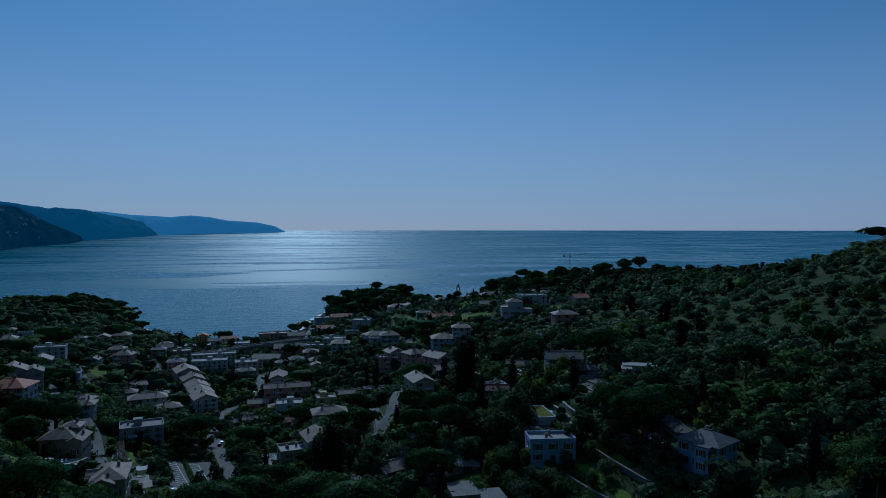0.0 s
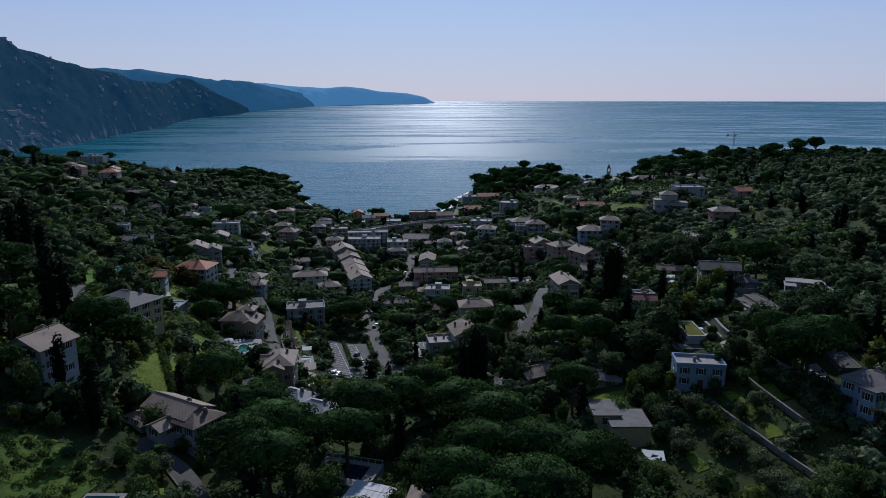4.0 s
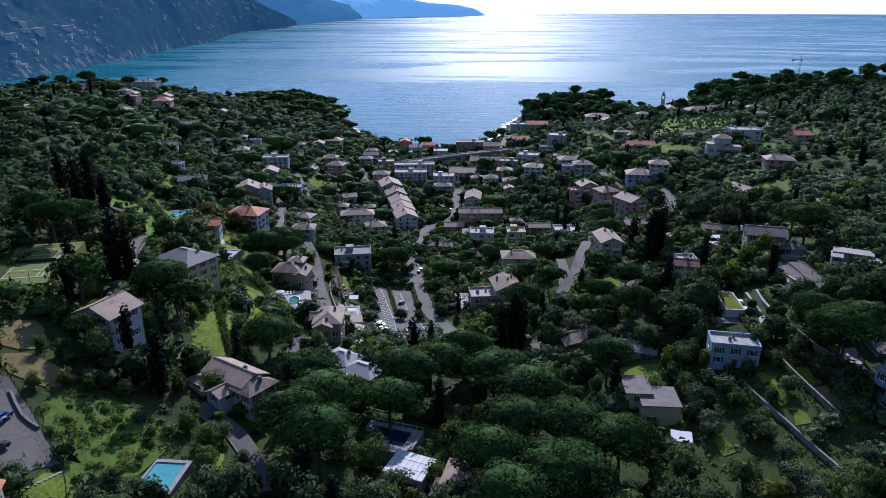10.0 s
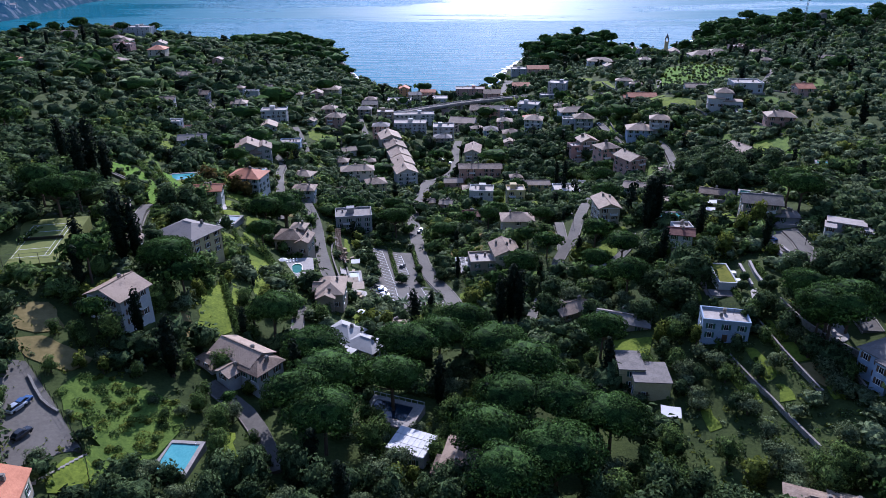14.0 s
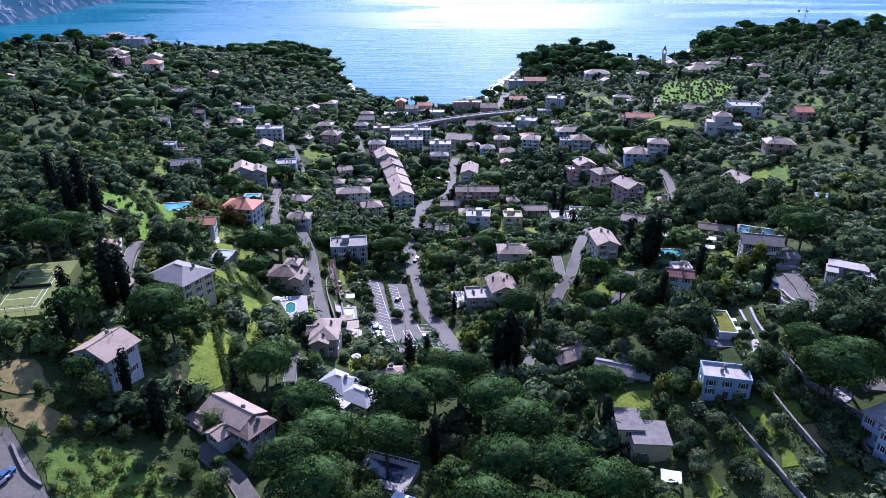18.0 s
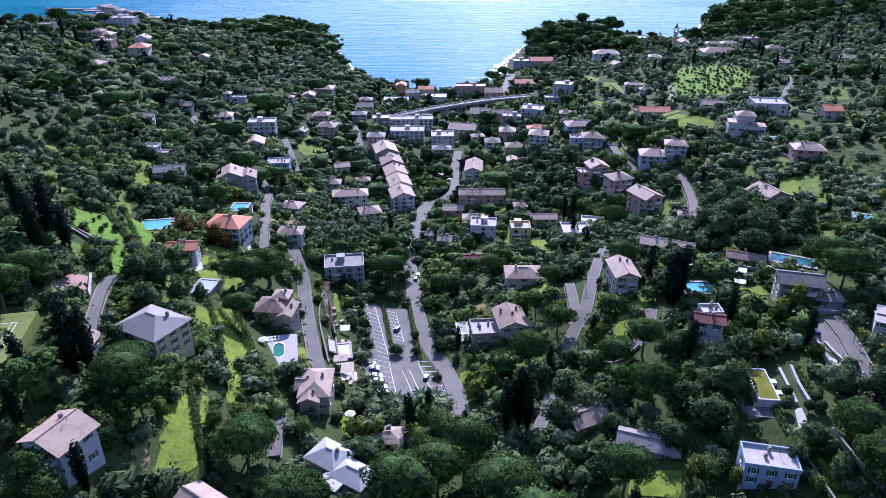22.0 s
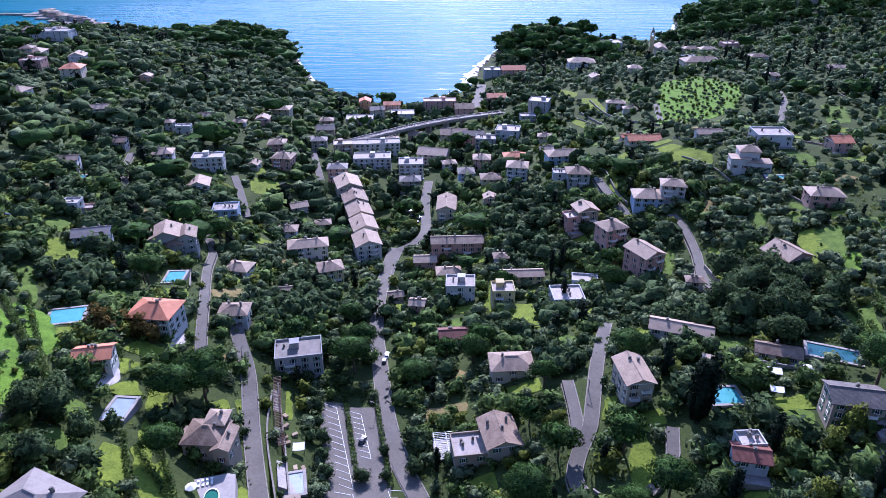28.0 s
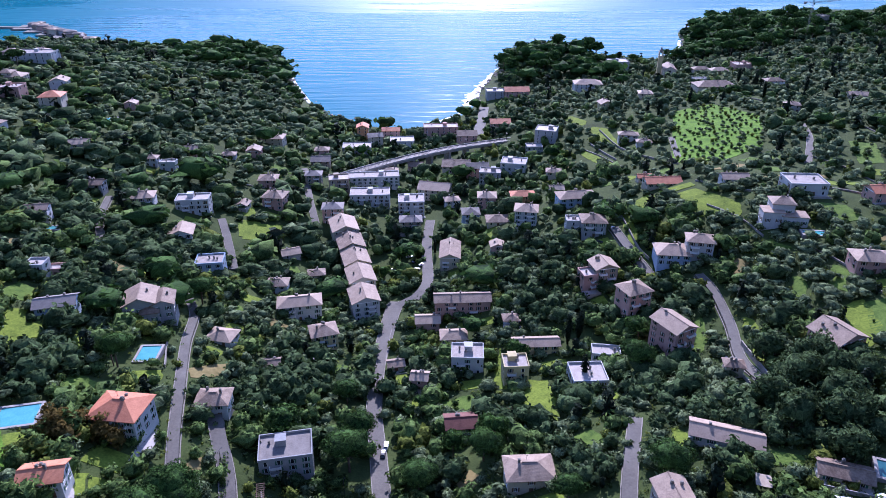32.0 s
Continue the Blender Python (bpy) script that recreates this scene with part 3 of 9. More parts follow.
def house(x, y, w, d, storeys, roof, ridge, turn, wall, tile):
    """A villa or town house on the slope: walls, roof, chimneys, and the windows of the sides that are seen."""
    rng = np.random.default_rng(int(abs(x) * 17 + abs(y) * 31))
    c, s = math.cos(radians(turn)), math.sin(radians(turn))
    feet = [float(ground_at(x + i * w / 2 * c - j * d / 2 * s, y + i * w / 2 * s + j * d / 2 * c)) for i in (-1, 1) for j in (-1, 1)]
    mid = max(float(ground_at(x, y)), 1.5)
    base = min(min(feet) - 0.5, mid - 0.5)
    top = mid + storeys * 2.6 + 0.3 - base
    near = math.hypot(x, y) < 300
    far = y > 640 or abs(x) > 230
    kind = "villa" if storeys <= 2 else "apartment_house" if w > 15 and storeys > 2 else "town_house"
    words = {"hip": "hipped", "gable": "gabled", "flat": "flat"}[roof]
    label = f"{WALL_WORDS[wall]} plastered {'house' if storeys < 4 else 'apartment block'} of {storeys} storey{'s' * (storeys > 1)} with {words} {TILE_WORDS[tile]} roof"
    root = thing(kind, pose(x, y, base, 0, 0, turn), label, "house", "houses on the hillside")
    keep_rect(x, y, w + 2.5, d + 2.5, turn, 3 if storeys > 1 else 4)
    rise = 0.0
    if roof == "flat":
        part("wall", box(-w / 2, w / 2, -d / 2, d / 2, 0, top), PLASTER[wall], root)
        part("roof", box(-w / 2 + 0.25, w / 2 - 0.25, -d / 2 + 0.25, d / 2 - 0.25, top, top + 0.12), TILES[tile], root, f"flat {TILE_WORDS[tile]} roof terrace")
        e, p = 0.12, 0.85
        part("parapet", joined(box(-w / 2 - e, w / 2 + e, -d / 2 - e, -d / 2 + 0.22, top - 0.1, top + p), box(-w / 2 - e, w / 2 + e, d / 2 - 0.22, d / 2 + e, top - 0.1, top + p),
                               box(-w / 2 - e, -w / 2 + 0.22, -d / 2 + 0.22, d / 2 - 0.22, top - 0.1, top + p), box(w / 2 - 0.22, w / 2 + e, -d / 2 + 0.22, d / 2 - 0.22, top - 0.1, top + p)), PLASTER[wall], root)
        if w > 9 and storeys > 2:
            k = rng.uniform(-0.2, 0.2) * w
            part("stair_head", joined(box(k - 1.6, k + 1.6, 0, min(3.2, d / 2 - 0.5), top + 0.1, top + 2.4), box(k - 1.8, k + 1.8, -0.2, min(3.4, d / 2 - 0.3), top + 2.4, top + 2.55)), PLASTER[wall], root)
    else:
        span = d if ridge == "x" else w
        rise = min(span * 0.5 * 0.42, 3.4)
        eave = 0.75
        part("wall", walls_with_gables(w, d, top, rise, ridge, roof == "gable"), PLASTER[wall], root)
        maker = hip_roof if roof == "hip" else gable_roof
        r = part("roof", maker(w + 2 * eave, d + 2 * eave, rise * (1 + 2 * eave / span), ridge), TILES[tile], root, f"{words} {TILE_WORDS[tile]} roof", pose(0, 0, top - rise * 2 * eave / span * 0.5 + 0.12))
        if not far:
            part("ridge_cap", ridge_cap(w + 2 * eave, d + 2 * eave, rise * (1 + 2 * eave / span), ridge, roof), TILES[tile], r)
        part("cornice", joined(box(-w / 2 - 0.12, w / 2 + 0.12, -d / 2 - 0.12, -d / 2 - 0.002, top - 0.32, top - 0.1),
                               box(-w / 2 - 0.12, -w / 2 - 0.002, -d / 2 - 0.12, d / 2 + 0.12, top - 0.32, top - 0.1),
                               box(w / 2 + 0.002, w / 2 + 0.12, -d / 2 - 0.12, d / 2 + 0.12, top - 0.32, top - 0.1)), PAINT, root)
    for k in range(int(rng.integers(1, 3 if far else 4))):
        u, v = rng.uniform(-0.32, 0.32) * w, rng.uniform(-0.1, 0.35) * d
        low = top + (0.1 if roof == "flat" else rise * (1 - 2 * abs((v / d) if ridge == "x" else (u / w))))
        part("chimney", CHIMNEY, None, root, "", pose(u, v, low) @ Matrix.Diagonal((1, 1, 0.8 + 0.5 * rng.random(), 1)))
    if not far and rng.random() < 0.5:
        part("aerial", AERIAL, None, root, "thin metal aerial", pose(rng.uniform(-0.3, 0.3) * w, 0.2 * d, top + rise * 0.6))
    frame_me, leaves, pane_me, glazed_me, shuttered_me = WINDOWS[int(rng.random() < 0.4)]
    sides = [(w, 0, -d / 2, 0)]
    if x - 40 < 40:
        sides.append((d, w / 2, 0, 90))
    if x > -40:
        sides.append((d, -w / 2, 0, -90))
    ground_floor = mid - base
    for length, sx, sy, face in sides:
        n = max(1, int(length / (3.6 if not far else 4.6)))
        for level in range(storeys):
            for k in range(n):
                if rng.random() < 0.12:
                    continue
                u = (k + 0.5 - n / 2) * length / n
                z = ground_floor + 2.6 * level + 0.95
                at = pose(sx, sy, z, 0, 0, face) @ pose(u, 0, 0)
                if level == 0 and face == 0 and k == n // 2:
                    part("door", DOOR, None, root, "panelled wooden door", pose(u, sy, ground_floor, 0, 0, 0))
                    continue
                if not near:
                    part("window", glazed_me if far or rng.random() < 0.3 else shuttered_me, None, root, "", at)
                    continue
                win = part("window", frame_me, None, root, "", at)
                part("pane", pane_me, None, win)
                for leaf_me in leaves:
                    part("shutter", leaf_me, None, win)
    if not far and y < 560:
        # paved forecourt on the slope, and a patch of garden
        ahead = 2.4 + 2.0 * rng.random()
        fz = float(max(ground_at(x + (i * w / 2) * c + d / 2 * s, y + (i * w / 2) * s - d / 2 * c) for i in (-1, 0, 1))) - base
        steep = fz + base - min(feet)
        if steep < 2.2:
            part("forecourt", joined(box(-w / 2 - 0.6, w / 2 + 0.6, -d / 2 - ahead, -d / 2 - 0.003, -2.5, fz + 0.15), box(-w / 2 - 0.6, w / 2 + 0.6, -d / 2 - ahead - 0.25, -d / 2 - ahead, -2.6, fz + 0.9)), PAVING, root, "pale paved forecourt with a low wall")
        if storeys < 4 and rng.random() < 0.6:
            gx, gy = x + (w * 0.2) * c + (d / 2 + ahead + 4.5) * s, y + (w * 0.2) * s - (d / 2 + ahead + 4.5) * c
            GARDENS.append((gx, gy, w * rng.uniform(0.6, 0.9), rng.uniform(5, 8), turn))
    if storeys >= 3 and not far:
        for level in range(1, storeys):
            balcony(root, min(3.6, w * 0.35), (0.2 if rng.random() < 0.5 else -0.2) * w, -d / 2, ground_floor + 2.6 * level, 0)
    return root


GARDENS, ORCHARDS = [], []
MEADOW = mottled("meadow", (0.026, 0.056, 0.010), (0.135, 0.200, 0.034), 4.0, 0.95, 0.1, 7.0, 0.25, world_space=True)


def road(name, width, points):
    line = smooth_line(points)
    ob = part(name, ribbon(line, width, 0.25, 0.8), ASPHALT, None)
    tagged(ob, "grey asphalt road winding between gardens", "road", kind="structure")
    keep_line(line.tolist(), width + 2.5)
    # low kerbs of pale stone on both sides
    way = np.gradient(line, axis=0)
    side = np.stack([way[:, 1], -way[:, 0]], -1) / np.linalg.norm(way, axis=1)[:, None]
    for k in (-1, 1):
        part("kerb", ribbon(line + side * k * (width / 2 + 0.15), 0.3, 0.40, 1.0), STONE, ob, "low stone kerb")


def garden_wall(height, points):
    line = smooth_line(points, 3.0)
    root = part("garden_wall", ribbon(line, 0.38, height * 0.8, height + 1.0), STONE, None)
    tagged(root, "dry-stone terrace wall across the slope", "wall", "terrace walls")
    part("coping", ribbon(line, 0.5, height * 0.8 + 0.1, 0.095), STONE, root, "stone coping")
    keep_line(line.tolist(), 2.0)


def pale_wall(height, points):
    line = smooth_line(points, 2.5)
    root = part("retaining_wall", ribbon(line, 0.55, height * 0.6, height + 1.0), PAVING, None)
    tagged(root, "pale rendered retaining wall below the lane", "wall", "retaining walls")
    part("coping", ribbon(line, 0.75, height * 0.6 + 0.1, 0.095), PAVING, root, "pale coping")
    keep_line(line.tolist(), 2.0)


def wire_fence(height, points):
    line = smooth_line(points, 2.0)
    z = ground_at(line[:, 0], line[:, 1])
    fence = thing("wire_fence", pose(0, 0, 0), "dark wire fence along the parking terrace", "fence")
    for (x, y), g in zip(line.tolist(), z.tolist()):
        part("post", box(x - 0.05, x + 0.05, y - 0.05, y + 0.05, g, g + height), METAL, fence)
    for lift in (0.4, 1.1, height - 0.1):
        v, f = [], []
        for k, ((x, y), g) in enumerate(zip(line.tolist(), z.tolist())):
            v += [(x, y, g + lift), (x, y, g + lift + 0.06)]
            if k:
                f.append((2 * k - 2, 2 * k, 2 * k + 1, 2 * k - 1))
        part("wire", (v, f), METAL, fence)


ORCHARD_GRASS = mottled("orchard_grass", (0.034, 0.078, 0.009), (0.150, 0.265, 0.026), 5.0, 0.95, 0.1, 8.0, 0.15, world_space=True)
CLAY = mottled("clay_paving", (0.20, 0.115, 0.085), (0.36, 0.235, 0.18), 3.0, 0.8, 0.2, 6.0, 0.01, 0.1, world_space=True)


def lawn(name, points):
    """Mown or dry grass laid on the slope, thick enough to stand over the sheet of the land."""
    x0, y0 = np.min(points, 0)
    x1, y1 = np.max(points, 0)
    step = 1.5 if max(x1 - x0, y1 - y0) < 45 else 4.0
    wild = 0.0 if name.split("_")[0] in ("garden", "asphalt", "patio", "clay") else 0.7
    rim_line = []
    for (ax, ay), (bx, by) in zip(points, points[1:] + points[:1]):
        n = max(1, int(math.hypot(bx - ax, by - ay) / 2.0))
        for k in range(n):
            px, py = ax + (bx - ax) * k / n, ay + (by - ay) * k / n
            rim_line.append((px + wild * 2 * noise.noise(Vector((px / 4, py / 4, 5.0))), py + wild * 2 * noise.noise(Vector((px / 4, py / 4, 8.0)))))
    points = rim_line
    gx, gy = np.meshgrid(np.arange(x0 - step, x1 + 2 * step, step), np.arange(y0 - step, y1 + 2 * step, step))
    keep = inside(points, gx[:-1, :-1] + step / 2, gy[:-1, :-1] + step / 2)
    zz = ground_at(gx, gy) + 0.18
    n = gx.shape[1]
    faces = [(j * n + i, j * n + i + 1, (j + 1) * n + i + 1, (j + 1) * n + i) for j, i in zip(*np.nonzero(keep))]
    if not faces:
        return
    verts = np.stack([gx.ravel(), gy.ravel(), zz.ravel()], -1)
    used = sorted({i for f in faces for i in f})
    index = {u: k for k, u in enumerate(used)}
    top = [tuple(verts[u]) for u in used]
    m = len(top)
    faces = [tuple(index[i] for i in f) for f in faces]
    edges = {}
    for f in faces:
        for a, b in zip(f, f[1:] + f[:1]):
            edges[(a, b)] = 1
    rim = [(b, a, a + m, b + m) for a, b in edges if (b, a) not in edges]
    border = np.array(points)
    after = np.roll(border, -1, 0) - border
    for i in {r[0] for r in rim}:  # draw the stepped edge out to the line
        rel = np.array(top[i][:2]) - border
        t = np.clip((rel * after).sum(1) / ((after * after).sum(1) + 1e-9), 0, 1)
        spot = border + t[:, None] * after
        k = int(np.argmin(np.hypot(*(spot - top[i][:2]).T)))
        if math.hypot(spot[k][0] - top[i][0], spot[k][1] - top[i][1]) < 1.1 * step:
            top[i] = (float(spot[k][0]), float(spot[k][1]), float(ground_at(*spot[k])) + 0.18)
    solid = (top + [(x, y, z - 0.8) for x, y, z in top], faces + rim)
    sort = name.split("_")[0]
    called, mats, label = {"dry": ("dry_grass", DRY, "patch of dry straw-coloured grass"), "asphalt": ("upper_car_park", ASPHALT, "grey asphalt parking terrace"), "patio": ("patio", PAVING, "pale stone patio among gardens"), "clay": ("clay_terrace", CLAY, "reddish clay-tiled terrace beside the orchard"),
                           "meadow": ("meadow", MEADOW, "rough green meadow with shrubs"), "field": ("orchard_ground", ORCHARD_GRASS, "bright green grass of a terraced orchard")}.get(sort, ("lawn", LAWN, "sunlit green grass terrace among trees"))
    ob = part(called, solid, mats, None)
    tagged(ob, label, "car park" if sort == "asphalt" else "patio" if sort in ("patio", "clay") else "lawn", kind="structure")
    if sort in ("meadow", "field"):
        ORCHARDS.append((sort, points))
    got = cells_near((x0 + x1) / 2, (y0 + y1) / 2, max(x1 - x0, y1 - y0))
    if got:
        cx, cy, j, i = got
        OPEN[j, i][inside(points, cx, cy)] = 2


DEEP_POOL = mottled("deep_pool_water", (0.015, 0.07, 0.085), (0.03, 0.12, 0.13), 3.0, 0.06, 0.5)
POOL_WATER = mottled("pool_water", (0.06, 0.26, 0.28), (0.12, 0.39, 0.39), 3.0, 0.08, 0.5)
POOLS = []
COVER = mottled("pool_cover", (0.18, 0.24, 0.27), (0.30, 0.37, 0.40), 2.0, 0.5, 0.4)


def pool(x, y, w, d, turn, covered=False, deep=False):
    z = float(ground_at(x, y)) + 0.3
    POOLS.append((x, y, z, max(w, d) / 2))
    root = thing("swimming_pool", pose(x, y, z, 0, 0, turn), "covered grey pool with pale stone deck" if covered else "dark teal swimming pool with pale stone deck" if deep else "turquoise swimming pool with pale stone deck", "pool", "garden pools")
    a, b, e = w / 2, d / 2, 0.9
    part("deck", joined(box(-a - e, a + e, -b - e, -b, -2.5, 0.12), box(-a - e, a + e, b, b + e, -2.5, 0.12), box(-a - e, -a, -b, b, -2.5, 0.12), box(a, a + e, -b, b, -2.5, 0.12)), PAVING, root)
    part("water", box(-a, a, -b, b, -1.6, -0.1), COVER if covered else DEEP_POOL if deep else POOL_WATER, root, "grey pool cover" if covered else "dark teal pool water" if deep else "clear turquoise pool water")
    part("ladder", joined(box(a - 0.5, a - 0.45, b - 0.3, b - 0.25, -0.8, 0.9), box(a - 0.5, a - 0.45, b - 0.9, b - 0.85, -0.8, 0.9), box(a - 0.5, a - 0.45, b - 0.9, b - 0.25, 0.85, 0.9)), RAIL, root)
    keep_rect(x, y, w + 4, d + 4, turn)


# ---- plants ----
def leafy(name, dark, light, through_light=0.3, warm=None):
    """Leaves: a tone that drifts from tree to tree and from spray to spray, with some light let through."""
    m = bpy.data.materials.new(name)
    m.use_nodes = True
    nodes = m.node_tree.nodes
    b = nodes["Principled BSDF"]
    b.inputs["Roughness"].default_value, b.inputs["Specular IOR Level"].default_value = 0.85, 0.06
    at = nodes.new("ShaderNodeNewGeometry")
    big = node(m, "ShaderNodeTexNoise", Scale=0.075, Detail=2.0)
    small = node(m, "ShaderNodeTexNoise", Scale=0.9, Detail=3.0)
    wire(m, at, "Position", big, "Vector"), wire(m, at, "Position", small, "Vector")
    total = node(m, "ShaderNodeMath")
    total.operation = "ADD"
    wire(m, big, "Fac", total, 0), wire(m, at, "Random Per Island", total, 1)
    more = node(m, "ShaderNodeMath")
    more.operation = "ADD"
    wire(m, total, 0, more, 0), wire(m, small, "Fac", more, 1)
    third = node(m, "ShaderNodeMath")
    third.operation, third.inputs[1].default_value = "MULTIPLY", 0.333
    wire(m, more, 0, third, 0)
    tone = ramp(m, [(0.33, dark), (0.67, light)])
    wire(m, third, 0, tone, 0)
    grain = node(m, "ShaderNodeTexNoise", Scale=3.2, Detail=3.0, Roughness=0.75)
    wire(m, at, "Position", grain, "Vector")
    deep = node(m, "ShaderNodeMapRange")
    for n, v in enumerate((0.36, 0.66, 0.40, 1.35)):
        deep.inputs[n + 1].default_value = v
    wire(m, grain, "Fac", deep, 0)
    flecks = nodes.new("ShaderNodeVectorMath")
    flecks.operation = "MULTIPLY"
    wire(m, tone, 0, flecks, 0), wire(m, deep, 0, flecks, 1)
    tone = flecks
    wire(m, tone, 0, b, "Base Color")
    clumps = node(m, "ShaderNodeBump", Strength=0.7, Distance=0.9)
    wire(m, small, "Fac", clumps, "Height")
    ruffle = node(m, "ShaderNodeBump", Strength=0.8, Distance=0.25)
    wire(m, grain, "Fac", ruffle, "Height"), wire(m, clumps, 0, ruffle, "Normal"), wire(m, ruffle, 0, b, "Normal")
    glow = nodes.new("ShaderNodeBsdfTranslucent")
    mix = node(m, "ShaderNodeMixShader", Fac=through_light)
    wire(m, tone, 0, glow, "Color"), wire(m, b, 0, mix, 1), wire(m, glow, 0, mix, 2)
    m.node_tree.links.new(mix.outputs[0], nodes["Material Output"].inputs["Surface"])
    return m


LEAF = {
    "olive": leafy("olive_leaves", (0.046, 0.070, 0.032), (0.265, 0.34, 0.17), 0.38),
    "broad": leafy("garden_leaves", (0.026, 0.050, 0.015), (0.19, 0.29, 0.080), 0.36),
    "pine": leafy("pine_needles", (0.013, 0.034, 0.010), (0.082, 0.165, 0.038), 0.26),
    "cypress": leafy("cypress_leaves", (0.008, 0.015, 0.009), (0.024, 0.040, 0.022), 0.1),
    "oak": leafy("oak_leaves", (0.018, 0.036, 0.014), (0.110, 0.170, 0.066), 0.28),
    "lime": leafy("spring_leaves", (0.060, 0.085, 0.016), (0.25, 0.30, 0.060), 0.45),
    "rust": leafy("ochre_leaves", (0.07, 0.055, 0.015), (0.19, 0.14, 0.04), 0.3),
}
BARK = mottled("bark", (0.05, 0.035, 0.025), (0.15, 0.11, 0.08), 0.8, 0.95, 0.1, 5.0, 0.03)


def sprays(points, normals, size, rng, jitter=0.5):
    """A leaf spray, a bent pair of triangles, at each point, facing about along its normal."""
    n = len(points)
    nrm = normals + jitter * rng.normal(size=(n, 3))
    nrm /= np.linalg.norm(nrm, axis=1)[:, None] + 1e-9
    a = np.cross(nrm, rng.normal(size=(n, 3)))
    a /= np.linalg.norm(a, axis=1)[:, None] + 1e-9
    b = np.cross(nrm, a)
    s = size * rng.uniform(0.6, 1.25, (n, 1))
    quad = np.stack([points - a * s, points - b * s * 0.55 + nrm * s * 0.25, points + a * s, points + b * s * 0.55 + nrm * s * 0.25], 1)
    return quad.reshape(-1, 3), np.repeat(normals, 4, 0)


def lobes(rng, kind, count):
    """Centres and radii of the clumps that make up a crown about 1 m in radius, standing on z = 0 at its trunk's foot."""
    out = []
    if kind == "pine":
        for k in range(count):
            a, r = rng.uniform(0, 6.28), math.sqrt(rng.random()) * 0.8
            out.append((r * math.cos(a), r * math.sin(a), 1.22 + (0.34 if count < 40 else 0.44) * (1 - r * r) + 0.04 * rng.normal(), *((0.34, 0.17) if count < 40 else (0.25, 0.17))))
    elif kind == "cypress":
        for k in range(count):
            t = (k + 0.5) / count
            r = 0.17 * math.sin(math.pi * min(1, 0.18 + 0.82 * (1 - t))) + 0.02
            a = rng.uniform(0, 6.28)
            out.append((0.3 * r * math.cos(a), 0.3 * r * math.sin(a), 0.08 + t * 1.85, r, 0.22))
    else:
        low, high = (0.45, 1.25) if kind == "olive" else (0.35, 1.65)
        for k in range(count):
            a, r = rng.uniform(0, 6.28), math.sqrt(rng.random()) * 0.62
            z = rng.uniform(low, high)
            r *= 1.0 - 0.45 * max(0, (z - low) / (high - low) - 0.45)
            q = rng.uniform(0.30, 0.46)
            out.append((r * math.cos(a), r * math.sin(a), z, q, q * rng.uniform(0.7, 0.95)))
    return np.array(out)


def crown(kind, seed, count, leaves, size, jitter=0.5, deep=0.72):
    rng = np.random.default_rng(seed)
    some = lobes(rng, kind, count)
    pick = rng.integers(0, len(some), leaves)
    d = rng.normal(size=(leaves, 3))
    d[:, 2] += 0.25
    d /= np.linalg.norm(d, axis=1)[:, None]
    depth = rng.uniform(deep, 1.12, (leaves, 1))
    p = some[pick, :3] + d * depth * np.stack([some[pick, 3], some[pick, 3], some[pick, 4]], -1)
    middle = some[:, :3].mean(0)
    out = p - middle
    out /= np.linalg.norm(out, axis=1)[:, None] + 1e-6
    n = d * 0.75 + out * 0.45
    v, _ = sprays(p, d, size, rng, jitter)
    return v, np.repeat(n / np.linalg.norm(n, axis=1)[:, None], 4, 0)


def hulk(kind, seed, count, across=8, rings=5, fill=0.86, ragged=0.16):
    """The dense inside of a crown: a lumpy closed skin of leaf clumps that follows its lobes."""
    rng = np.random.default_rng(seed)
    some = lobes(rng, kind, count)
    middle = some[:, :3].mean(0)
    u, v = np.meshgrid(np.linspace(0, 2 * np.pi, across + 1), np.linspace(-0.5 * np.pi, 0.5 * np.pi, rings + 1))
    d = np.stack([np.cos(u) * np.cos(v), np.sin(u) * np.cos(v), np.sin(v)], -1)
    size = np.sqrt((some[:, 3, None, None] * np.hypot(d[..., 0], d[..., 1])) ** 2 + (some[:, 4, None, None] * d[..., 2]) ** 2)
    reach = (np.einsum("ik,uvk->iuv", some[:, :3] - middle, d) + size).max(0)
    reach = reach * fill * (1 + ragged * rng.normal(size=reach.shape))
    reach[:, -1], reach[0], reach[-1] = reach[:, 0], reach[0].mean(), reach[-1].mean()
    p = middle + d * reach[..., None]
    if kind == "pine":
        p[..., 2] = middle[2] - 0.03 + 0.85 * (p[..., 2] - middle[2])
    if kind == "cypress":
        slim = 0.13 * (1 - 0.5 * np.clip(np.sin(v), 0, 1)) * (1 + 0.12 * rng.normal(size=reach.shape))
        slim[:, -1] = slim[:, 0]
        p = np.stack([slim * d[..., 0], slim * d[..., 1], 1.0 + 0.92 * np.sin(v)], -1)
    quad = np.stack([p[:-1, :-1], p[:-1, 1:], p[1:, 1:], p[1:, :-1]], 2).reshape(-1, 3)
    n = np.stack([d[:-1, :-1], d[:-1, 1:], d[1:, 1:], d[1:, :-1]], 2).reshape(-1, 3)
    return quad, n


def both(a, b):
    return np.concatenate([a[0], b[0]]), np.concatenate([a[1], b[1]])


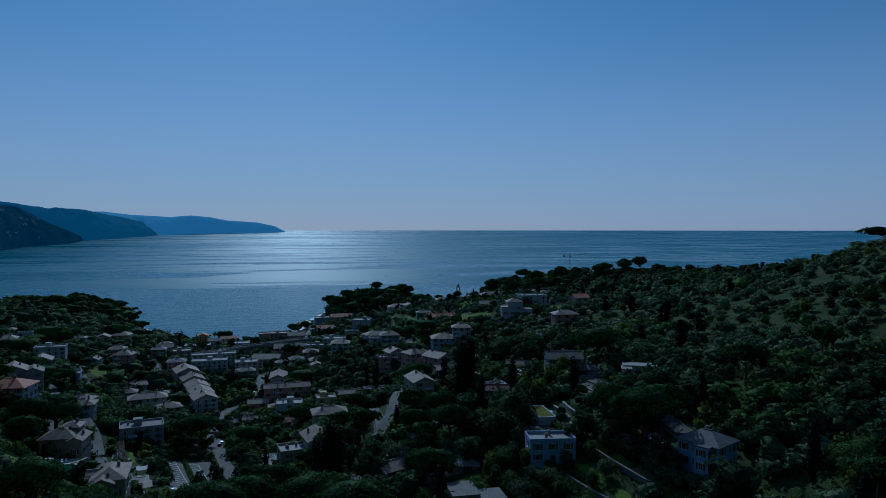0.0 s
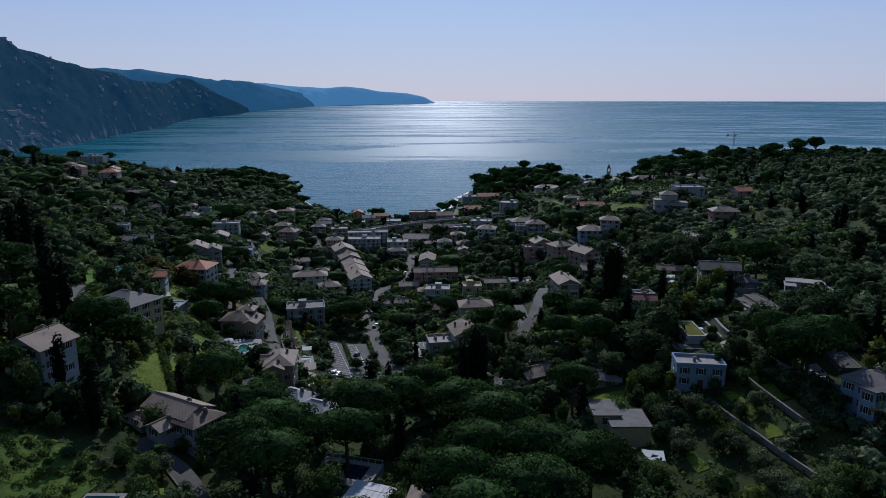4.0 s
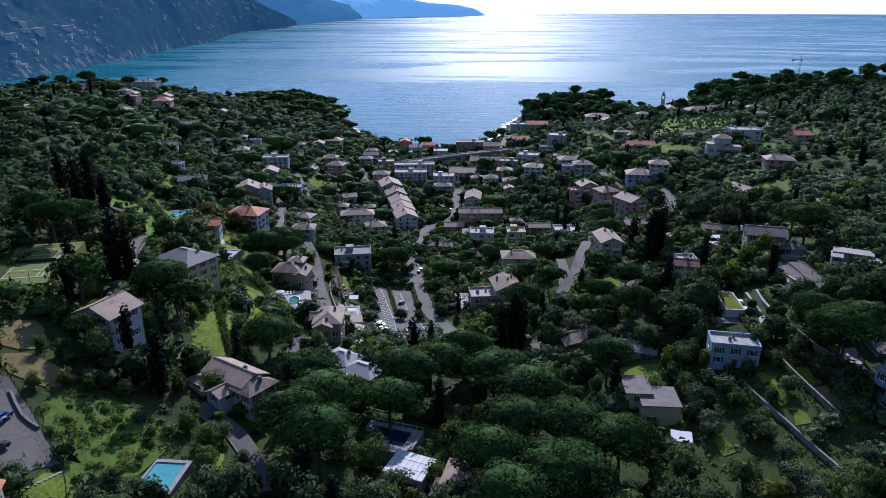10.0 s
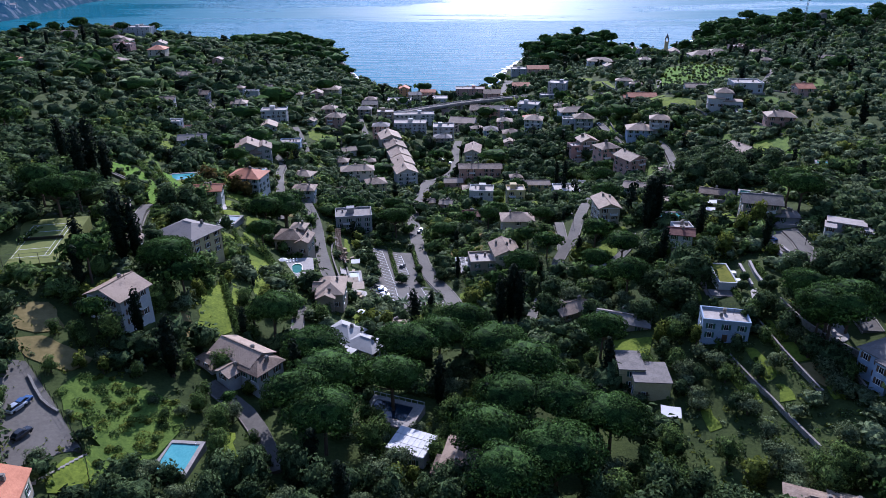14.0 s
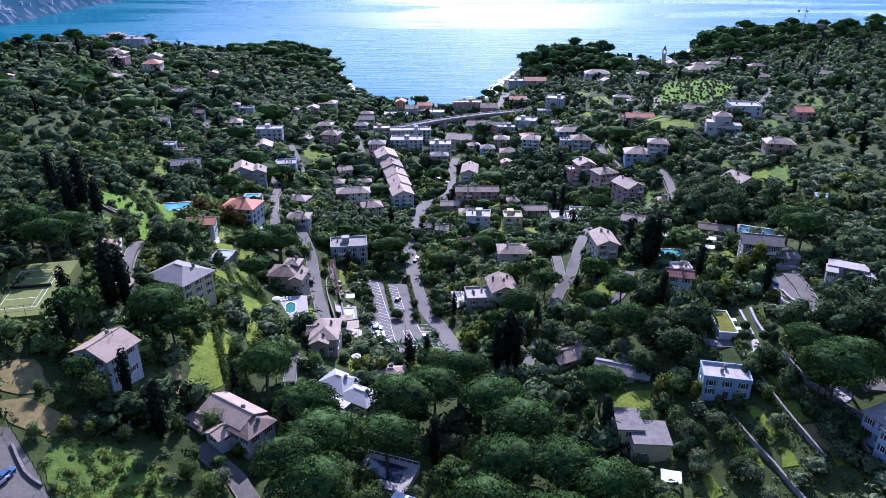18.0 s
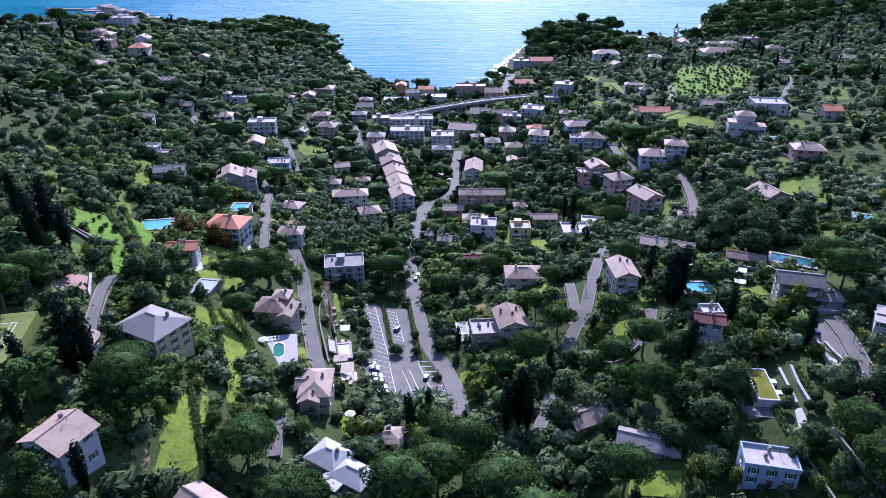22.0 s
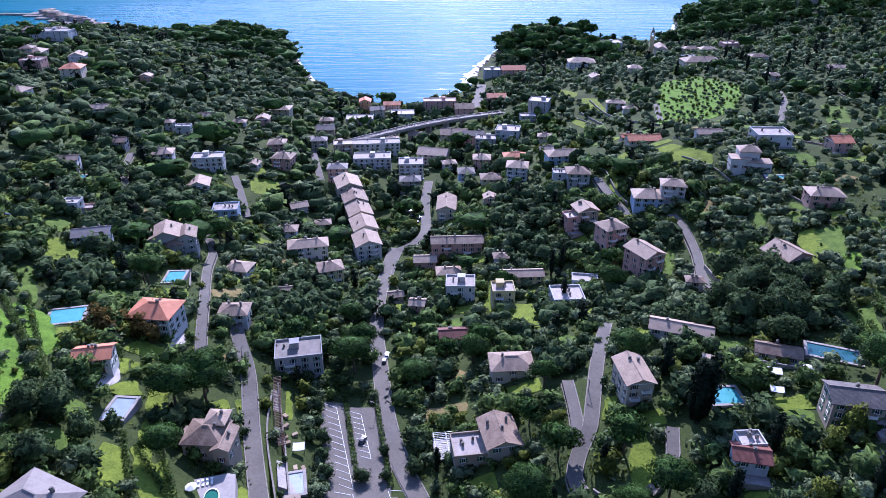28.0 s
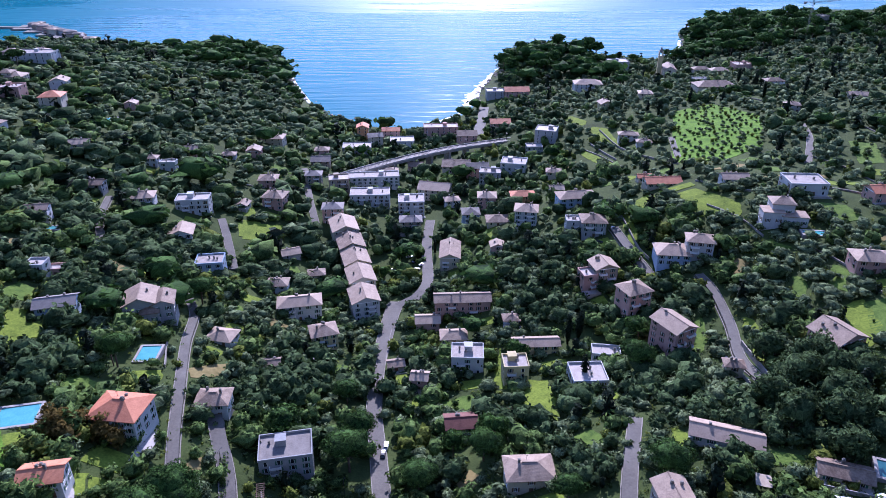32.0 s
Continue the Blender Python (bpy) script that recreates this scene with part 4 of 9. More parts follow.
def quads_mesh(name, shape, mats):
    """A mesh of loose quads, four corners each, shaded by the normals of the clumps that they sit on."""
    verts, normals = shape
    n = len(verts) // 4
    me = bpy.data.meshes.new(name)
    me.vertices.add(4 * n)
    me.vertices.foreach_set("co", np.ascontiguousarray(verts, np.float32).ravel())
    me.loops.add(4 * n)
    me.loops.foreach_set("vertex_index", np.arange(4 * n, dtype=np.int32))
    me.polygons.add(n)
    me.polygons.foreach_set("loop_start", np.arange(0, 4 * n, 4, dtype=np.int32))
    me.materials.append(mats)
    me.update(calc_edges=True)
    me.polygons.foreach_set("use_smooth", np.ones(n, bool))
    me.normals_split_custom_set_from_vertices(np.ascontiguousarray(normals, np.float32))
    return me


def limbs(rng, kind):
    """A tapered trunk with limbs that reach into the crown."""
    def stem(a, b, ra, rb, n=6):
        a, b = np.array(a, float), np.array(b, float)
        w = (b - a) / np.linalg.norm(b - a)
        u = np.cross(w, (0.3, 0.8, 0.1))
        u /= np.linalg.norm(u)
        v = np.cross(w, u)
        ring = [math.cos(6.2832 * k / n) * u + math.sin(6.2832 * k / n) * v for k in range(n)]
        verts = [tuple(a + ra * q) for q in ring] + [tuple(b + rb * q) for q in ring]
        return verts, [(k, (k + 1) % n, n + (k + 1) % n, n + k) for k in range(n)] + [tuple(range(n, 2 * n))]
    if kind == "pine":
        out = [stem((0, 0, -0.1), (0.03, 0.02, 0.95), 0.055, 0.038)]
        for k in range(6):
            a = k * 1.05 + rng.uniform(0, 0.5)
            out.append(stem((0.03, 0.02, 0.8 + 0.03 * k), (0.5 * math.cos(a), 0.5 * math.sin(a), 1.25), 0.025, 0.01, 5))
    elif kind == "cypress":
        out = [stem((0, 0, -0.1), (0, 0, 1.6), 0.035, 0.01)]
    else:
        out = [stem((0, 0, -0.1), (0.05, 0.0, 0.5), 0.09, 0.06)]
        for k in range(5):
            a = k * 1.26 + rng.uniform(0, 0.6)
            out.append(stem((0.05, 0, 0.4), (0.42 * math.cos(a), 0.42 * math.sin(a), 0.95), 0.045, 0.015, 5))
    return joined(*out)


TREE_LABEL = {
    "olive": ("olive_tree", "grey-green olive tree on a garden terrace"), "broad": ("garden_tree", "dark green broadleaf tree in a villa garden"),
    "pine": ("umbrella_pine", "umbrella pine with a broad dark green crown"), "cypress": ("cypress", "tall narrow dark green cypress"),
    "oak": ("holm_oak", "dark green holm oak with a dense rounded crown"), "lime": ("spring_tree", "bright yellow-green tree in fresh leaf"), "rust": ("ochre_tree", "ochre-leaved tree beside a villa"),
}
MODELS = {"great_pine": [], "near_olive": [], "near_broad": []}
for kind, count, leaves, size, models in (("olive", 9, 300, 0.18, 4), ("broad", 12, 380, 0.17, 5), ("pine", 26, 720, 0.11, 4), ("cypress", 14, 700, 0.065, 3), ("oak", 14, 900, 0.095, 4), ("lime", 10, 300, 0.16, 2), ("rust", 11, 320, 0.16, 2)):
    for k in range(models):
        shape = both(hulk(kind, 100 * len(kind) + k, count, 10, 6, 0.66), crown(kind, 100 * len(kind) + k, count, leaves, size))
        MODELS.setdefault(kind, []).append((mesh("trunk", limbs(np.random.default_rng(k), kind), BARK), quads_mesh("crown", shape, LEAF[kind])))


for k in range(4):
    MODELS["great_pine"].append((MODELS["pine"][k][0], quads_mesh("crown", both(hulk("pine", 900 + k, 46, 24, 10, 0.70, 0.03), crown("pine", 900 + k, 46, 5200, 0.044, 0.4, 0.90)), LEAF["pine"])))

    MODELS["near_olive"].append((MODELS["olive"][k][0], quads_mesh("crown", both(hulk("olive", 700 + k, 12, 10, 7, 0.52), crown("olive", 700 + k, 12, 1500, 0.068)), LEAF["olive"])))
    MODELS["near_broad"].append((MODELS["broad"][k][0], quads_mesh("crown", both(hulk("broad", 800 + k, 15, 10, 7, 0.55), crown("broad", 800 + k, 15, 1600, 0.064)), LEAF["broad"])))


def tree(kind, x, y, height, spread=1.0, great=False):
    """One tree of that kind: the models stand about 1.7 m high, 1 m in radius, and are drawn out to size."""
    name, label = TREE_LABEL[kind]
    rng = np.random.default_rng(int(abs(x) * 13 + abs(y) * 7))
    models = MODELS["great_pine" if great else "near_" + kind if kind in ("olive", "broad") and y < 205 else kind]
    trunk_me, crown_me = models[int(rng.integers(len(models)))]
    tall = {"olive": 1.6, "broad": 2.0, "pine": 1.65, "cypress": 2.0, "oak": 2.0, "lime": 2.0, "rust": 2.0}[kind]
    s = height / tall
    wide = s * spread * rng.uniform(0.88, 1.12)
    root = thing(name, pose(x, y, float(ground_at(x, y)), 0, 0, rng.uniform(0, 360)), label, "tree", TREE_LABEL[kind][0].replace("_", " ") + "s on the hillside")
    grow = Matrix.Diagonal((wide, wide, s, 1))
    part("trunk", trunk_me, None, root, "", grow)
    part("crown", crown_me, None, root, "", grow)
    return root


def hedge(height, points):
    line = smooth_line(points, 2.0)
    rng = np.random.default_rng(int(abs(points[0][0]) * 11))
    z = ground_at(line[:, 0], line[:, 1])
    n = len(line) * 60
    k = rng.integers(0, len(line), n)
    off = rng.uniform(-1, 1, (n, 3)) * (0.9, 0.9, 0.5)
    p = np.stack([line[k, 0], line[k, 1], z[k] + height * 0.5], -1) + off * (1, 1, height)
    d = off / (np.linalg.norm(off, axis=1)[:, None] + 1e-6)
    root = new("hedge", quads_mesh("hedge", sprays(p, d, 0.38, rng), LEAF["broad"]))
    tagged(root, "clipped dark green garden hedge", "hedge", "garden hedges")
    keep_line(line.tolist(), 2.5)


# ---- roads, gardens and pools: east, north in metres ----
road("main_road", 5.5, [(-10.8, 438.2), (-15.2, 392.3), (-16.5, 346.5), (-14.0, 316.1), (-10.4, 279.7), (-5.6, 255.3), (0.6, 236.0), (4.1, 218.8), (5.3, 202.5)])
road("village_road", 5.5, [(12.0, 539.5), (8.3, 499.9), (7.5, 455.6), (0.6, 437.5), (-8.0, 431.9), (-11.9, 411.6), (-15.7, 380.6)])
road("station_road", 4, [(-76.6, 613.5), (-66.8, 558.8), (-58.2, 519.4)])
road("west_lane", 4.6, [(-38.6, 216.7), (-46.7, 245.7), (-51.8, 265.4), (-57.8, 291.0), (-64.3, 308.7), (-71.0, 328.1)])
road("garden_lane", 3.4, [(-69.6, 279.0), (-74.1, 296.5), (-80.5, 324.7), (-89.2, 362.0), (-93.4, 388.1), (-101.8, 406.3)])
road("ridge_lane", 3.2, [(-146.6, 433.9), (-156.3, 458.5), (-163.1, 489.4)])
road("hill_road", 4, [(-90.0, 444.1), (-101.6, 480.8), (-108.5, 500.1)])
road("east_lane", 4, [(69.3, 302.9), (59.4, 276.7), (54.0, 260.0), (49.5, 245.9), (45.0, 238.2), (41.6, 229.8), (42.2, 222.8)])
road("fork_lane", 3.4, [(48.1, 269.8), (46.9, 252.4), (45.2, 238.7)])
road("slope_road", 4.2, [(101.4, 445.8), (102.7, 425.1), (105.9, 400.2)])
road("upper_lane", 3.6, [(123.3, 390.4), (124.6, 376.8), (121.3, 352.1), (114.5, 327.7), (113.3, 301.8)])
road("near_lane", 4, [(-55.7, 136.8), (-45.1, 129.1), (-38.7, 119.3), (-34.6, 110.3)])
road("drive_lane", 3, [(-44.8, 190.2), (-42.0, 171.0)])
road("farm_track", 3.5, [(267.1, 580.4), (251.5, 542.1), (223.7, 492.4)])
road("field_track", 3, [(178.4, 581.1), (165.4, 533.0)])
road("shore_road", 9, [(77.1, 826.0), (68.4, 769.3), (59.6, 717.2)])
road("court_lane", 3, [(51.2, 219.5), (57.7, 217.9), (65.1, 224.9), (69.5, 237.2)])
road("orchard_lane", 3.2, [(-108.9, 240.0), (-107.2, 230.0), (-103.4, 217.2), (-98.9, 204.2), (-93.9, 192.8)])
road("pine_path", 3, [(32.3, 205.8), (26.7, 189.8)])

lawn("field", [(202.0, 645.3), (240.4, 664.1), (254.6, 613.7), (215.1, 528.3), (181.8, 507.4), (158.4, 523.3)])
lawn("field2", [(137.7, 462.6), (147.4, 462.0), (157.6, 432.6), (152.4, 419.5), (138.6, 430.9)])
lawn("strip1", [(107.0, 456.1), (111.4, 456.4), (109.0, 428.8), (105.5, 425.8)])
lawn("lawn_a", [(-70.3, 178.2), (-67.8, 186.9), (-63.2, 180.2), (-57.7, 162.8), (-60.5, 156.2), (-64.3, 155.5)])
lawn("lawn_b", [(-151.4, 360.4), (-145.0, 361.8), (-133.7, 340.3), (-139.4, 333.9)])
lawn("lawn_c", [(-76.6, 238.9), (-73.7, 242.7), (-58.2, 213.6), (-62.8, 209.8)])
lawn("lawn_d", [(-82.2, 226.8), (-78.5, 235.3), (-74.8, 228.8), (-79.2, 222.4)])
lawn("lawn_f", [(57.1, 235.3), (61.4, 232.6), (56.7, 215.9), (53.5, 216.1)])
lawn("lawn_k", [(157.5, 343.9), (166.4, 345.6), (161.6, 327.5), (145.9, 311.0)])
lawn("lawn_n", [(140.6, 658.2), (151.2, 640.1), (147.4, 589.3), (137.6, 611.7)])
lawn("lawn_o", [(153.6, 711.4), (157.9, 665.5), (150.8, 663.8)])
lawn("lawn_p", [(-98.6, 507.0), (-89.5, 509.0), (-84.3, 488.2), (-93.2, 482.9)])
lawn("lawn_q", [(44.0, 506.1), (50.0, 500.8), (45.5, 477.2), (41.9, 481.2)])
lawn("lawn_r", [(59.3, 232.7), (62.9, 232.8), (60.8, 221.3), (55.5, 219.9)])
lawn("lawn_s", [(49.3, 341.4), (52.4, 339.2), (47.4, 312.4), (44.6, 314.5)])
lawn("lawn_t", [(42.5, 331.6), (49.9, 328.0), (46.4, 311.6), (41.0, 312.6)])
lawn("dry_c", [(-71.6, 163.1), (-69.2, 166.0), (-64.7, 152.9), (-68.5, 150.5)])
lawn("lawn_r4", [(71.4, 128.1), (73.9, 124.4), (72.6, 117.6), (70.5, 119.6)])
lawn("lawn_r8", [(59.9, 134.8), (62.7, 135.4), (63.0, 126.6), (60.0, 126.1)])
lawn("lawn_bl", [(-72.5, 98.6), (-72.0, 104.8), (-68.7, 106.0), (-63.5, 96.6), (-71.1, 94.7)])
lawn("meadow_a", [(-82.7, 122.8), (-80.5, 130.5), (-70.8, 130.2), (-59.1, 127.9), (-56.4, 123.1), (-56.9, 111.5), (-59.4, 105.4), (-68.8, 109.1), (-78.1, 117.5)])
lawn("meadow_b", [(-70.6, 108.5), (-62.7, 109.7), (-60.4, 96.9), (-64.2, 96.4)])
lawn("lawn_pool", [(-47.7, 121.0), (-46.4, 122.5), (-38.8, 102.4), (-41.8, 101.8)])
lawn("dry_a", [(-100.3, 134.5), (-92.7, 138.7), (-80.0, 134.9), (-83.5, 129.2), (-90.8, 130.0)])
lawn("dry_b", [(-104.2, 148.9), (-98.0, 152.4), (-90.8, 143.9), (-95.2, 138.8), (-100.7, 139.9)])
lawn("asphalt_lot", [(-96.8, 128.0), (-92.2, 129.4), (-82.5, 120.0), (-70.4, 107.1), (-73.8, 105.2), (-75.7, 100.3), (-80.9, 98.9)])
lawn("patio_red", [(-79.6, 96.5), (-77.0, 98.1), (-74.4, 93.3), (-77.6, 92.8)])
lawn("patio_v", [(-46.6, 153.2), (-42.4, 153.6), (-40.5, 141.9), (-44.1, 142.8)])
lawn("patio_path", [(-49.2, 285.8), (-47.6, 287.5), (-38.6, 248.0), (-35.4, 232.0), (-37.4, 230.6), (-41.0, 247.0)])
lawn("patio_small", [(-38.0, 246.2), (-34.2, 247.4), (-32.0, 239.0), (-36.0, 236.4)])
lawn("patio_arbour", [(-34.0, 227.0), (-28.8, 229.6), (-27.7, 222.9), (-32.6, 219.9)])
lawn("lawn_y1", [(-69.2, 216.2), (-66.4, 225.9), (-54.0, 191.1), (-57.9, 187.7)])
lawn("lawn_y2", [(-82.6, 238.3), (-77.0, 236.8), (-70.9, 222.5), (-80.2, 221.0)])
lawn("lawn_y3", [(-76.2, 239.0), (-72.2, 239.5), (-62.9, 225.3), (-69.6, 222.3)])
lawn("lawn_y4", [(-80.7, 267.9), (-77.5, 273.1), (-73.3, 259.0), (-76.6, 257.4)])
lawn("meadow_y5", [(-151.2, 324.3), (-144.2, 333.6), (-129.0, 304.5), (-137.5, 307.5)])
lawn("field_west", [(-152.6, 298.8), (-144.4, 295.7), (-141.6, 303.2), (-131.2, 289.8), (-112.6, 262.6), (-105.2, 241.1), (-115.3, 248.4), (-123.0, 263.4), (-142.0, 281.5)])
lawn("field_hedged", [(-137.0, 303.0), (-124.8, 299.4), (-111.0, 281.1), (-107.4, 268.1), (-120.8, 281.2)])
lawn("meadow_west", [(-139.4, 262.8), (-126.2, 259.6), (-119.4, 246.5), (-126.2, 244.2), (-131.1, 247.8)])
lawn("clay_terrace", [(-121.0, 227.5), (-119.3, 235.2), (-114.8, 236.9), (-108.7, 221.8), (-115.2, 213.5), (-119.0, 217.8)])
lawn("field_steps", [(160.1, 321.8), (167.9, 319.0), (163.4, 305.1), (157.6, 306.8)])
lawn("patio_steps", [(88.2, 177.2), (90.0, 177.4), (88.6, 169.0), (85.8, 168.8)])
lawn("lawn_strip", [(-65.3, 192.3), (-61.1, 186.2), (-59.2, 177.1), (-61.9, 176.0)])
lawn("lawn_north_strip", [(-45.4, 287.1), (-42.9, 288.6), (-39.9, 272.6), (-42.2, 271.4)])
lawn("lawn_south_strip", [(-29.2, 198.3), (-27.4, 199.0), (-25.6, 187.8), (-27.6, 187.1)])
lawn("lawn_bank", [(72.3, 196.2), (76.9, 193.5), (75.0, 176.8), (68.5, 177.3)])
lawn("lawn_court", [(6.0, 231.7), (8.8, 233.0), (8.2, 225.0), (5.2, 226.0)])
lawn("lawn_upper", [(97.6, 182.0), (101.4, 172.4), (101.1, 169.9), (97.6, 173.3)])
lawn("meadow_y6", [(137.6, 279.4), (150.8, 283.1), (142.8, 262.5), (134.1, 248.8), (132.8, 259.2)])
lawn("meadow_y7", [(168.3, 371.8), (171.1, 365.0), (163.6, 351.4), (159.8, 357.7)])
lawn("meadow_y8", [(164.7, 343.5), (175.0, 342.0), (165.1, 320.3), (154.9, 320.8)])
lawn("lawn_y9", [(36.5, 379.9), (35.2, 344.9), (29.0, 347.2)])
lawn("lawn_z1", [(-101.6, 522.2), (-96.0, 527.3), (-93.0, 514.4), (-98.8, 511.3)])
lawn("meadow_z2", [(106.4, 358.3), (115.4, 365.2), (112.2, 348.7), (101.9, 335.9)])
lawn("meadow_z3", [(153.8, 371.2), (156.3, 367.3), (150.1, 352.9), (146.1, 357.5)])
lawn("lawn_k1", [(-77.9, 245.6), (-76.8, 252.6), (-72.3, 245.2), (-72.0, 237.2)])
lawn("lawn_k2", [(-80.8, 266.1), (-79.2, 269.7), (-75.4, 259.7), (-76.6, 253.8)])
lawn("lawn_k3", [(-70.3, 231.6), (-67.6, 238.2), (-60.8, 221.5), (-61.8, 212.0), (-65.6, 218.8)])
lawn("lawn_k4", [(-49.8, 235.9), (-45.4, 234.2), (-42.0, 217.3), (-44.8, 219.5)])
lawn("lawn_k5", [(58.2, 238.9), (63.1, 238.3), (61.0, 224.1), (55.4, 221.0)])
lawn("lawn_k6", [(56.2, 256.3), (59.8, 256.1), (56.6, 246.3), (53.8, 247.7)])
lawn("lawn_k7", [(41.4, 349.9), (49.8, 345.3), (47.1, 320.8), (38.6, 328.0)])
lawn("lawn_k9", [(96.7, 242.5), (108.0, 241.2), (106.1, 235.4), (94.9, 234.4)])
lawn("meadow_q1", [(186.1, 420.4), (199.2, 415.4), (198.1, 400.4), (182.9, 399.7)])
lawn("meadow_q2", [(271.6, 534.2), (284.7, 526.4), (268.1, 492.0), (254.0, 493.2)])
lawn("meadow_q3", [(-189.6, 531.8), (-178.2, 534.7), (-170.8, 522.7), (-181.0, 513.6)])
lawn("lawn_q4", [(-100.7, 502.1), (-77.0, 511.3), (-75.0, 497.8), (-95.7, 484.9)])
lawn("lawn_q5", [(134.6, 712.5), (144.0, 672.5), (138.8, 659.6), (130.3, 692.5)])
lawn("lawn_q6", [(125.2, 610.6), (136.1, 556.5), (131.3, 545.8), (121.6, 595.1)])
lawn("lawn_m1", [(-148.9, 351.3), (-143.7, 357.1), (-135.3, 338.9), (-141.9, 336.0)])
lawn("lawn_m2", [(-140.8, 352.4), (-136.3, 356.4), (-132.3, 344.8), (-136.3, 343.2)])
lawn("lawn_m3", [(-125.3, 356.5), (-122.4, 357.5), (-115.5, 336.6), (-119.6, 335.1)])
lawn("lawn_m4", [(-93.6, 278.7), (-91.0, 279.6), (-88.2, 271.2), (-91.0, 271.7)])
lawn("lawn_m5", [(-90.0, 278.2), (-85.1, 279.4), (-85.1, 275.6), (-88.3, 273.4)])
lawn("lawn_m6", [(-91.4, 262.7), (-85.2, 270.2), (-82.5, 263.2), (-87.1, 260.0)])
lawn("lawn_m7", [(-82.3, 267.2), (-78.6, 271.1), (-74.3, 255.4), (-77.8, 253.7)])
lawn("lawn_m8", [(-104.6, 358.7), (-99.2, 373.9), (-96.6, 368.8), (-100.8, 357.2)])
lawn("lawn_m9", [(-98.9, 333.1), (-90.0, 338.3), (-88.2, 329.9), (-95.7, 326.0)])
lawn("lawn_m10", [(-116.9, 289.6), (-110.6, 293.1), (-108.0, 285.8), (-113.5, 283.7)])
lawn("dry_m1", [(-83.0, 343.5), (-72.0, 356.1), (-69.8, 346.6), (-80.0, 336.3)])
lawn("dry_m2", [(-70.1, 290.5), (-66.7, 298.0), (-65.0, 290.4), (-68.4, 286.7)])
lawn("lawn_m11", [(-66.0, 268.1), (-60.3, 273.8), (-58.6, 266.5), (-63.5, 264.1)])
lawn("lawn_m12", [(-58.1, 275.0), (-56.1, 276.1), (-54.2, 267.6), (-56.2, 266.5)])
lawn("patio_m13", [(-94.5, 274.9), (-91.4, 273.1), (-89.2, 267.4), (-91.8, 260.4), (-93.6, 261.1)])
lawn("patio_m14", [(-83.5, 287.2), (-82.8, 310.3), (-78.8, 299.9), (-81.1, 284.6)])
lawn("meadow_m2", [(94.9, 233.8), (101.8, 236.2), (105.5, 233.6), (101.8, 227.1), (94.8, 229.3)])
lawn("meadow_m3", [(94.9, 275.4), (104.4, 269.7), (100.6, 265.2), (92.9, 268.8)])
lawn("lawn_m15", [(107.7, 248.7), (115.6, 243.7), (122.4, 242.1), (120.4, 238.8), (111.6, 241.9)])
lawn("meadow_m4", [(161.7, 322.3), (164.4, 310.3), (157.2, 299.8), (155.6, 310.0)])
lawn("lawn_m16", [(126.9, 356.5), (129.9, 350.9), (126.0, 339.1), (123.8, 343.2)])
lawn("lawn_m17", [(121.3, 337.0), (124.1, 331.5), (120.8, 322.1), (118.8, 326.3)])
lawn("lawn_m18", [(76.4, 293.5), (81.4, 282.6), (81.3, 277.9), (73.1, 281.8)])
lawn("lawn_m19", [(81.9, 240.4), (86.4, 239.4), (84.5, 236.3), (80.8, 237.8)])

pool(-97.9, 347.9, 7, 9, 0)
pool(-117.6, 299.1, 11, 9, 10)
pool(86.8, 245.6, 8.5, 7, 0)
pool(124.6, 258.6, 14, 6.5, -25, deep=True)
pool(-53.6, 110.1, 6, 8, -5)
pool(166, 287.8, 9, 4, -20)
pool(-169, 436.5, 8, 3.5, 0)
pool(173.7, 395.8, 9, 4, -10)
pool(-217.8, 635.1, 12, 7, 20)
pool(-84.7, 254.1, 6, 9, -8, True)

road("bend_road", 4.6, [(115.8, 214.5), (114.6, 204.0), (112.2, 193.5), (110.8, 184.0), (110.0, 174.0), (108.8, 162.0), (106.9, 149.0)])
lawn("asphalt_bend", [(113.2, 216.5), (119.9, 217.7), (117.6, 207.1), (114.8, 193.0), (110.6, 189.0), (108.2, 197.0), (105.0, 204.0), (104.0, 214.0), (108.0, 217.5)])
lawn("patio_ramp", [(105.6, 199.0), (107.6, 193.0), (106.4, 184.0), (104.2, 180.5), (103.4, 190.0)])
lawn("lawn_r1", [(84.3, 161.7), (86.7, 159.7), (88.7, 152.1), (85.0, 151.0)])
lawn("lawn_r2", [(95.1, 169.3), (99.1, 167.0), (100.2, 155.2), (96.8, 153.8)])
lawn("lawn_r3", [(76.6, 150.5), (79.2, 149.9), (80.3, 139.6), (77.4, 137.6)])
lawn("lawn_r5", [(84.5, 150.5), (87.9, 150.3), (89.0, 142.2), (85.2, 142.2)])
lawn("patio_r", [(97.7, 154.7), (102.0, 154.8), (101.2, 148.2), (97.7, 146.3)])
lawn("dry_r", [(85.1, 141.2), (91.6, 141.6), (92.1, 133.6), (87.1, 133.1)])
lawn("lawn_r6", [(88.2, 133.9), (91.6, 133.2), (92.0, 128.9), (87.6, 128.6)])
lawn("lawn_r7", [(78.4, 137.0), (80.1, 136.7), (80.9, 130.5), (78.1, 130.8)])
lawn("lawn_v1", [(61.6, 147.4), (62.8, 147.0), (63.5, 135.5), (61.7, 135.0)])
lawn("lawn_v2", [(69.0, 147.0), (70.4, 147.2), (72.3, 136.9), (70.5, 136.5)])
lawn("lawn_v3", [(71.6, 135.1), (73.4, 135.8), (73.8, 131.8), (72.3, 131.8)])
garden_wall(1.3, [(59.5, 149.3), (60.2, 141.7), (61.4, 135.1)])
garden_wall(1.5, [(71.9, 148.6), (73.1, 142.5), (74.5, 136.0), (75.7, 131.3)])
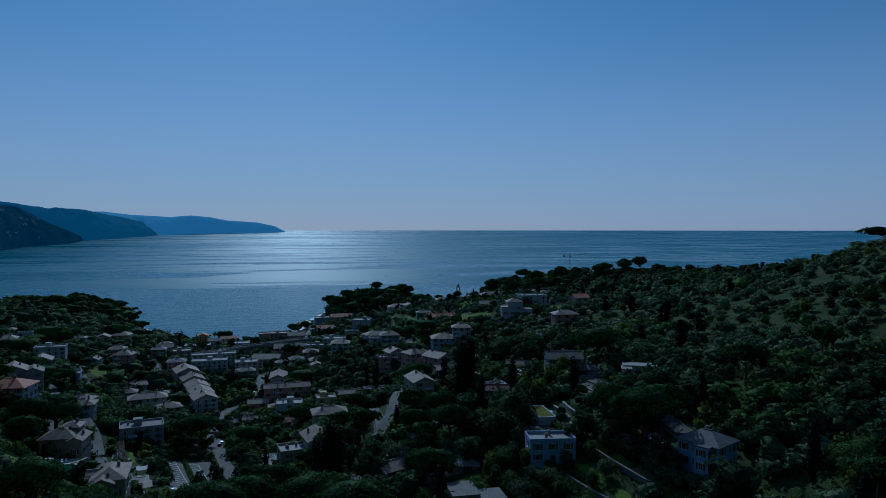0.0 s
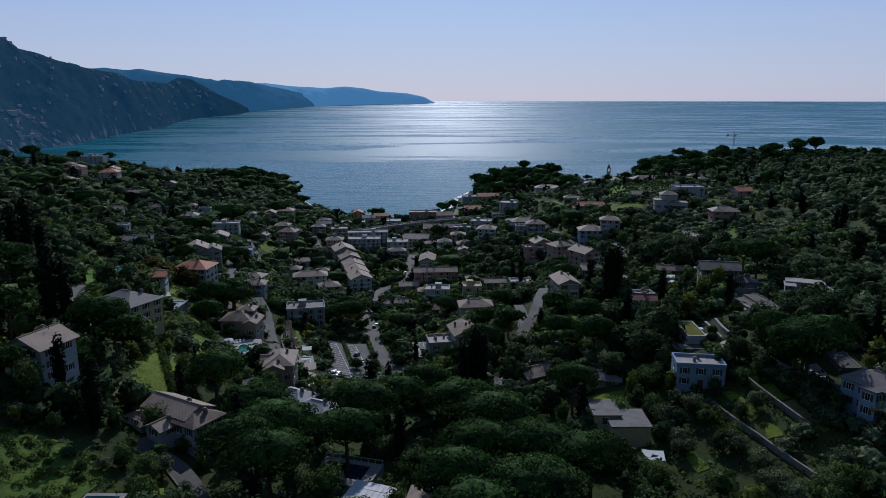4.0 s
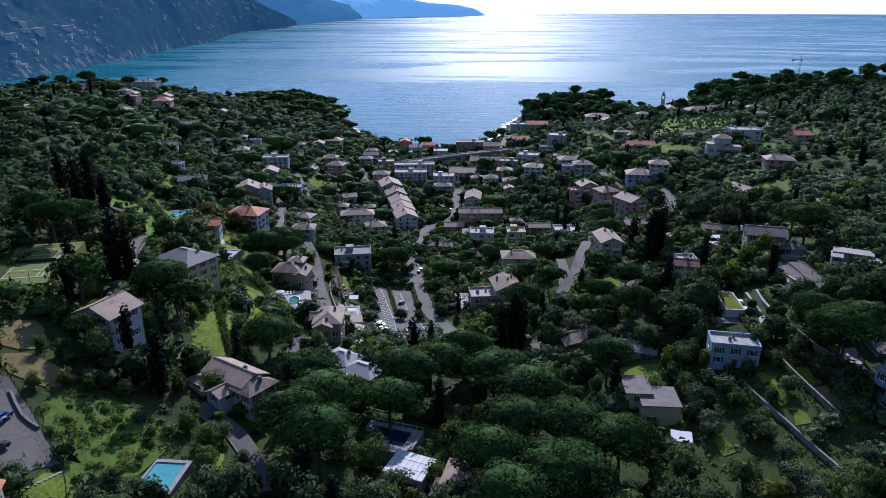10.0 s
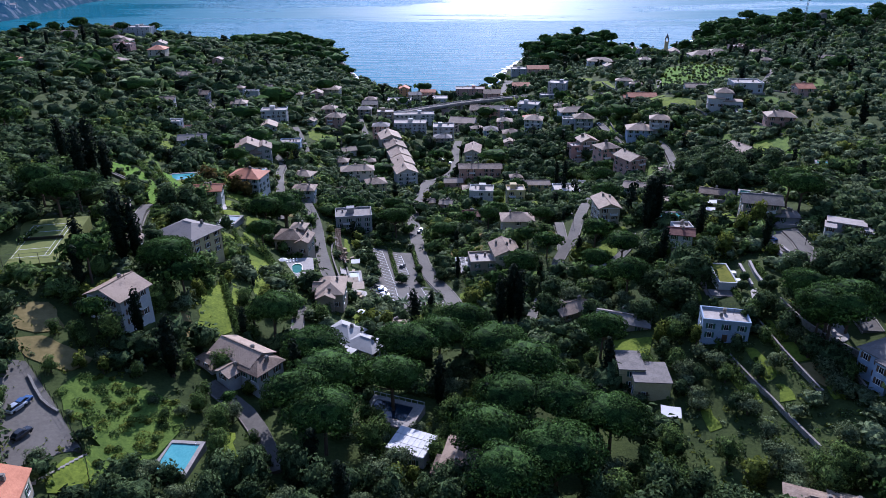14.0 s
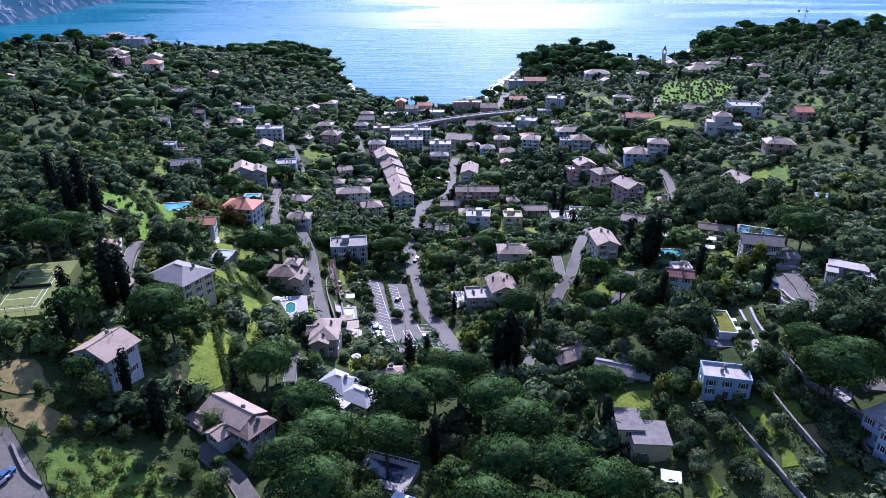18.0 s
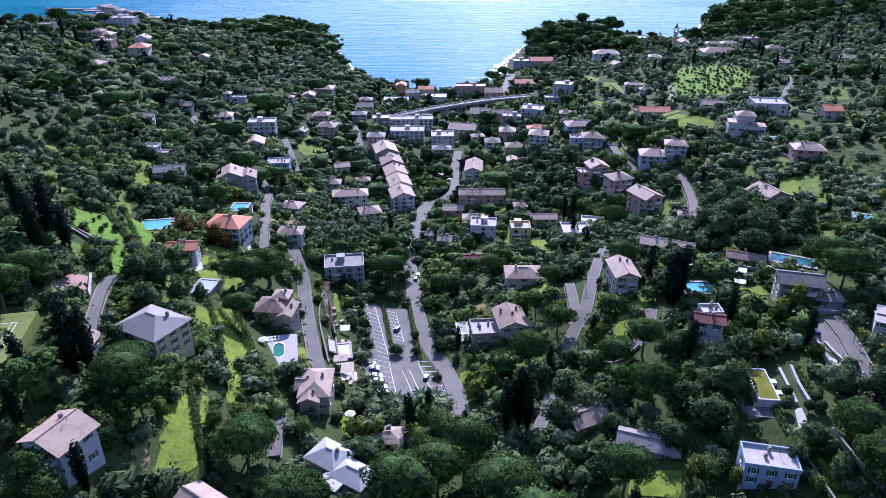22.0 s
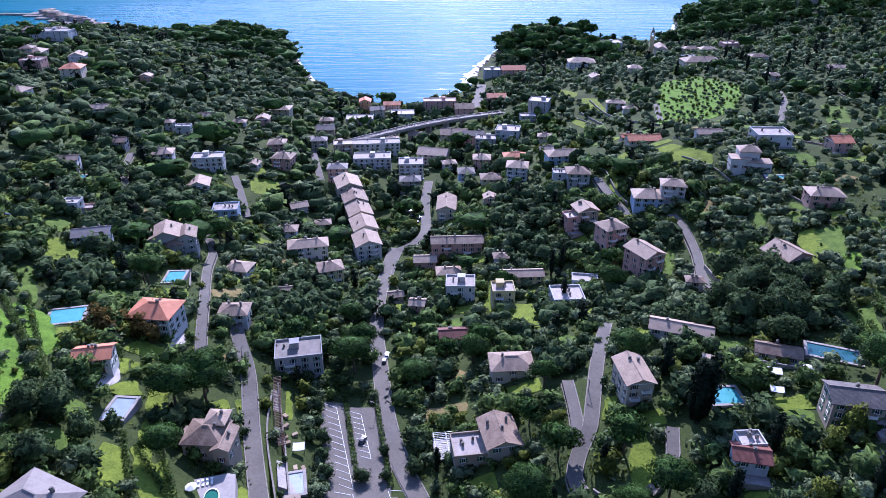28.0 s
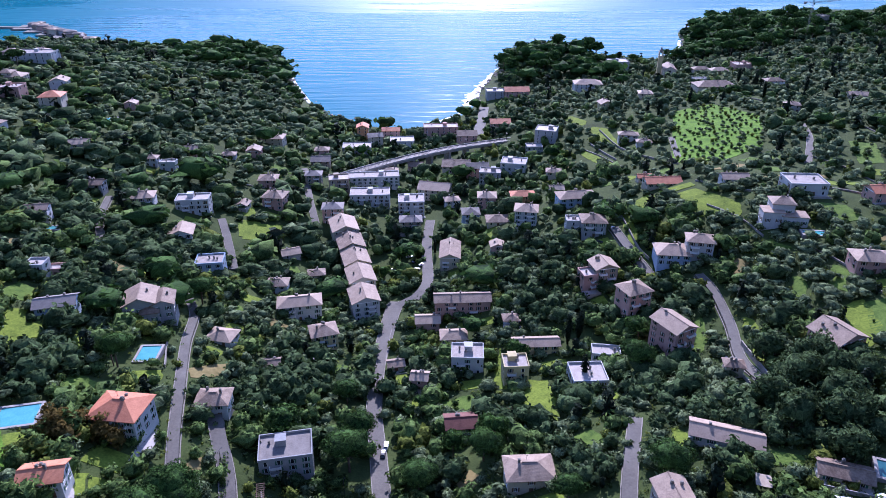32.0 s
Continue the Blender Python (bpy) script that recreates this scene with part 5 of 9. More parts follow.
garden_wall(1.6, [(83.2, 162.4), (83.7, 152.7), (84.3, 145.9), (85.1, 139.7), (86.3, 130.8)])
garden_wall(2.0, [(92.4, 167.9), (92.8, 161.0), (93.5, 155.2), (95.6, 148.7), (99.2, 140.9)])
garden_wall(1.2, [(95.1, 140.0), (95.4, 134.8), (95.3, 130.0)])
hedge(1.3, [(69.1, 152.0), (70.2, 146.7), (71.1, 140.1)])
hedge(1.5, [(82.9, 154.9), (83.6, 147.9), (84.4, 142.4)])
pale_wall(2.6, [(106.0, 204.5), (104.6, 196.0), (103.2, 188.0), (101.6, 178.3)])
pale_wall(1.1, [(108.2, 203.5), (108.0, 197.5), (109.0, 190.5), (110.4, 186.0)])
pale_wall(1.8, [(94.6, 194.0), (93.0, 186.0), (92.2, 178.0)])
pale_wall(1.2, [(91.6, 194.0), (90.4, 186.0), (89.4, 179.0)])
hedge(1.3, [(87.4, 196.4), (91.0, 198.6), (94.4, 201.8)])
hedge(1.1, [(95.8, 193.0), (95.2, 186.0), (94.4, 179.5)])
hedge(1.2, [(84.0, 178.0), (83.4, 171.0)])
hedge(2.0, [(125.4, 198.5), (129.7, 198.9), (133.5, 199.1)])
garden_wall(1.6, [(107.9, 457.1), (106.7, 424.4), (108.6, 411.2)])
garden_wall(2.6, [(119.0, 338.2), (116.8, 319.9), (112.8, 296.5)])
garden_wall(1.5, [(144.9, 640.4), (146.6, 579.8), (159.6, 517.6)])
garden_wall(1.5, [(132.1, 613.7), (136.7, 564.8)])
garden_wall(1.2, [(-47.8, 289.4), (-40.3, 256.8), (-34.7, 231.2)])
garden_wall(1.2, [(-148.1, 279.1), (-137.4, 272.5), (-125.1, 263.7)])
garden_wall(1.2, [(-135.0, 272.9), (-125.4, 266.5)])
hedge(1.8, [(-46.0, 226.1), (-40.0, 203.1)])
hedge(2, [(-67.8, 190.3), (-58.1, 167.8)])
hedge(1.8, [(-75.0, 239.3), (-61.2, 221.4), (-49.7, 202.5)])
hedge(1.8, [(-62.0, 312.1), (-58.1, 288.0)])
hedge(1.6, [(-32.5, 293.2), (-16.5, 291.1)])
hedge(1.5, [(-25.2, 289.5), (-18.7, 250.8)])
hedge(1.8, [(-14.8, 292.3), (-8.3, 244.9)])
hedge(2.6, [(-140.0, 305.5), (-132.0, 294.2), (-122.1, 281.0), (-113.0, 270.0), (-109.0, 263.5)])
pale_wall(1.6, [(-107.9, 222.8), (-111.4, 231.0), (-114.2, 237.6)])
hedge(1.8, [(-119.7, 180.5), (-119.8, 190.1)])
hedge(2, [(68.8, 184.8), (72.2, 141.0)])
hedge(2, [(87.1, 363.0), (86.4, 300.7)])
hedge(1.6, [(150.7, 312.8), (144.8, 285.5), (135.0, 252.1)])
garden_wall(1.5, [(75.4, 132.5), (78.4, 114.8)])
hedge(1.6, [(67.6, 153.5), (71.3, 142.3)])
wire_fence(1.9, [(-92.2, 129.4), (-82.5, 120.0), (-70.4, 107.1), (-63.8, 96.5)])
hedge(1.4, [(-67.6, 189.7), (-57.1, 165.2)])
garden_wall(0.9, [(-89.3, 125.0), (-83.3, 118.3), (-78.9, 115.9)])
hedge(1.8, [(-79.9, 243.4), (-67.8, 216.7)])
hedge(2, [(-70.2, 241.7), (-59.4, 220.5), (-49.7, 202.5), (-45.6, 191.9)])
hedge(1.6, [(-134.8, 309.7), (-111.1, 269.0), (-102.7, 255.2)])
hedge(1.8, [(157.7, 297.9), (152.6, 278.1)])
hedge(1.6, [(143.4, 271.9), (137.3, 248.2)])
garden_wall(1.4, [(110.9, 333.0), (109.1, 310.0), (107.5, 289.9)])
garden_wall(1.2, [(45.0, 223.5), (51.9, 213.0), (61.1, 218.9)])
garden_wall(1, [(-48.9, 284.7), (-46.4, 261.5), (-37.9, 229.4)])
garden_wall(0.9, [(152.0, 473.7), (162.8, 445.0), (180.4, 430.4)])
garden_wall(0.9, [(144.6, 439.7), (152.4, 419.5), (155.3, 402.6)])
garden_wall(0.9, [(166.4, 390.6), (171.7, 369.9), (172.6, 346.1)])
garden_wall(0.9, [(195.7, 438.4), (210.6, 434.3), (222.7, 426.5)])
garden_wall(0.9, [(233.2, 503.5), (241.9, 483.9), (242.1, 454.5)])
garden_wall(0.9, [(266.5, 804.5), (273.6, 718.7), (284.5, 669.9)])
garden_wall(0.9, [(298.5, 620.5), (303.9, 587.3), (300.0, 544.5)])
garden_wall(0.9, [(122.7, 617.4), (131.6, 580.6), (135.3, 535.6)])
garden_wall(0.9, [(-190.0, 524.9), (-172.6, 527.6), (-157.4, 538.7)])
garden_wall(0.9, [(-119.4, 559.2), (-105.2, 558.1), (-94.7, 558.5)])
hedge(1.5, [(61.1, 151.2), (61.8, 144.1), (61.9, 135.8)])
hedge(1.6, [(-74.7, 305.1), (-68.8, 311.1), (-63.6, 313.4)])
hedge(1.4, [(-62.5, 310.0), (-59.8, 294.0), (-57.3, 284.0)])
garden_wall(1.4, [(-96.1, 363.4), (-90.0, 340.6)])
hedge(1.2, [(-83.5, 312.6), (-78.2, 296.4)])
hedge(1.6, [(67.3, 152.7), (71.2, 138.7)])
hedge(1.4, [(83.8, 163.7), (85.4, 151.2)])


# ---- houses: east, north, width, depth, storeys, roof, ridge, turn, wall, tiles ----
house(-53.9, 415.9, 19.6, 9.8, 3, "hip", "x", 8, "w", "s")
house(-67.0, 435.2, 9.6, 7.7, 2, "hip", "x", 0, "w", "s")
house(-40.2, 391.0, 11.0, 9.6, 3, "hip", "x", 15, "y", "s")
house(22.5, 411.4, 25.6, 8.4, 3, "gable", "x", 0, "p", "s")
house(6.0, 403.8, 10.5, 7.3, 2, "gable", "x", 0, "p", "s")
house(17.1, 390.3, 11.1, 7.7, 1, "hip", "x", 0, "c", "s")
house(21.2, 366.6, 13.0, 10.4, 3, "flat", "x", -5, "w", "f")
house(1.4, 357.4, 6.2, 5.6, 2, "gable", "x", -10, "p", "s")
house(15.0, 321.4, 10.4, 7.4, 2, "gable", "x", 3, "w", "m")
house(49.4, 368.0, 18.4, 6.4, 2, "gable", "x", 0, "y", "s")
house(38.5, 352.0, 9.6, 8.6, 3, "flat", "x", 0, "y", "f")
house(62.6, 336.1, 12.7, 11.4, 2, "flat", "x", 0, "w", "f")
house(74.7, 354.8, 10.9, 6.6, 1, "flat", "x", -10, "w", "f")
house(91.7, 379.6, 10.9, 9.9, 5, "hip", "y", 20, "p", "s")
house(97.0, 348.0, 10.2, 13.0, 5, "gable", "y", 25, "p", "s")
house(86.5, 408.0, 10.4, 9.4, 3, "gable", "y", 10, "t", "s")
house(78.8, 405.0, 6.5, 7.8, 3, "flat", "x", 10, "p", "f")
house(91.3, 448.1, 11.8, 10.6, 3, "hip", "x", -5, "g", "s")
house(82.6, 454.4, 7.1, 7.1, 3, "flat", "x", -5, "w", "f")
house(64.0, 485.9, 12.1, 10.9, 4, "hip", "x", -12, "w", "s")
house(48.3, 541.3, 11.1, 10.0, 3, "hip", "x", -5, "p", "s")
house(35.8, 518.2, 10.0, 10.0, 3, "hip", "x", 0, "b", "d")
house(50.4, 504.7, 12.4, 9.9, 1, "hip", "x", 0, "c", "s")
house(0.0, 556.7, 16.9, 13.5, 4, "flat", "x", 0, "w", "f")
house(-0.7, 527.2, 13.1, 9.2, 3, "hip", "x", 0, "t", "d")
house(20.6, 472.6, 10.4, 19.7, 3, "gable", "y", -5, "c", "s")
house(-27.6, 569.1, 26.4, 13.2, 3, "flat", "x", 0, "w", "f")
house(-48.5, 529.4, 12.2, 9.8, 4, "hip", "x", 0, "p", "d")
house(-48.9, 579.6, 13.5, 10.8, 4, "flat", "x", 5, "t", "f")
house(-27.1, 604.1, 37.5, 11.3, 3, "flat", "x", 3, "w", "f")
house(16.9, 584.8, 21.2, 14.8, 3, "gable", "x", -15, "c", "s")
house(34.9, 628.0, 20.3, 14.2, 3, "gable", "x", -8, "c", "s")
house(49.3, 613.9, 15.6, 10.9, 3, "gable", "x", 0, "p", "d")
house(56.8, 595.5, 15.1, 10.6, 3, "flat", "x", -10, "g", "f")
house(74.8, 604.2, 17.9, 14.3, 3, "flat", "x", -15, "w", "f")
house(69.0, 529.4, 14.4, 8.7, 2, "hip", "x", 0, "o", "r")
house(93.8, 495.3, 21.3, 10.7, 2, "hip", "x", 5, "b", "s")
house(-144.2, 486.2, 11.8, 9.4, 3, "hip", "x", 8, "w", "s")
house(-123.3, 502.4, 18.2, 10.0, 3, "flat", "x", 4, "w", "f")
house(-118.5, 461.6, 11.4, 11.4, 2, "gable", "y", 8, "w", "s")
house(-99.1, 438.3, 13.1, 10.4, 2, "flat", "x", 5, "b", "f")
house(-83.9, 534.9, 12.9, 11.6, 3, "hip", "x", -12, "p", "s")
house(-101.4, 523.8, 6.8, 6.8, 1, "gable", "y", -10, "w", "s")
house(-67.4, 477.5, 9.5, 7.6, 1, "gable", "x", 20, "g", "s")
house(-134.6, 363.7, 13.7, 8.2, 2, "gable", "x", 12, "b", "d")
house(-78.4, 373.0, 10.5, 8.4, 1, "hip", "x", -15, "w", "s")
house(-68.2, 321.7, 10.3, 8.3, 2, "hip", "x", 0, "w", "s")
house(-89.0, 301.8, 14.7, 11.8, 3, "hip", "x", -10, "w", "r")
house(-97.0, 271.6, 10.2, 7.4, 2, "gable", "x", 8, "w", "r")
house(-42.4, 304.2, 16.6, 11.6, 3, "flat", "x", 8, "g", "d")
house(32.6, 286.1, 13.7, 9.6, 2, "hip", "x", 0, "c", "s")
house(87.2, 280.8, 19.0, 7.0, 1, "gable", "x", -22, "w", "s")
house(108.6, 260.5, 12.0, 5.6, 1, "gable", "x", -22, "c", "s")
house(143.2, 323.4, 13.4, 12.0, 2, "gable", "y", 20, "p", "s")
house(178.0, 363.5, 13.7, 9.6, 2, "hip", "x", -10, "p", "s")
house(116.8, 406.6, 14.4, 11.5, 2, "hip", "x", -8, "b", "s")
house(127.9, 404.6, 11.2, 8.9, 3, "hip", "x", -15, "w", "s")
house(187.2, 433.7, 17.6, 14.1, 2, "flat", "x", -6, "w", "f")
house(165.1, 458.3, 12.8, 7.7, 1, "gable", "x", -5, "w", "s")
house(137.4, 482.7, 18.8, 9.4, 1, "gable", "x", 0, "c", "r")
house(154.3, 599.5, 13.2, 6.6, 2, "hip", "x", -10, "w", "s")
house(159.8, 581.1, 9.7, 5.8, 1, "hip", "x", -10, "w", "s")
house(164.0, 697.5, 10.1, 9.1, 2, "gable", "y", 8, "y", "s")
house(204.4, 718.8, 11.1, 10.0, 2, "hip", "x", -10, "c", "s")
house(184.1, 836.2, 27.8, 16.7, 3, "hip", "x", -5, "w", "s")
house(106.7, 650.6, 16.1, 14.5, 4, "flat", "x", -20, "g", "f")
house(285.1, 627.8, 10.3, 8.3, 2, "hip", "x", -10, "w", "s")
house(327.3, 739.2, 16.2, 9.7, 2, "hip", "x", 0, "w", "s")
house(366.9, 672.9, 20.8, 8.3, 1, "gable", "x", -10, "c", "s")
house(323.9, 891.9, 17.8, 10.7, 2, "hip", "x", 0, "c", "s")
house(327.8, 854.9, 18.1, 10.8, 2, "hip", "x", 0, "c", "s")
house(290.1, 811.3, 13.6, 6.8, 1, "flat", "x", 0, "w", "f")
house(353.4, 859.5, 18.2, 14.5, 3, "flat", "x", 0, "p", "f")
house(247.9, 951.3, 23.0, 18.4, 3, "flat", "x", 0, "g", "f")
house(217.7, 422.8, 9.5, 9.5, 2, "gable", "x", 0, "p", "r")
house(28.0, 730.9, 30.1, 12.1, 4, "flat", "x", 0, "p", "f")
house(48.8, 702.9, 16.3, 13.1, 3, "gable", "x", 0, "p", "s")
house(-41.1, 732.7, 10.0, 10.0, 4, "gable", "y", 0, "o", "r")
house(-29.6, 713.7, 12.1, 9.7, 3, "gable", "x", 10, "c", "d")
house(-16.3, 734.7, 15.1, 9.1, 3, "gable", "x", 0, "p", "r")
house(-6.3, 711.0, 20.5, 14.3, 2, "flat", "x", 0, "w", "f")
house(-43.5, 685.3, 23.3, 14.0, 2, "flat", "x", 0, "g", "f")
house(80.8, 730.4, 17.1, 12.0, 2, "gable", "x", 0, "p", "r")
house(92.2, 863.1, 18.2, 14.6, 3, "flat", "x", 0, "g", "f")
house(114.7, 860.2, 25.4, 15.2, 2, "gable", "x", 0, "p", "r")
house(-278.5, 703.6, 12.9, 11.6, 3, "gable", "y", 8, "w", "s")
house(-257.3, 644.1, 15.0, 13.5, 4, "hip", "x", 5, "c", "r")
house(-335.6, 800.1, 16.6, 11.6, 3, "hip", "x", 0, "w", "s")
house(-353.3, 784.6, 12.1, 9.7, 3, "hip", "x", 0, "p", "s")
house(-213.4, 671.5, 8.6, 6.9, 2, "gable", "y", 0, "p", "s")
house(-206.2, 556.7, 13.8, 8.3, 2, "gable", "x", 10, "w", "s")
house(-162.7, 557.2, 7.5, 6.0, 2, "hip", "x", 0, "w", "s")
house(-152.2, 555.4, 9.7, 5.8, 2, "flat", "x", 0, "w", "f")
house(-148.3, 591.4, 7.4, 6.7, 2, "gable", "x", 0, "p", "s")
house(-126.8, 603.6, 9.3, 6.5, 1, "hip", "x", 0, "w", "s")
house(-112.3, 618.4, 9.6, 8.6, 2, "gable", "y", 0, "p", "s")
house(-106.2, 664.1, 15.7, 12.6, 2, "hip", "x", -5, "c", "s")
house(-93.5, 566.5, 11.6, 10.5, 2, "hip", "x", 0, "p", "s")
house(-171.3, 492.5, 10.6, 7.4, 2, "gable", "x", 0, "g", "s")
house(-325.4, 718.0, 10.0, 10.0, 3, "hip", "x", 0, "c", "s")
house(-298.5, 669.8, 16.0, 12.8, 3, "flat", "x", 0, "p", "f")
house(-177.7, 445.0, 9.9, 6.9, 2, "gable", "x", 8, "w", "s")
house(-153.4, 390.8, 7.3, 6.6, 2, "flat", "x", 0, "w", "f")
house(-148.2, 395.1, 6.6, 5.3, 1, "flat", "x", 5, "p", "f")
house(-66.6, 585.7, 10.7, 8.5, 3, "hip", "x", 0, "t", "d")
house(88.2, 521.8, 7.9, 6.3, 2, "gable", "x", 0, "w", "s")
house(133.6, 500.7, 7.4, 5.2, 1, "gable", "x", 0, "c", "r")
house(-66.5, 628.9, 13.3, 10.7, 2, "gable", "x", 0, "t", "d")
house(63.8, 256.0, 7.8, 12.6, 3, "gable", "y", 3, "c", "s")
house(24.4, 251.8, 9.8, 12.7, 2, "gable", "y", 8, "c", "s")
house(15.4, 250.2, 10.4, 9.6, 2, "flat", "x", 5, "t", "f")
house(80.8, 217.9, 7.8, 5.6, 2, "gable", "x", -15, "w", "m")
house(111.6, 229.4, 12.2, 8.6, 3, "gable", "x", -14, "t", "d")
house(-81.6, 204.9, 15.3, 12.3, 3, "hip", "x", -28, "y", "d")
house(-81.3, 153.7, 10.6, 9.5, 3, "gable", "y", -22, "w", "s")
house(39.2, 189.1, 10.2, 7.1, 1, "gable", "x", 25, "t", "s")
house(73.4, 157.9, 11.5, 6.9, 2, "flat", "x", -12, "b", "f")
house(51.5, 173.1, 14.1, 5.6, 1, "gable", "x", -20, "g", "d")
house(82.5, 222.3, 6.2, 5.0, 2, "flat", "x", 0, "w", "f")
house(119.4, 225.4, 7.4, 6.0, 1, "hip", "x", -10, "g", "d")
house(-15.0, 186.9, 7.1, 5.7, 1, "hip", "x", 0, "c", "s")
house(-95.0, 195.4, 4.0, 4.0, 1, "gable", "y", 0, "c", "s")
house(-309.5, 501.6, 17.2, 12.0, 2, "hip", "x", 0, "c", "r")
house(-40.4, 508.0, 14.6, 18.1, 4, "gable", "y", 13, "c", "s")
house(-35.4, 489.7, 13.8, 17.5, 4, "gable", "y", 13, "c", "s")
house(-31.4, 471.7, 13.4, 16.8, 4, "gable", "y", 13, "c", "s")
house(-27.6, 451.7, 13.2, 16.0, 4, "gable", "y", 13, "c", "s")
house(-24.6, 427.5, 13.0, 14.5, 4, "gable", "y", 13, "w", "s")
house(-335.5, 788.3, 36.4, 18.2, 3, "flat", "x", 0, "w", "f")
house(-382.3, 736.4, 13.3, 10.6, 2, "flat", "x", 0, "c", "f")
house(-321.9, 718.0, 19.8, 13.8, 2, "hip", "x", 0, "c", "s")
house(-263.5, 571.2, 14.9, 11.9, 2, "hip", "x", -10, "w", "s")
house(272.3, 736.9, 34.5, 17.2, 2, "hip", "x", 0, "c", "s")
house(-15.5, 626.5, 11.8, 9.4, 2, "hip", "x", 0, "c", "s")
house(3.9, 642.1, 10.6, 8.5, 2, "gable", "x", 5, "p", "s")
house(27.3, 561.6, 9.4, 7.5, 2, "hip", "x", 8, "w", "s")
house(45.0, 461.9, 6.8, 6.1, 2, "gable", "y", 0, "p", "s")
house(95.8, 567.0, 9.2, 7.4, 2, "hip", "x", -10, "c", "s")
house(94.3, 634.4, 11.9, 8.3, 2, "flat", "x", 0, "g", "f")
house(-68.8, 657.8, 10.5, 8.4, 2, "hip", "x", 0, "p", "s")
house(-8.6, 373.4, 6.3, 5.1, 1, "gable", "x", 10, "c", "s")
house(43.0, 393.5, 6.6, 5.3, 1, "hip", "x", 0, "w", "s")
house(-51.0, 456.4, 8.3, 6.6, 2, "hip", "x", 8, "c", "s")
house(107.0, 319.1, 5.9, 4.1, 2, "hip", "x", -12, "c", "s")
house(-57.1, 360.2, 6.1, 5.5, 1, "gable", "x", 5, "c", "s")


# ---- villas with wings, terraces and the small things about them ----
def fit_windows(root, length, sx, sy, face, floor, storeys, rng, turn_in=None):
    frame_me, leaves, pane_me, _, _ = WINDOWS[int(rng.random() < 0.5)]
    n = max(1, int(length / 3.2))
    for level in range(storeys):
        for k in range(n):
            if rng.random() < 0.15:
                continue
            win = part("window", frame_me, None, root, "", pose(sx, sy, floor + 3.0 * level + 0.9, 0, 0, face) @ pose((k + 0.5 - n / 2) * length / n, 0, 0))
            part("pane", pane_me, None, win)
            for leaf_me in leaves:
                part("shutter", leaf_me, None, win)


def winged_villa(x, y, turn, wings, wall, tile, label):
    """wings: offset along and across, width, depth, wall height, roof, ridge."""
    rng = np.random.default_rng(int(abs(x) * 17 + abs(y) * 31))
    c, s = math.cos(radians(turn)), math.sin(radians(turn))
    spots = [(x + u * c - v * s, y + u * s + v * c) for u, v, *_ in wings]
    mid = max(float(ground_at(*p)) for p in spots)
    base = min(float(ground_at(*p)) for p in spots) - 3.0
    root = thing("villa", pose(x, y, base, 0, 0, turn), label, "house", "houses on the hillside")
    for (u, v, w, d, h, roof, ridge), (px, py) in zip(wings, spots):
        top, span = mid + h - base, d if ridge == "x" else w
        rise = 0.0 if roof == "flat" else span * 0.23
        keep_rect(px, py, w + 2.0, d + 2.0, turn, 3)
        solid, faces = walls_with_gables(w, d, top, rise, ridge, roof == "gable")
        wing = part("wall", ([(a + u, b + v, k) for a, b, k in solid], faces), PLASTER[wall], root)
        if roof == "flat":
            part("roof", box(u - w / 2 - 0.3, u + w / 2 + 0.3, v - d / 2 - 0.3, v + d / 2 + 0.3, top, top + 0.25), TILES[tile], root)
        else:
            maker = hip_roof if roof == "hip" else gable_roof
            r = part("roof", maker(w + 1.2, d + 1.2, rise * (1 + 1.2 / span), ridge), TILES[tile], root, "", pose(u, v, top - rise * 0.6 / span + 0.12))
            part("ridge_cap", ridge_cap(w + 1.2, d + 1.2, rise * (1 + 1.2 / span), ridge, roof), TILES[tile], r)
            part("chimney", CHIMNEY, None, root, "", pose(u + 0.22 * w, v + 0.1 * d, top + rise * 0.6))
        levels = max(1, int(h / 2.9))
        fit_windows(root, w, u, v - d / 2, 0, mid - base, levels, rng)
        fit_windows(root, d, u + w / 2, v, 90, mid - base, levels, rng)
        fit_windows(root, d, u - w / 2, v, -90, mid - base, levels, rng)
    return root


winged_villa(-36.6, 201.5, 2, [(0, 0.5, 8.2, 12.5, 5.4, "hip", "y"), (-1.2, -5.2, 5.2, 5.0, 5.0, "gable", "y"), (-3.4, 1.0, 4.4, 6.0, 4.8, "gable", "x")], "t", "s", "tan villa with a weathered slate roof and a front gable")
winged_villa(-58.6, 246.0, -6, [(0, 0, 10.6, 9.4, 5.6, "hip", "x"), (2.0, 4.0, 5.4, 5.6, 7.6, "hip", "y"), (5.8, -1.8, 4.2, 9.0, 5.2, "gable", "y"), (-6.0, 1.6, 3.6, 5.4, 3.2, "flat", "x")], "t", "s", "stone-coloured villa with stepped slate roofs beside the pool terrace")
winged_villa(-107.6, 379.5, 12, [(-2.5, 0, 12.5, 13.0, 7.4, "gable", "y"), (6.0, -1.5, 8.5, 10.5, 6.4, "gable", "y"), (1.0, -6.5, 7.0, 5.0, 4.6, "hip", "x")], "g", "s", "large grey-blue villa with tiered weathered slate roofs")
winged_villa(166.0, 411.5, -12, [(0, 1.5, 9.5, 8.5, 8.4, "hip", "x"), (-4.5, -2.5, 9.0, 7.5, 5.4, "flat", "x"), (4.5, -3.5, 11.0, 7.5, 4.2, "flat", "x")], "w", "s", "tiered white villa with a small hipped roof over broad terraces")
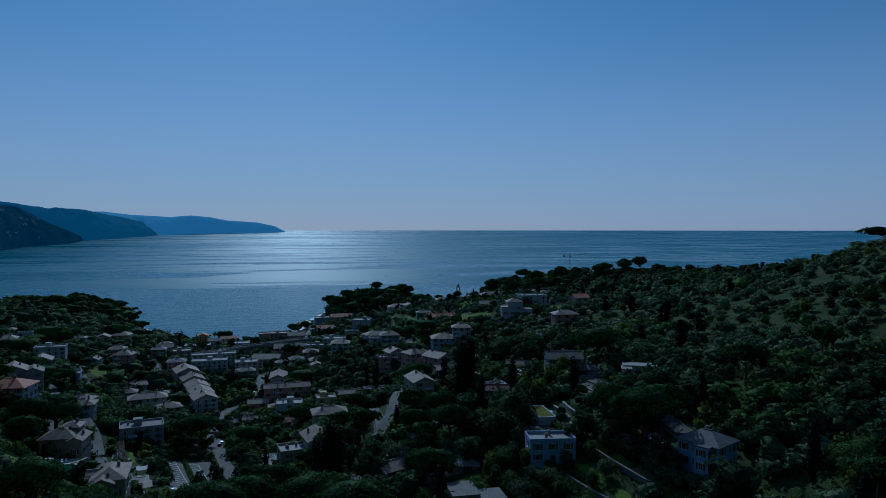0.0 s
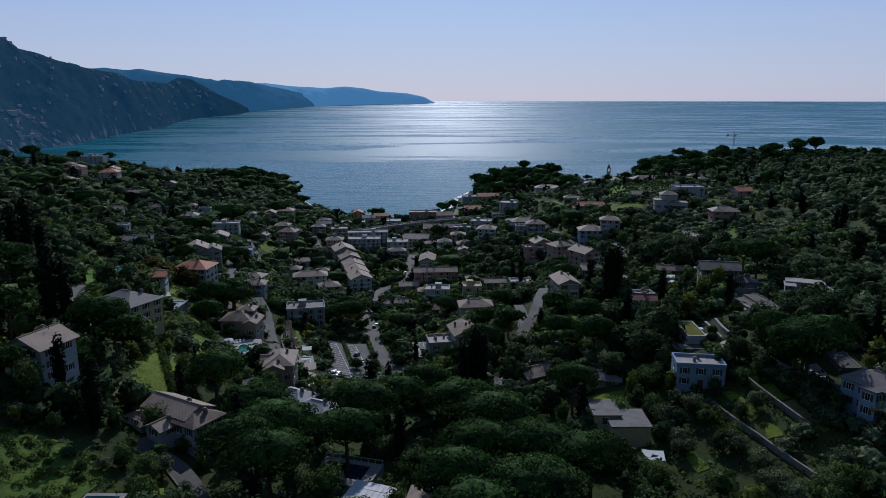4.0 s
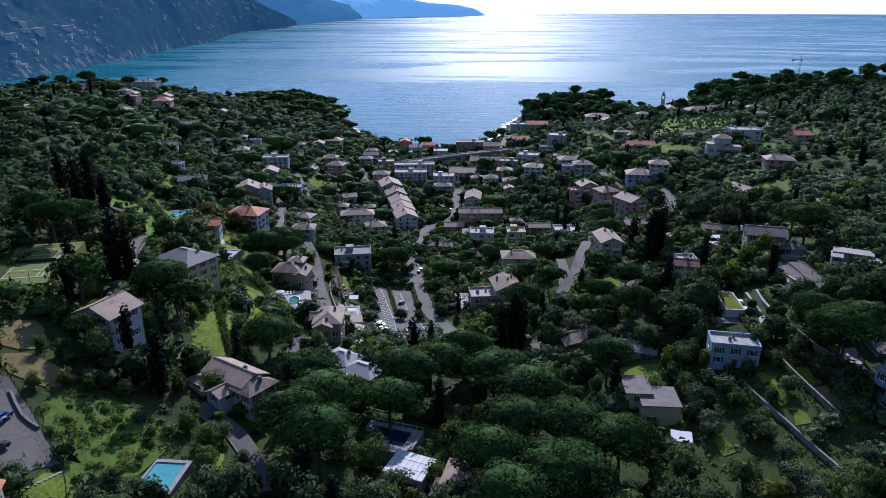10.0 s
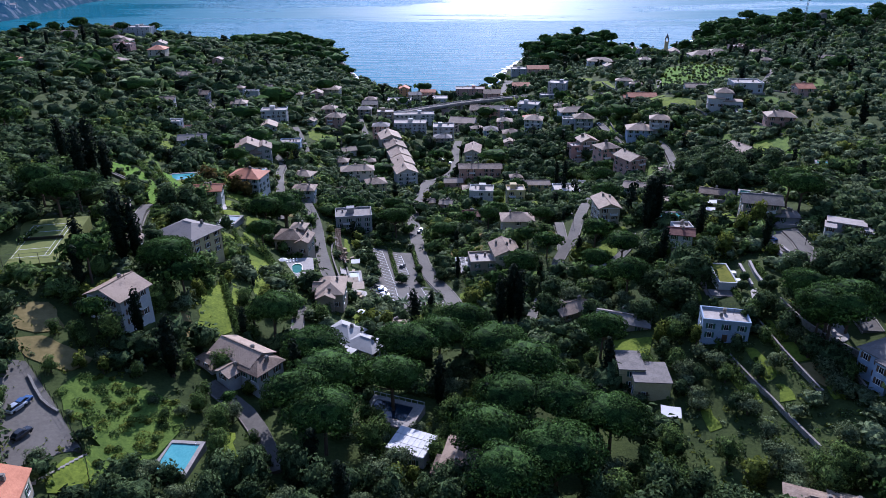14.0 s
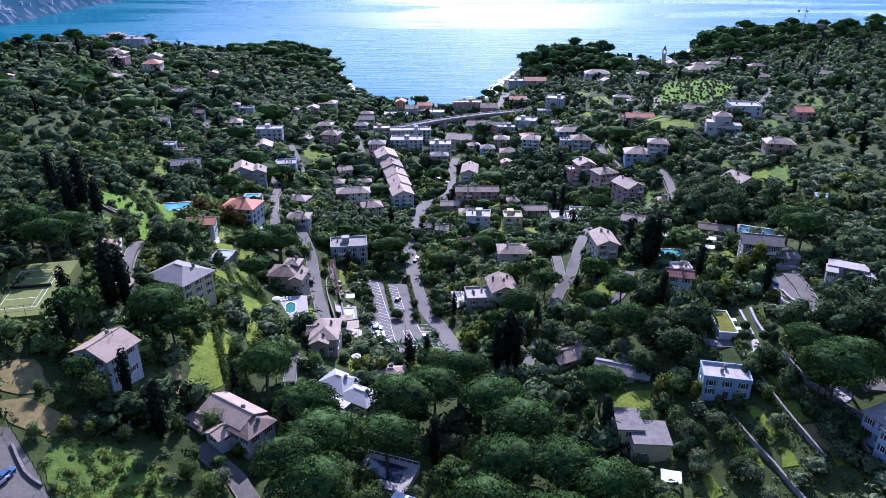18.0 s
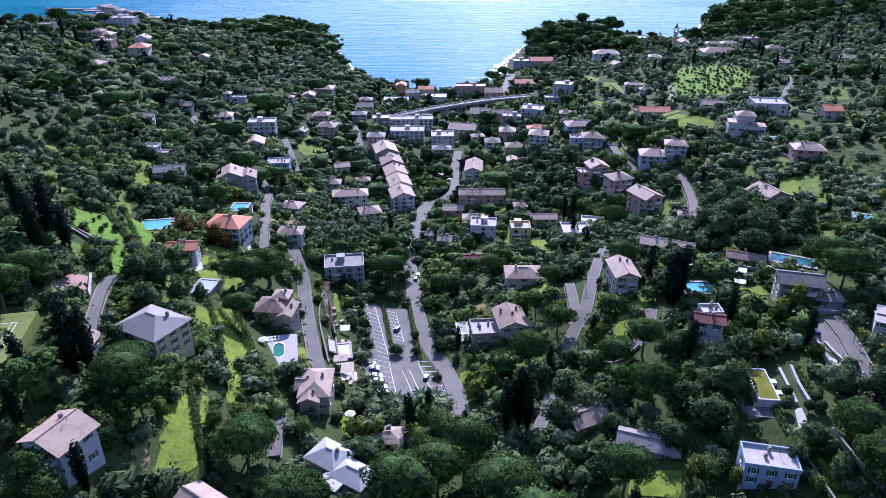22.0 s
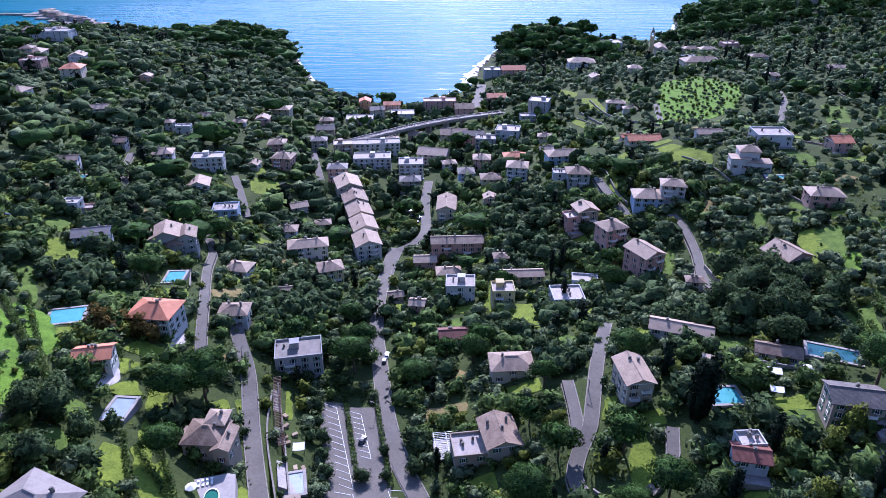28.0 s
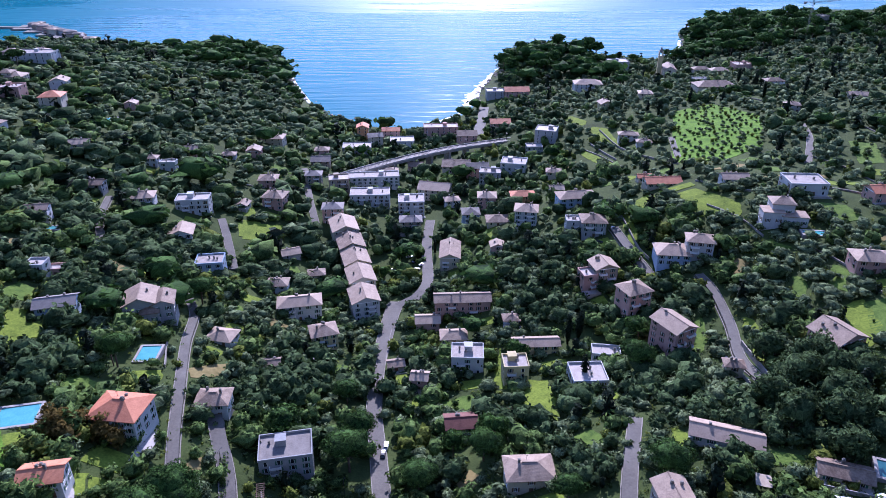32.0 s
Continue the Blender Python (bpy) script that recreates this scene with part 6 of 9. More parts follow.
winged_villa(49.4, 145.2, -4, [(1.6, -1.4, 8.6, 8.6, 5.2, "flat", "x"), (-2.8, 2.6, 6.0, 8.2, 5.9, "flat", "x")], "y", "d", "ochre flat-roofed house with a stepped grey terrace roof")
winged_villa(131.0, 209.0, -28, [(0, 0, 11.0, 5.0, 2.6, "flat", "x"), (-4.5, -4.0, 3.0, 6.0, 2.2, "flat", "x"), (6.0, -3.0, 3.0, 5.0, 1.8, "flat", "x")], "w", "f", "low white outbuilding with a cluttered paved roof terrace")
winged_villa(-50.2, 145.0, -34, [(0, 1.0, 13.5, 7.5, 3.6, "gable", "x"), (7.2, 0.2, 6.5, 8.0, 3.0, "hip", "y"), (-6.5, -4.0, 7.0, 5.0, 1.4, "hip", "x"), (2.2, -4.6, 4.6, 5.5, 2.4, "gable", "y")], "w", "s", "white plastered villa with several wings under weathered slate roofs")
winged_villa(8.0, 117.2, -14, [(0, 0, 15.5, 9.0, 4.6, "hip", "x"), (-6.0, -4.0, 6.0, 5.0, 4.0, "hip", "y")], "c", "s", "low cream house with a pinkish hipped roof under pines")
winged_villa(67.5, 96.0, -22, [(0, 0, 9.5, 7.5, 3.4, "hip", "x"), (6.0, 2.6, 6.0, 5.5, 3.0, "hip", "y")], "p", "s", "pink house with pale hipped roofs at the foot of the terraces")
winged_villa(-76.0, 89.5, 14, [(0, 0, 9.0, 8.0, 4.2, "gable", "y")], "c", "r", "small cream house with an orange terracotta roof")
winged_villa(101.5, 133.0, 24, [(0, 0, 8.5, 10.0, 6.2, "hip", "y"), (-5.0, -2.0, 2.6, 3.4, 6.0, "flat", "x")], "b", "d", "pale blue villa with tall windows beside the terraces")

winged_villa(-25.0, 169.0, -32, [(-4.4, 0.8, 9.0, 7.6, 3.6, "hip", "x"), (4.2, -0.8, 9.6, 6.6, 3.2, "hip", "x"), (1.4, -5.4, 5.4, 4.2, 2.9, "flat", "x")], "w", "w", "low white house with angled white roofs between pines")

# flat house with a planted roof, stepped terraces and roof lights
GREEN_ROOF = mottled("planted_roof", (0.07, 0.085, 0.012), (0.20, 0.20, 0.03), 3.0, 0.95, 0.1, 9.0, 0.08)
gr_z = float(ground_at(82, 183))
planted = thing("modern_house", pose(83.4, 186.0, gr_z - 4.4, 0, 0, -6) @ Matrix.Diagonal((0.82, 0.82, 0.9, 1)), "modern flat house with a planted grass roof and stepped terraces", "house", "houses on the hillside")
part("wall", box(-3.2, 3.2, -8.0, 8.0, 0, 7.6), PLASTER["w"], planted)
part("planted_roof", box(-2.8, 2.8, -7.6, 7.6, 7.6, 7.85), GREEN_ROOF, planted, "yellow-green planted roof")
part("parapet", joined(box(-3.3, -2.8, -8.1, 8.1, 7.6, 8.1), box(2.8, 3.3, -8.1, 8.1, 7.6, 8.1), box(-2.8, 2.8, -8.1, -7.6, 7.6, 8.1), box(-2.8, 2.8, 7.6, 8.1, 7.6, 8.1)), PLASTER["w"], planted)
part("terrace", box(-7.4, -3.3, -9.5, 3.0, 0, 3.9), TILES["d"], planted, "grey paved terrace")
part("annexe", box(-6.6, 1.0, -12.6, -8.1, 0, 5.2), PLASTER["g"], planted)
part("annexe_roof", box(-6.9, 1.3, -12.9, -8.1, 5.2, 5.45), TILES["d"], planted, "dark flat roof")
for k, (u, v) in enumerate(((4.6, 3.5), (5.0, -1.5), (5.6, -6.0))):
    part("roof_light", box(u - 1.1, u + 1.1, v - 1.0, v + 1.0, 0, 7.0 - 0.6 * k), PAINT, planted)
part("yard", box(3.3, 11.5, -12.0, 4.0, 0, 4.2), PAVING, planted, "pale paved yard")
for k in range(6):
    part("step", box(8.2, 10.6, 4.0 + 0.9 * k, 4.9 + 0.9 * k, 0, 4.2 + 0.3 * (k + 1)), STONE, planted)
fit_windows(planted, 16.0, -3.2, 0, -90, 4.4, 1, np.random.default_rng(4))
fit_windows(planted, 6.4, 0, -12.6, 0, 2.2, 1, np.random.default_rng(5))
keep_rect(86, 184, 22, 32, -8, 2)

# conservatory roof of pale panels, beside the low cream house, and its dark roof pool
PANEL = mottled("pale_panel", (0.50, 0.49, 0.48), (0.70, 0.69, 0.67), 1.5, 0.65, 0.3, 6.0, 0.0, 0.15)
cz = float(ground_at(-7.0, 123.5))
glasshouse = thing("conservatory", pose(-7.2, 123.6, cz - 1.5, 0, 0, -24), "conservatory with a pale panelled roof", "conservatory")
part("wall", box(-4.6, 4.6, -3.8, 3.8, 0, 4.9), PLASTER["w"], glasshouse)
for i in range(7):
    for j in range(3):
        part("roof_panel", box(-0.62, 0.62, -1.22, 1.22, -0.05, 0.05), PANEL, glasshouse, "", pose(-3.96 + 1.32 * i, -2.6 + 2.6 * j, 5.2 + 0.1 * j, 2.2))
fit_windows(glasshouse, 9.2, 0, -3.8, 0, 1.6, 1, np.random.default_rng(6))
keep_rect(-7.2, 123.6, 12, 10, -24, 3)
DARK_WATER = mottled("dark_pool_water", (0.008, 0.02, 0.035), (0.02, 0.045, 0.075), 3.0, 0.05, 0.5)
tz = float(ground_at(-13, 140))
terrace_pool = thing("terrace_pool", pose(-12.8, 140.2, tz - 2.5, 0, 0, -20), "dark blue terrace pool with a white edge under the pines", "pool", "garden pools")
part("deck", joined(box(-7.0, 7.0, -5.5, -3.0, 0, 3.4), box(-7.0, 7.0, 3.0, 4.5, 0, 3.4), box(-7.0, -5.5, -3.0, 3.0, 0, 3.4), box(4.5, 7.0, -3.0, 3.0, 0, 3.4)), PAVING, terrace_pool)
part("water", box(-5.5, 4.5, -3.0, 3.0, 1.0, 3.2), DARK_WATER, terrace_pool, "still dark blue water")
for k in range(9):
    part("baluster", box(-6.9 + 1.7 * k, -6.8 + 1.7 * k, 4.3, 4.4, 3.4, 4.4), RAIL, terrace_pool)
part("handrail", box(-7.0, 7.0, 4.3, 4.42, 4.4, 4.47), RAIL, terrace_pool)
keep_rect(-12.8, 140.2, 16, 13, -20)

BROWN_WOOD = mottled("weathered_wood", (0.07, 0.045, 0.032), (0.19, 0.125, 0.09), 1.2, 0.8, 0.2, 6.0, 0.01, 0.2)
CANVAS = mottled("white_canvas", (0.62, 0.61, 0.58), (0.80, 0.79, 0.76), 1.6, 0.8, 0.2, 6.0, 0.02, 0.15)
TAN_CANVAS = mottled("tan_canvas", (0.34, 0.27, 0.20), (0.52, 0.43, 0.33), 1.6, 0.85, 0.2, 6.0, 0.02, 0.15)


def awning(x, y, w, d, turn, tan=False):
    root = thing("awning", pose(x, y, float(ground_at(x, y)), 0, 0, turn), ("tan" if tan else "white") + " canvas awning on four metal posts", "awning", "garden awnings")
    for i in (-1, 1):
        for j in (-1, 1):
            part("post", box(i * w * 0.46 - 0.05, i * w * 0.46 + 0.05, j * d * 0.46 - 0.05, j * d * 0.46 + 0.05, -0.4, 2.5 + 0.2 * j), METAL, root)
    v = [(-w / 2 + w * i / 6, -d / 2 + d * j / 4, 2.35 + 0.22 * (j - 2) / 2 - 0.16 * math.sin(math.pi * i / 6)) for j in range(5) for i in range(7)]
    n = len(v)
    f = [(7 * j + i, 7 * j + i + 1, 7 * j + i + 8, 7 * j + i + 7) for j in range(4) for i in range(6)]
    part("canvas", (v + [(a, b, k + 0.04) for a, b, k in v], [tuple(reversed(q)) for q in f] + [tuple(k + n for k in q) for q in f]), TAN_CANVAS if tan else CANVAS, root)
    keep_rect(x, y, w + 1, d + 1, turn)


def parasol(x, y, z=None):
    root = thing("parasol", pose(x, y, float(ground_at(x, y)) + 0.2 if z is None else z), "white garden parasol, open", "parasol", "garden parasols")
    part("pole", box(-0.04, 0.04, -0.04, 0.04, -0.2, 2.5), METAL, root)
    ring = [(1.6 * math.cos(k * 0.785), 1.6 * math.sin(k * 0.785), 2.15) for k in range(8)]
    part("canopy", (ring + [(0, 0, 2.75)] + [(a, b, k - 0.12) for a, b, k in ring], [(k, (k + 1) % 8, 8) for k in range(8)] + [(9 + k, 9 + (k + 1) % 8, (k + 1) % 8, k) for k in range(8)]), CANVAS, root)


awning(53.0, 132.1, 4.6, 3.6, -14)

SLAT = mesh("slat", box(-1.25, 1.25, -0.09, 0.09, 2.3, 2.42), BROWN_WOOD)
PERGOLA_POST = mesh("post", box(-0.08, 0.08, -0.08, 0.08, -0.6, 2.2), BROWN_WOOD)


def pergola(points):
    """A long garden walk roofed with cross slats on two rows of posts."""
    line = smooth_line(points, 0.8)
    z = ground_at(line[:, 0], line[:, 1])
    way = np.gradient(line, axis=0)
    base = pose(float(line[0, 0]), float(line[0, 1]), float(z[0]))
    root = thing("pergola", base, "long brown wooden garden pergola with open slats", "pergola")
    for k, ((x, y), g) in enumerate(zip(line.tolist(), z.tolist())):
        turn = math.atan2(way[k, 1], way[k, 0]) - math.pi / 2
        spot = pose(x, y, g, 0, 0, math.degrees(turn))
        pieces = [("slat", SLAT, spot)]
        if k % 4 == 0:
            pieces += [("post", PERGOLA_POST, spot @ pose(side, 0, 0)) for side in (-1.05, 1.05)]
        for name, data, m in pieces:
            part(name, data, BROWN_WOOD, root, "", base.inverted() @ m)
    for side in (-1.05, 1.05):
        across = np.stack([way[:, 1], -way[:, 0]], -1) / np.linalg.norm(way, axis=1)[:, None]
        rail = line + across * side
        v, f = [], []
        for k, ((x, y), g) in enumerate(zip(rail.tolist(), z.tolist())):
            bx, by = x - float(line[0, 0]), y - float(line[0, 1])
            v += [(bx - 0.06, by, g - z[0] + 2.14), (bx + 0.06, by, g - z[0] + 2.14), (bx + 0.06, by, g - z[0] + 2.3), (bx - 0.06, by, g - z[0] + 2.3)]
            if k:
                f += [(4 * k - 4 + i, 4 * k - 4 + (i + 1) % 4, 4 * k + (i + 1) % 4, 4 * k + i) for i in range(4)]
        part("beam", (v, f), BROWN_WOOD, root)


pergola([(-48.2, 291.0), (-45.8, 276.5), (-43.2, 265.0), (-40.8, 256.0)])
STEP_STONE = mesh("stepping_stone", box(-0.45, 0.45, -0.28, 0.28, -0.3, 0.26), PAVING)
path = thing("garden_path", pose(0, 0, 0), "line of pale stepping stones across grass", "path")
for k in range(15):
    px, py = -69.4 - 0.42 * k, 106.0 - 0.85 * k
    part("stepping_stone", STEP_STONE, None, path, "", pose(px, py, float(ground_at(px, py)), 0, 0, 28 + 5 * math.sin(k * 2.1)))


# ---- pool terrace with a kidney-shaped pool ----
GREEN_WATER = mottled("green_pool_water", (0.01, 0.10, 0.06), (0.03, 0.19, 0.11), 3.0, 0.06, 0.5)
kz = float(ground_at(-53.5, 225.5)) + 0.9
kidney = thing("kidney_pool", pose(-53.5, 225.0, kz, 0, 0, 12), "kidney-shaped green pool in a pale paved terrace", "pool", "garden pools")
rim_pts = []
for k in range(28):
    a = 2 * math.pi * k / 28
    r = 2.9 + 0.9 * math.cos(2 * a) - 0.75 * math.exp(-((a - math.pi) / 0.7) ** 2)
    rim_pts.append((r * 0.85 * math.sin(a) + 0.6, r * 1.15 * math.cos(a)))
frame_pts = []
for px, py in rim_pts:
    a = math.atan2(py, px)
    reach = 1 / max(abs(math.cos(a)) / 6.6, abs(math.sin(a)) / 9.0)
    frame_pts.append((reach * math.cos(a), reach * math.sin(a)))
n = len(rim_pts)
v = [(x, y, 0.0) for x, y in rim_pts] + [(x, y, 0.0) for x, y in frame_pts] + [(x, y, -1.2) for x, y in rim_pts] + [(x, y, -5.0) for x, y in frame_pts]
f = []
for k in range(n):
    q = (k + 1) % n
    f += [(k, q, n + q, n + k), (2 * n + k, 2 * n + q, q, k), (n + k, n + q, 3 * n + q, 3 * n + k)]
part("terrace", (v, f), PAVING, kidney)
part("water", ([(x, y, -0.2) for x, y in rim_pts] + [(x, y, -1.3) for x, y in rim_pts], [tuple(range(n - 1, -1, -1))] + [(k, (k + 1) % n, n + (k + 1) % n, n + k) for k in range(n)]), GREEN_WATER, kidney, "still green pool water")
part("rim", ([(x * s, y * s, z) for s, z in ((1.0, 0.06), (1.1, 0.06), (1.1, 0.0), (1.0, -0.1)) for x, y in rim_pts],
             [(j * n + k, j * n + (k + 1) % n, (j + 1) % 4 * n + (k + 1) % n, (j + 1) % 4 * n + k) for j in range(4) for k in range(n)]), PAINT, kidney, "white pool rim")
keep_rect(-53.5, 225, 15, 20, 12)
LOUNGER = mesh("sun_lounger", joined(box(-0.3, 0.3, -0.95, 0.4, 0.28, 0.36), box(-0.3, 0.3, 0.4, 0.95, 0.36, 0.75), box(-0.28, -0.2, -0.9, -0.82, 0, 0.28), box(0.2, 0.28, -0.9, -0.82, 0, 0.28), box(-0.28, -0.2, 0.3, 0.38, 0, 0.28), box(0.2, 0.28, 0.3, 0.38, 0, 0.28)), PAINT)
for k in range(4):
    ob = new("sun_lounger", LOUNGER)
    ob.matrix_basis = pose(-57.6 + 1.1 * k, 231.0 + 0.3 * k, kz, 0, 0, 12)
    tagged(ob, "white sun lounger beside the pool", "lounger", "sun loungers")
parasol(-58.5, 228.5, kz)

# ---- strip of yards beside the lane ----
BRICK_RED = mottled("rusty_panel", (0.14, 0.06, 0.04), (0.30, 0.13, 0.09), 1.2, 0.8, 0.2, 6.0, 0.02, 0.25)
fence = thing("panel_fence", pose(0, 0, 0), "row of rusty red fence panels along the lane", "fence")
PANEL_MESH = mesh("panel", joined(box(-0.95, 0.95, -0.04, 0.04, 0.1, 1.7), box(-1.0, -0.92, -0.07, 0.07, 0, 1.85), box(0.92, 1.0, -0.07, 0.07, 0, 1.85)), BRICK_RED)
for k in range(15):
    px, py = -46.0 + 0.40 * k, 282.0 - 1.95 * k
    part("panel", PANEL_MESH, None, fence, "", pose(px, py, float(ground_at(px, py)), 0, 0, -78))
awning(-32.4, 226.1, 6.5, 5.0, 8, True)
awning(-36.2, 257.0, 3.6, 3.0, 5)
awning(-34.5, 232.5, 5.0, 3.2, 8, True)
pool(-35.9, 241.3, 6.4, 8.0, 10, True)
CRATE = mesh("crate", joined(box(-0.9, 0.9, -0.55, 0.55, 0.12, 0.95), box(-0.92, 0.92, -0.57, -0.45, 0, 0.12), box(-0.92, 0.92, 0.45, 0.57, 0, 0.12), box(-0.94, 0.94, -0.59, 0.59, 0.95, 1.0)), mottled("pale_timber", (0.22, 0.16, 0.10), (0.42, 0.33, 0.22), 1.0, 0.8, 0.2, 6.0, 0.01, 0.3))
for k, (px, py) in enumerate(((-41.2, 262.0), (-40.0, 259.5), (-38.6, 264.5), (-41.8, 268.0), (-30.6, 221.5), (-29.4, 219.0), (-36.0, 248.4), (-33.8, 249.0), (-42.8, 273.0))):
    ob = new("crate", CRATE)
    ob.matrix_basis = pose(px, py, float(ground_at(px, py)), 0, 0, 17 * k)
    tagged(ob, "pale timber crate standing in the yard", "crate", "yard crates")
keep_line([(-44, 278), (-38, 258), (-33, 228), (-29, 216)], 7.0)

# ---- round planter where the lanes meet ----
ring = thing("round_planter", pose(40.4, 201.1, float(ground_at(40.4, 201.1)) + 0.1), "round stone planter bed beside the lane", "planter")
for name, r0, r1, z1, mats in (("outer_wall", 4.2, 4.7, 0.9, STONE), ("inner_wall", 2.6, 3.0, 1.2, STONE)):
    v = [(r * math.cos(k * 0.2618), r * math.sin(k * 0.2618), z) for r, z in ((r0, -1.0), (r0, z1), (r1, z1), (r1, -1.0)) for k in range(24)]
    part(name, (v, [(j * 24 + k, j * 24 + (k + 1) % 24, (j + 1) * 24 + (k + 1) % 24, (j + 1) * 24 + k) for j in range(3) for k in range(24)]), mats, ring)
part("soil", ([(2.6 * math.cos(k * 0.2618), 2.6 * math.sin(k * 0.2618), 0.9) for k in range(24)], [tuple(range(24))]), DRY, ring, "bare earth bed")
keep_rect(40.4, 201.1, 10, 10, 0)

# ---- pergola terrace beside the valley house ----
pz = float(ground_at(9.7, 258.0))
pergola = thing("pergola", pose(9.2, 257.0, pz, 0, 0, 4), "white timber pergola over a small terrace", "pergola")
part("floor", box(-4.2, 4.2, -4.5, 4.5, -2.5, 0.2), PAVING, pergola, "pale paved floor")
for i in (-3.9, 0.0, 3.9):
    for j in (-4.1, 4.1):
        part("post", box(i - 0.09, i + 0.09, j - 0.09, j + 0.09, 0.2, 2.7), PAINT, pergola)
for i in (-3.9, 0.0, 3.9):
    part("beam", box(i - 0.08, i + 0.08, -4.5, 4.5, 2.7, 2.88), PAINT, pergola)
for k in range(12):
    part("slat", box(-4.3, 4.3, -4.3 + 0.78 * k, -4.22 + 0.78 * k, 2.88, 3.0), PAINT, pergola)
keep_rect(9.2, 257, 9, 10, 4)

awning(88.2, 261.0, 4.0, 4.0, -20, True), awning(102.6, 251.3, 5.2, 2.6, -18), awning(99.7, 242.6, 3.6, 2.2, -18)
parasol(-26.5, 196.0), parasol(112.5, 250.5)


# ---- single trees: east, north, height ----
PINES_1 = [(-77.5, 175.1, 13.0), (-47.6, 169.5, 10.0), (-67.5, 237.2, 10.0), (-9.6, 159.2, 14.0), (5.6, 175.8, 14.0), (14.5, 158.4, 15.0), (21.0, 147.1, 15.0), (-27.4, 136.3, 14.0), (-12.5, 140.5, 13.0), (-33.4, 150.8, 12.0), (-31.9, 127.6, 13.0), (15.7, 133.1, 14.0), (27.4, 132.3, 13.0), (42.7, 160.7, 12.0), (28.3, 223.0, 11.0), (95.2, 150.0, 13.0), (93.8, 160.3, 12.0), (-1.4, 165.8, 14.0), (-67.2, 273.2, 14.0), (-103.5, 334.9, 11.0), (81.1, 338.2, 11.0), (-20.6, 319.6, 12.0), (-22.8, 305.2, 13.0), (-0.2, 294.9, 9.0), (41.0, 270.5, 9.0), (-118.7, 200.8, 14.0), (-130.7, 213.3, 13.0), (-121.0, 216.8, 12.0), (37.1, 123.5, 13.0)]
PINES_2 = [(-25.6, 119.4, 14.0), (9.6, 117.7, 14.0), (23.1, 110.5, 14.0), (11.7, 103.6, 13.0), (-93.5, 400.6, 11.0), (67.6, 270.0, 10.0), (-15.7, 463.1, 9.0), (-24.6, 457.8, 8.0), (-29.3, 490.6, 8.0), (-245.2, 1027.5, 17.0), (-224.4, 1026.4, 17.0), (-216.1, 1119.3, 19.0), (-171.4, 1043.2, 17.0), (-253.9, 961.3, 14.0), (-307.7, 968.8, 12.0), (-259.4, 917.9, 12.0), (-156.1, 989.4, 15.0), (-155.6, 905.6, 14.0), (-185.2, 935.1, 15.0), (216.9, 959.1, 13.0)]
PINES_3 = [(118.4, 949.7, 13.0), (143.4, 941.9, 14.0), (170.0, 926.9, 14.0), (436.4, 1177.1, 17.0), (500.5, 1169.3, 18.0), (509.4, 1136.1, 18.0), (521.3, 1108.0, 20.0), (511.8, 1049.2, 17.0), (500.9, 992.1, 17.0), (556.1, 1016.6, 22.0), (532.9, 936.5, 17.0), (535.7, 912.8, 16.0), (371.3, 1029.9, 15.0), (398.6, 1009.4, 15.0), (418.4, 976.6, 15.0), (440.8, 953.6, 15.0), (432.6, 876.9, 15.0), (451.0, 856.0, 15.0), (246.5, 967.0, 12.0), (274.0, 977.2, 12.0), (223.9, 722.7, 12.0), (222.9, 850.7, 14.0), (-110.2, 835.7, 13.0), (-413.3, 730.7, 14.0), (-388.0, 720.7, 16.0), (-371.4, 739.7, 19.0), (-337.7, 759.4, 15.0), (-318.9, 801.7, 14.0), (-400.8, 672.7, 12.0), (-359.1, 688.8, 13.0)]
PINES_4 = [(595.8, 1000.2, 16.0), (628.2, 956.7, 16.0), (600.9, 836.0, 16.0)]
CYPRESSS_1 = [(-135.6, 257.2, 24.0), (-126.6, 249.4, 18.0), (-92.1, 181.3, 22.0), (-89.3, 183.9, 20.0), (-101.4, 176.2, 13.0), (-93.4, 159.3, 13.0), (-74.4, 146.9, 14.0), (-63.6, 136.7, 16.0), (63.1, 369.3, 14.0), (67.9, 371.0, 14.0), (75.8, 236.8, 20.0), (75.2, 239.3, 20.0), (78.8, 239.1, 20.0), (21.4, 194.5, 20.0), (23.8, 192.6, 18.0), (18.0, 193.0, 17.0), (61.6, 336.9, 13.0), (-152.8, 269.5, 20.0), (-133.6, 245.1, 22.0), (335.5, 700.3, 14.0), (289.5, 680.6, 14.0), (309.9, 770.2, 14.0), (10.2, 134.5, 14.0), (-1.2, 145.7, 15.0), (-36.3, 143.6, 14.0), (-74.7, 575.5, 10.0), (-30.5, 635.8, 10.0), (12.9, 489.6, 9.0), (-353.4, 706.8, 18.0), (-323.5, 671.0, 18.0)]
CYPRESSS_2 = [(-369.6, 668.7, 14.0), (-351.6, 604.1, 14.0)]
PALMS_1 = [(-77.7, 778.4, 8.0), (-105.7, 756.8, 8.0), (-13.6, 204.7, 6.0), (-6.6, 208.9, 6.0), (-2.6, 209.0, 6.0)]
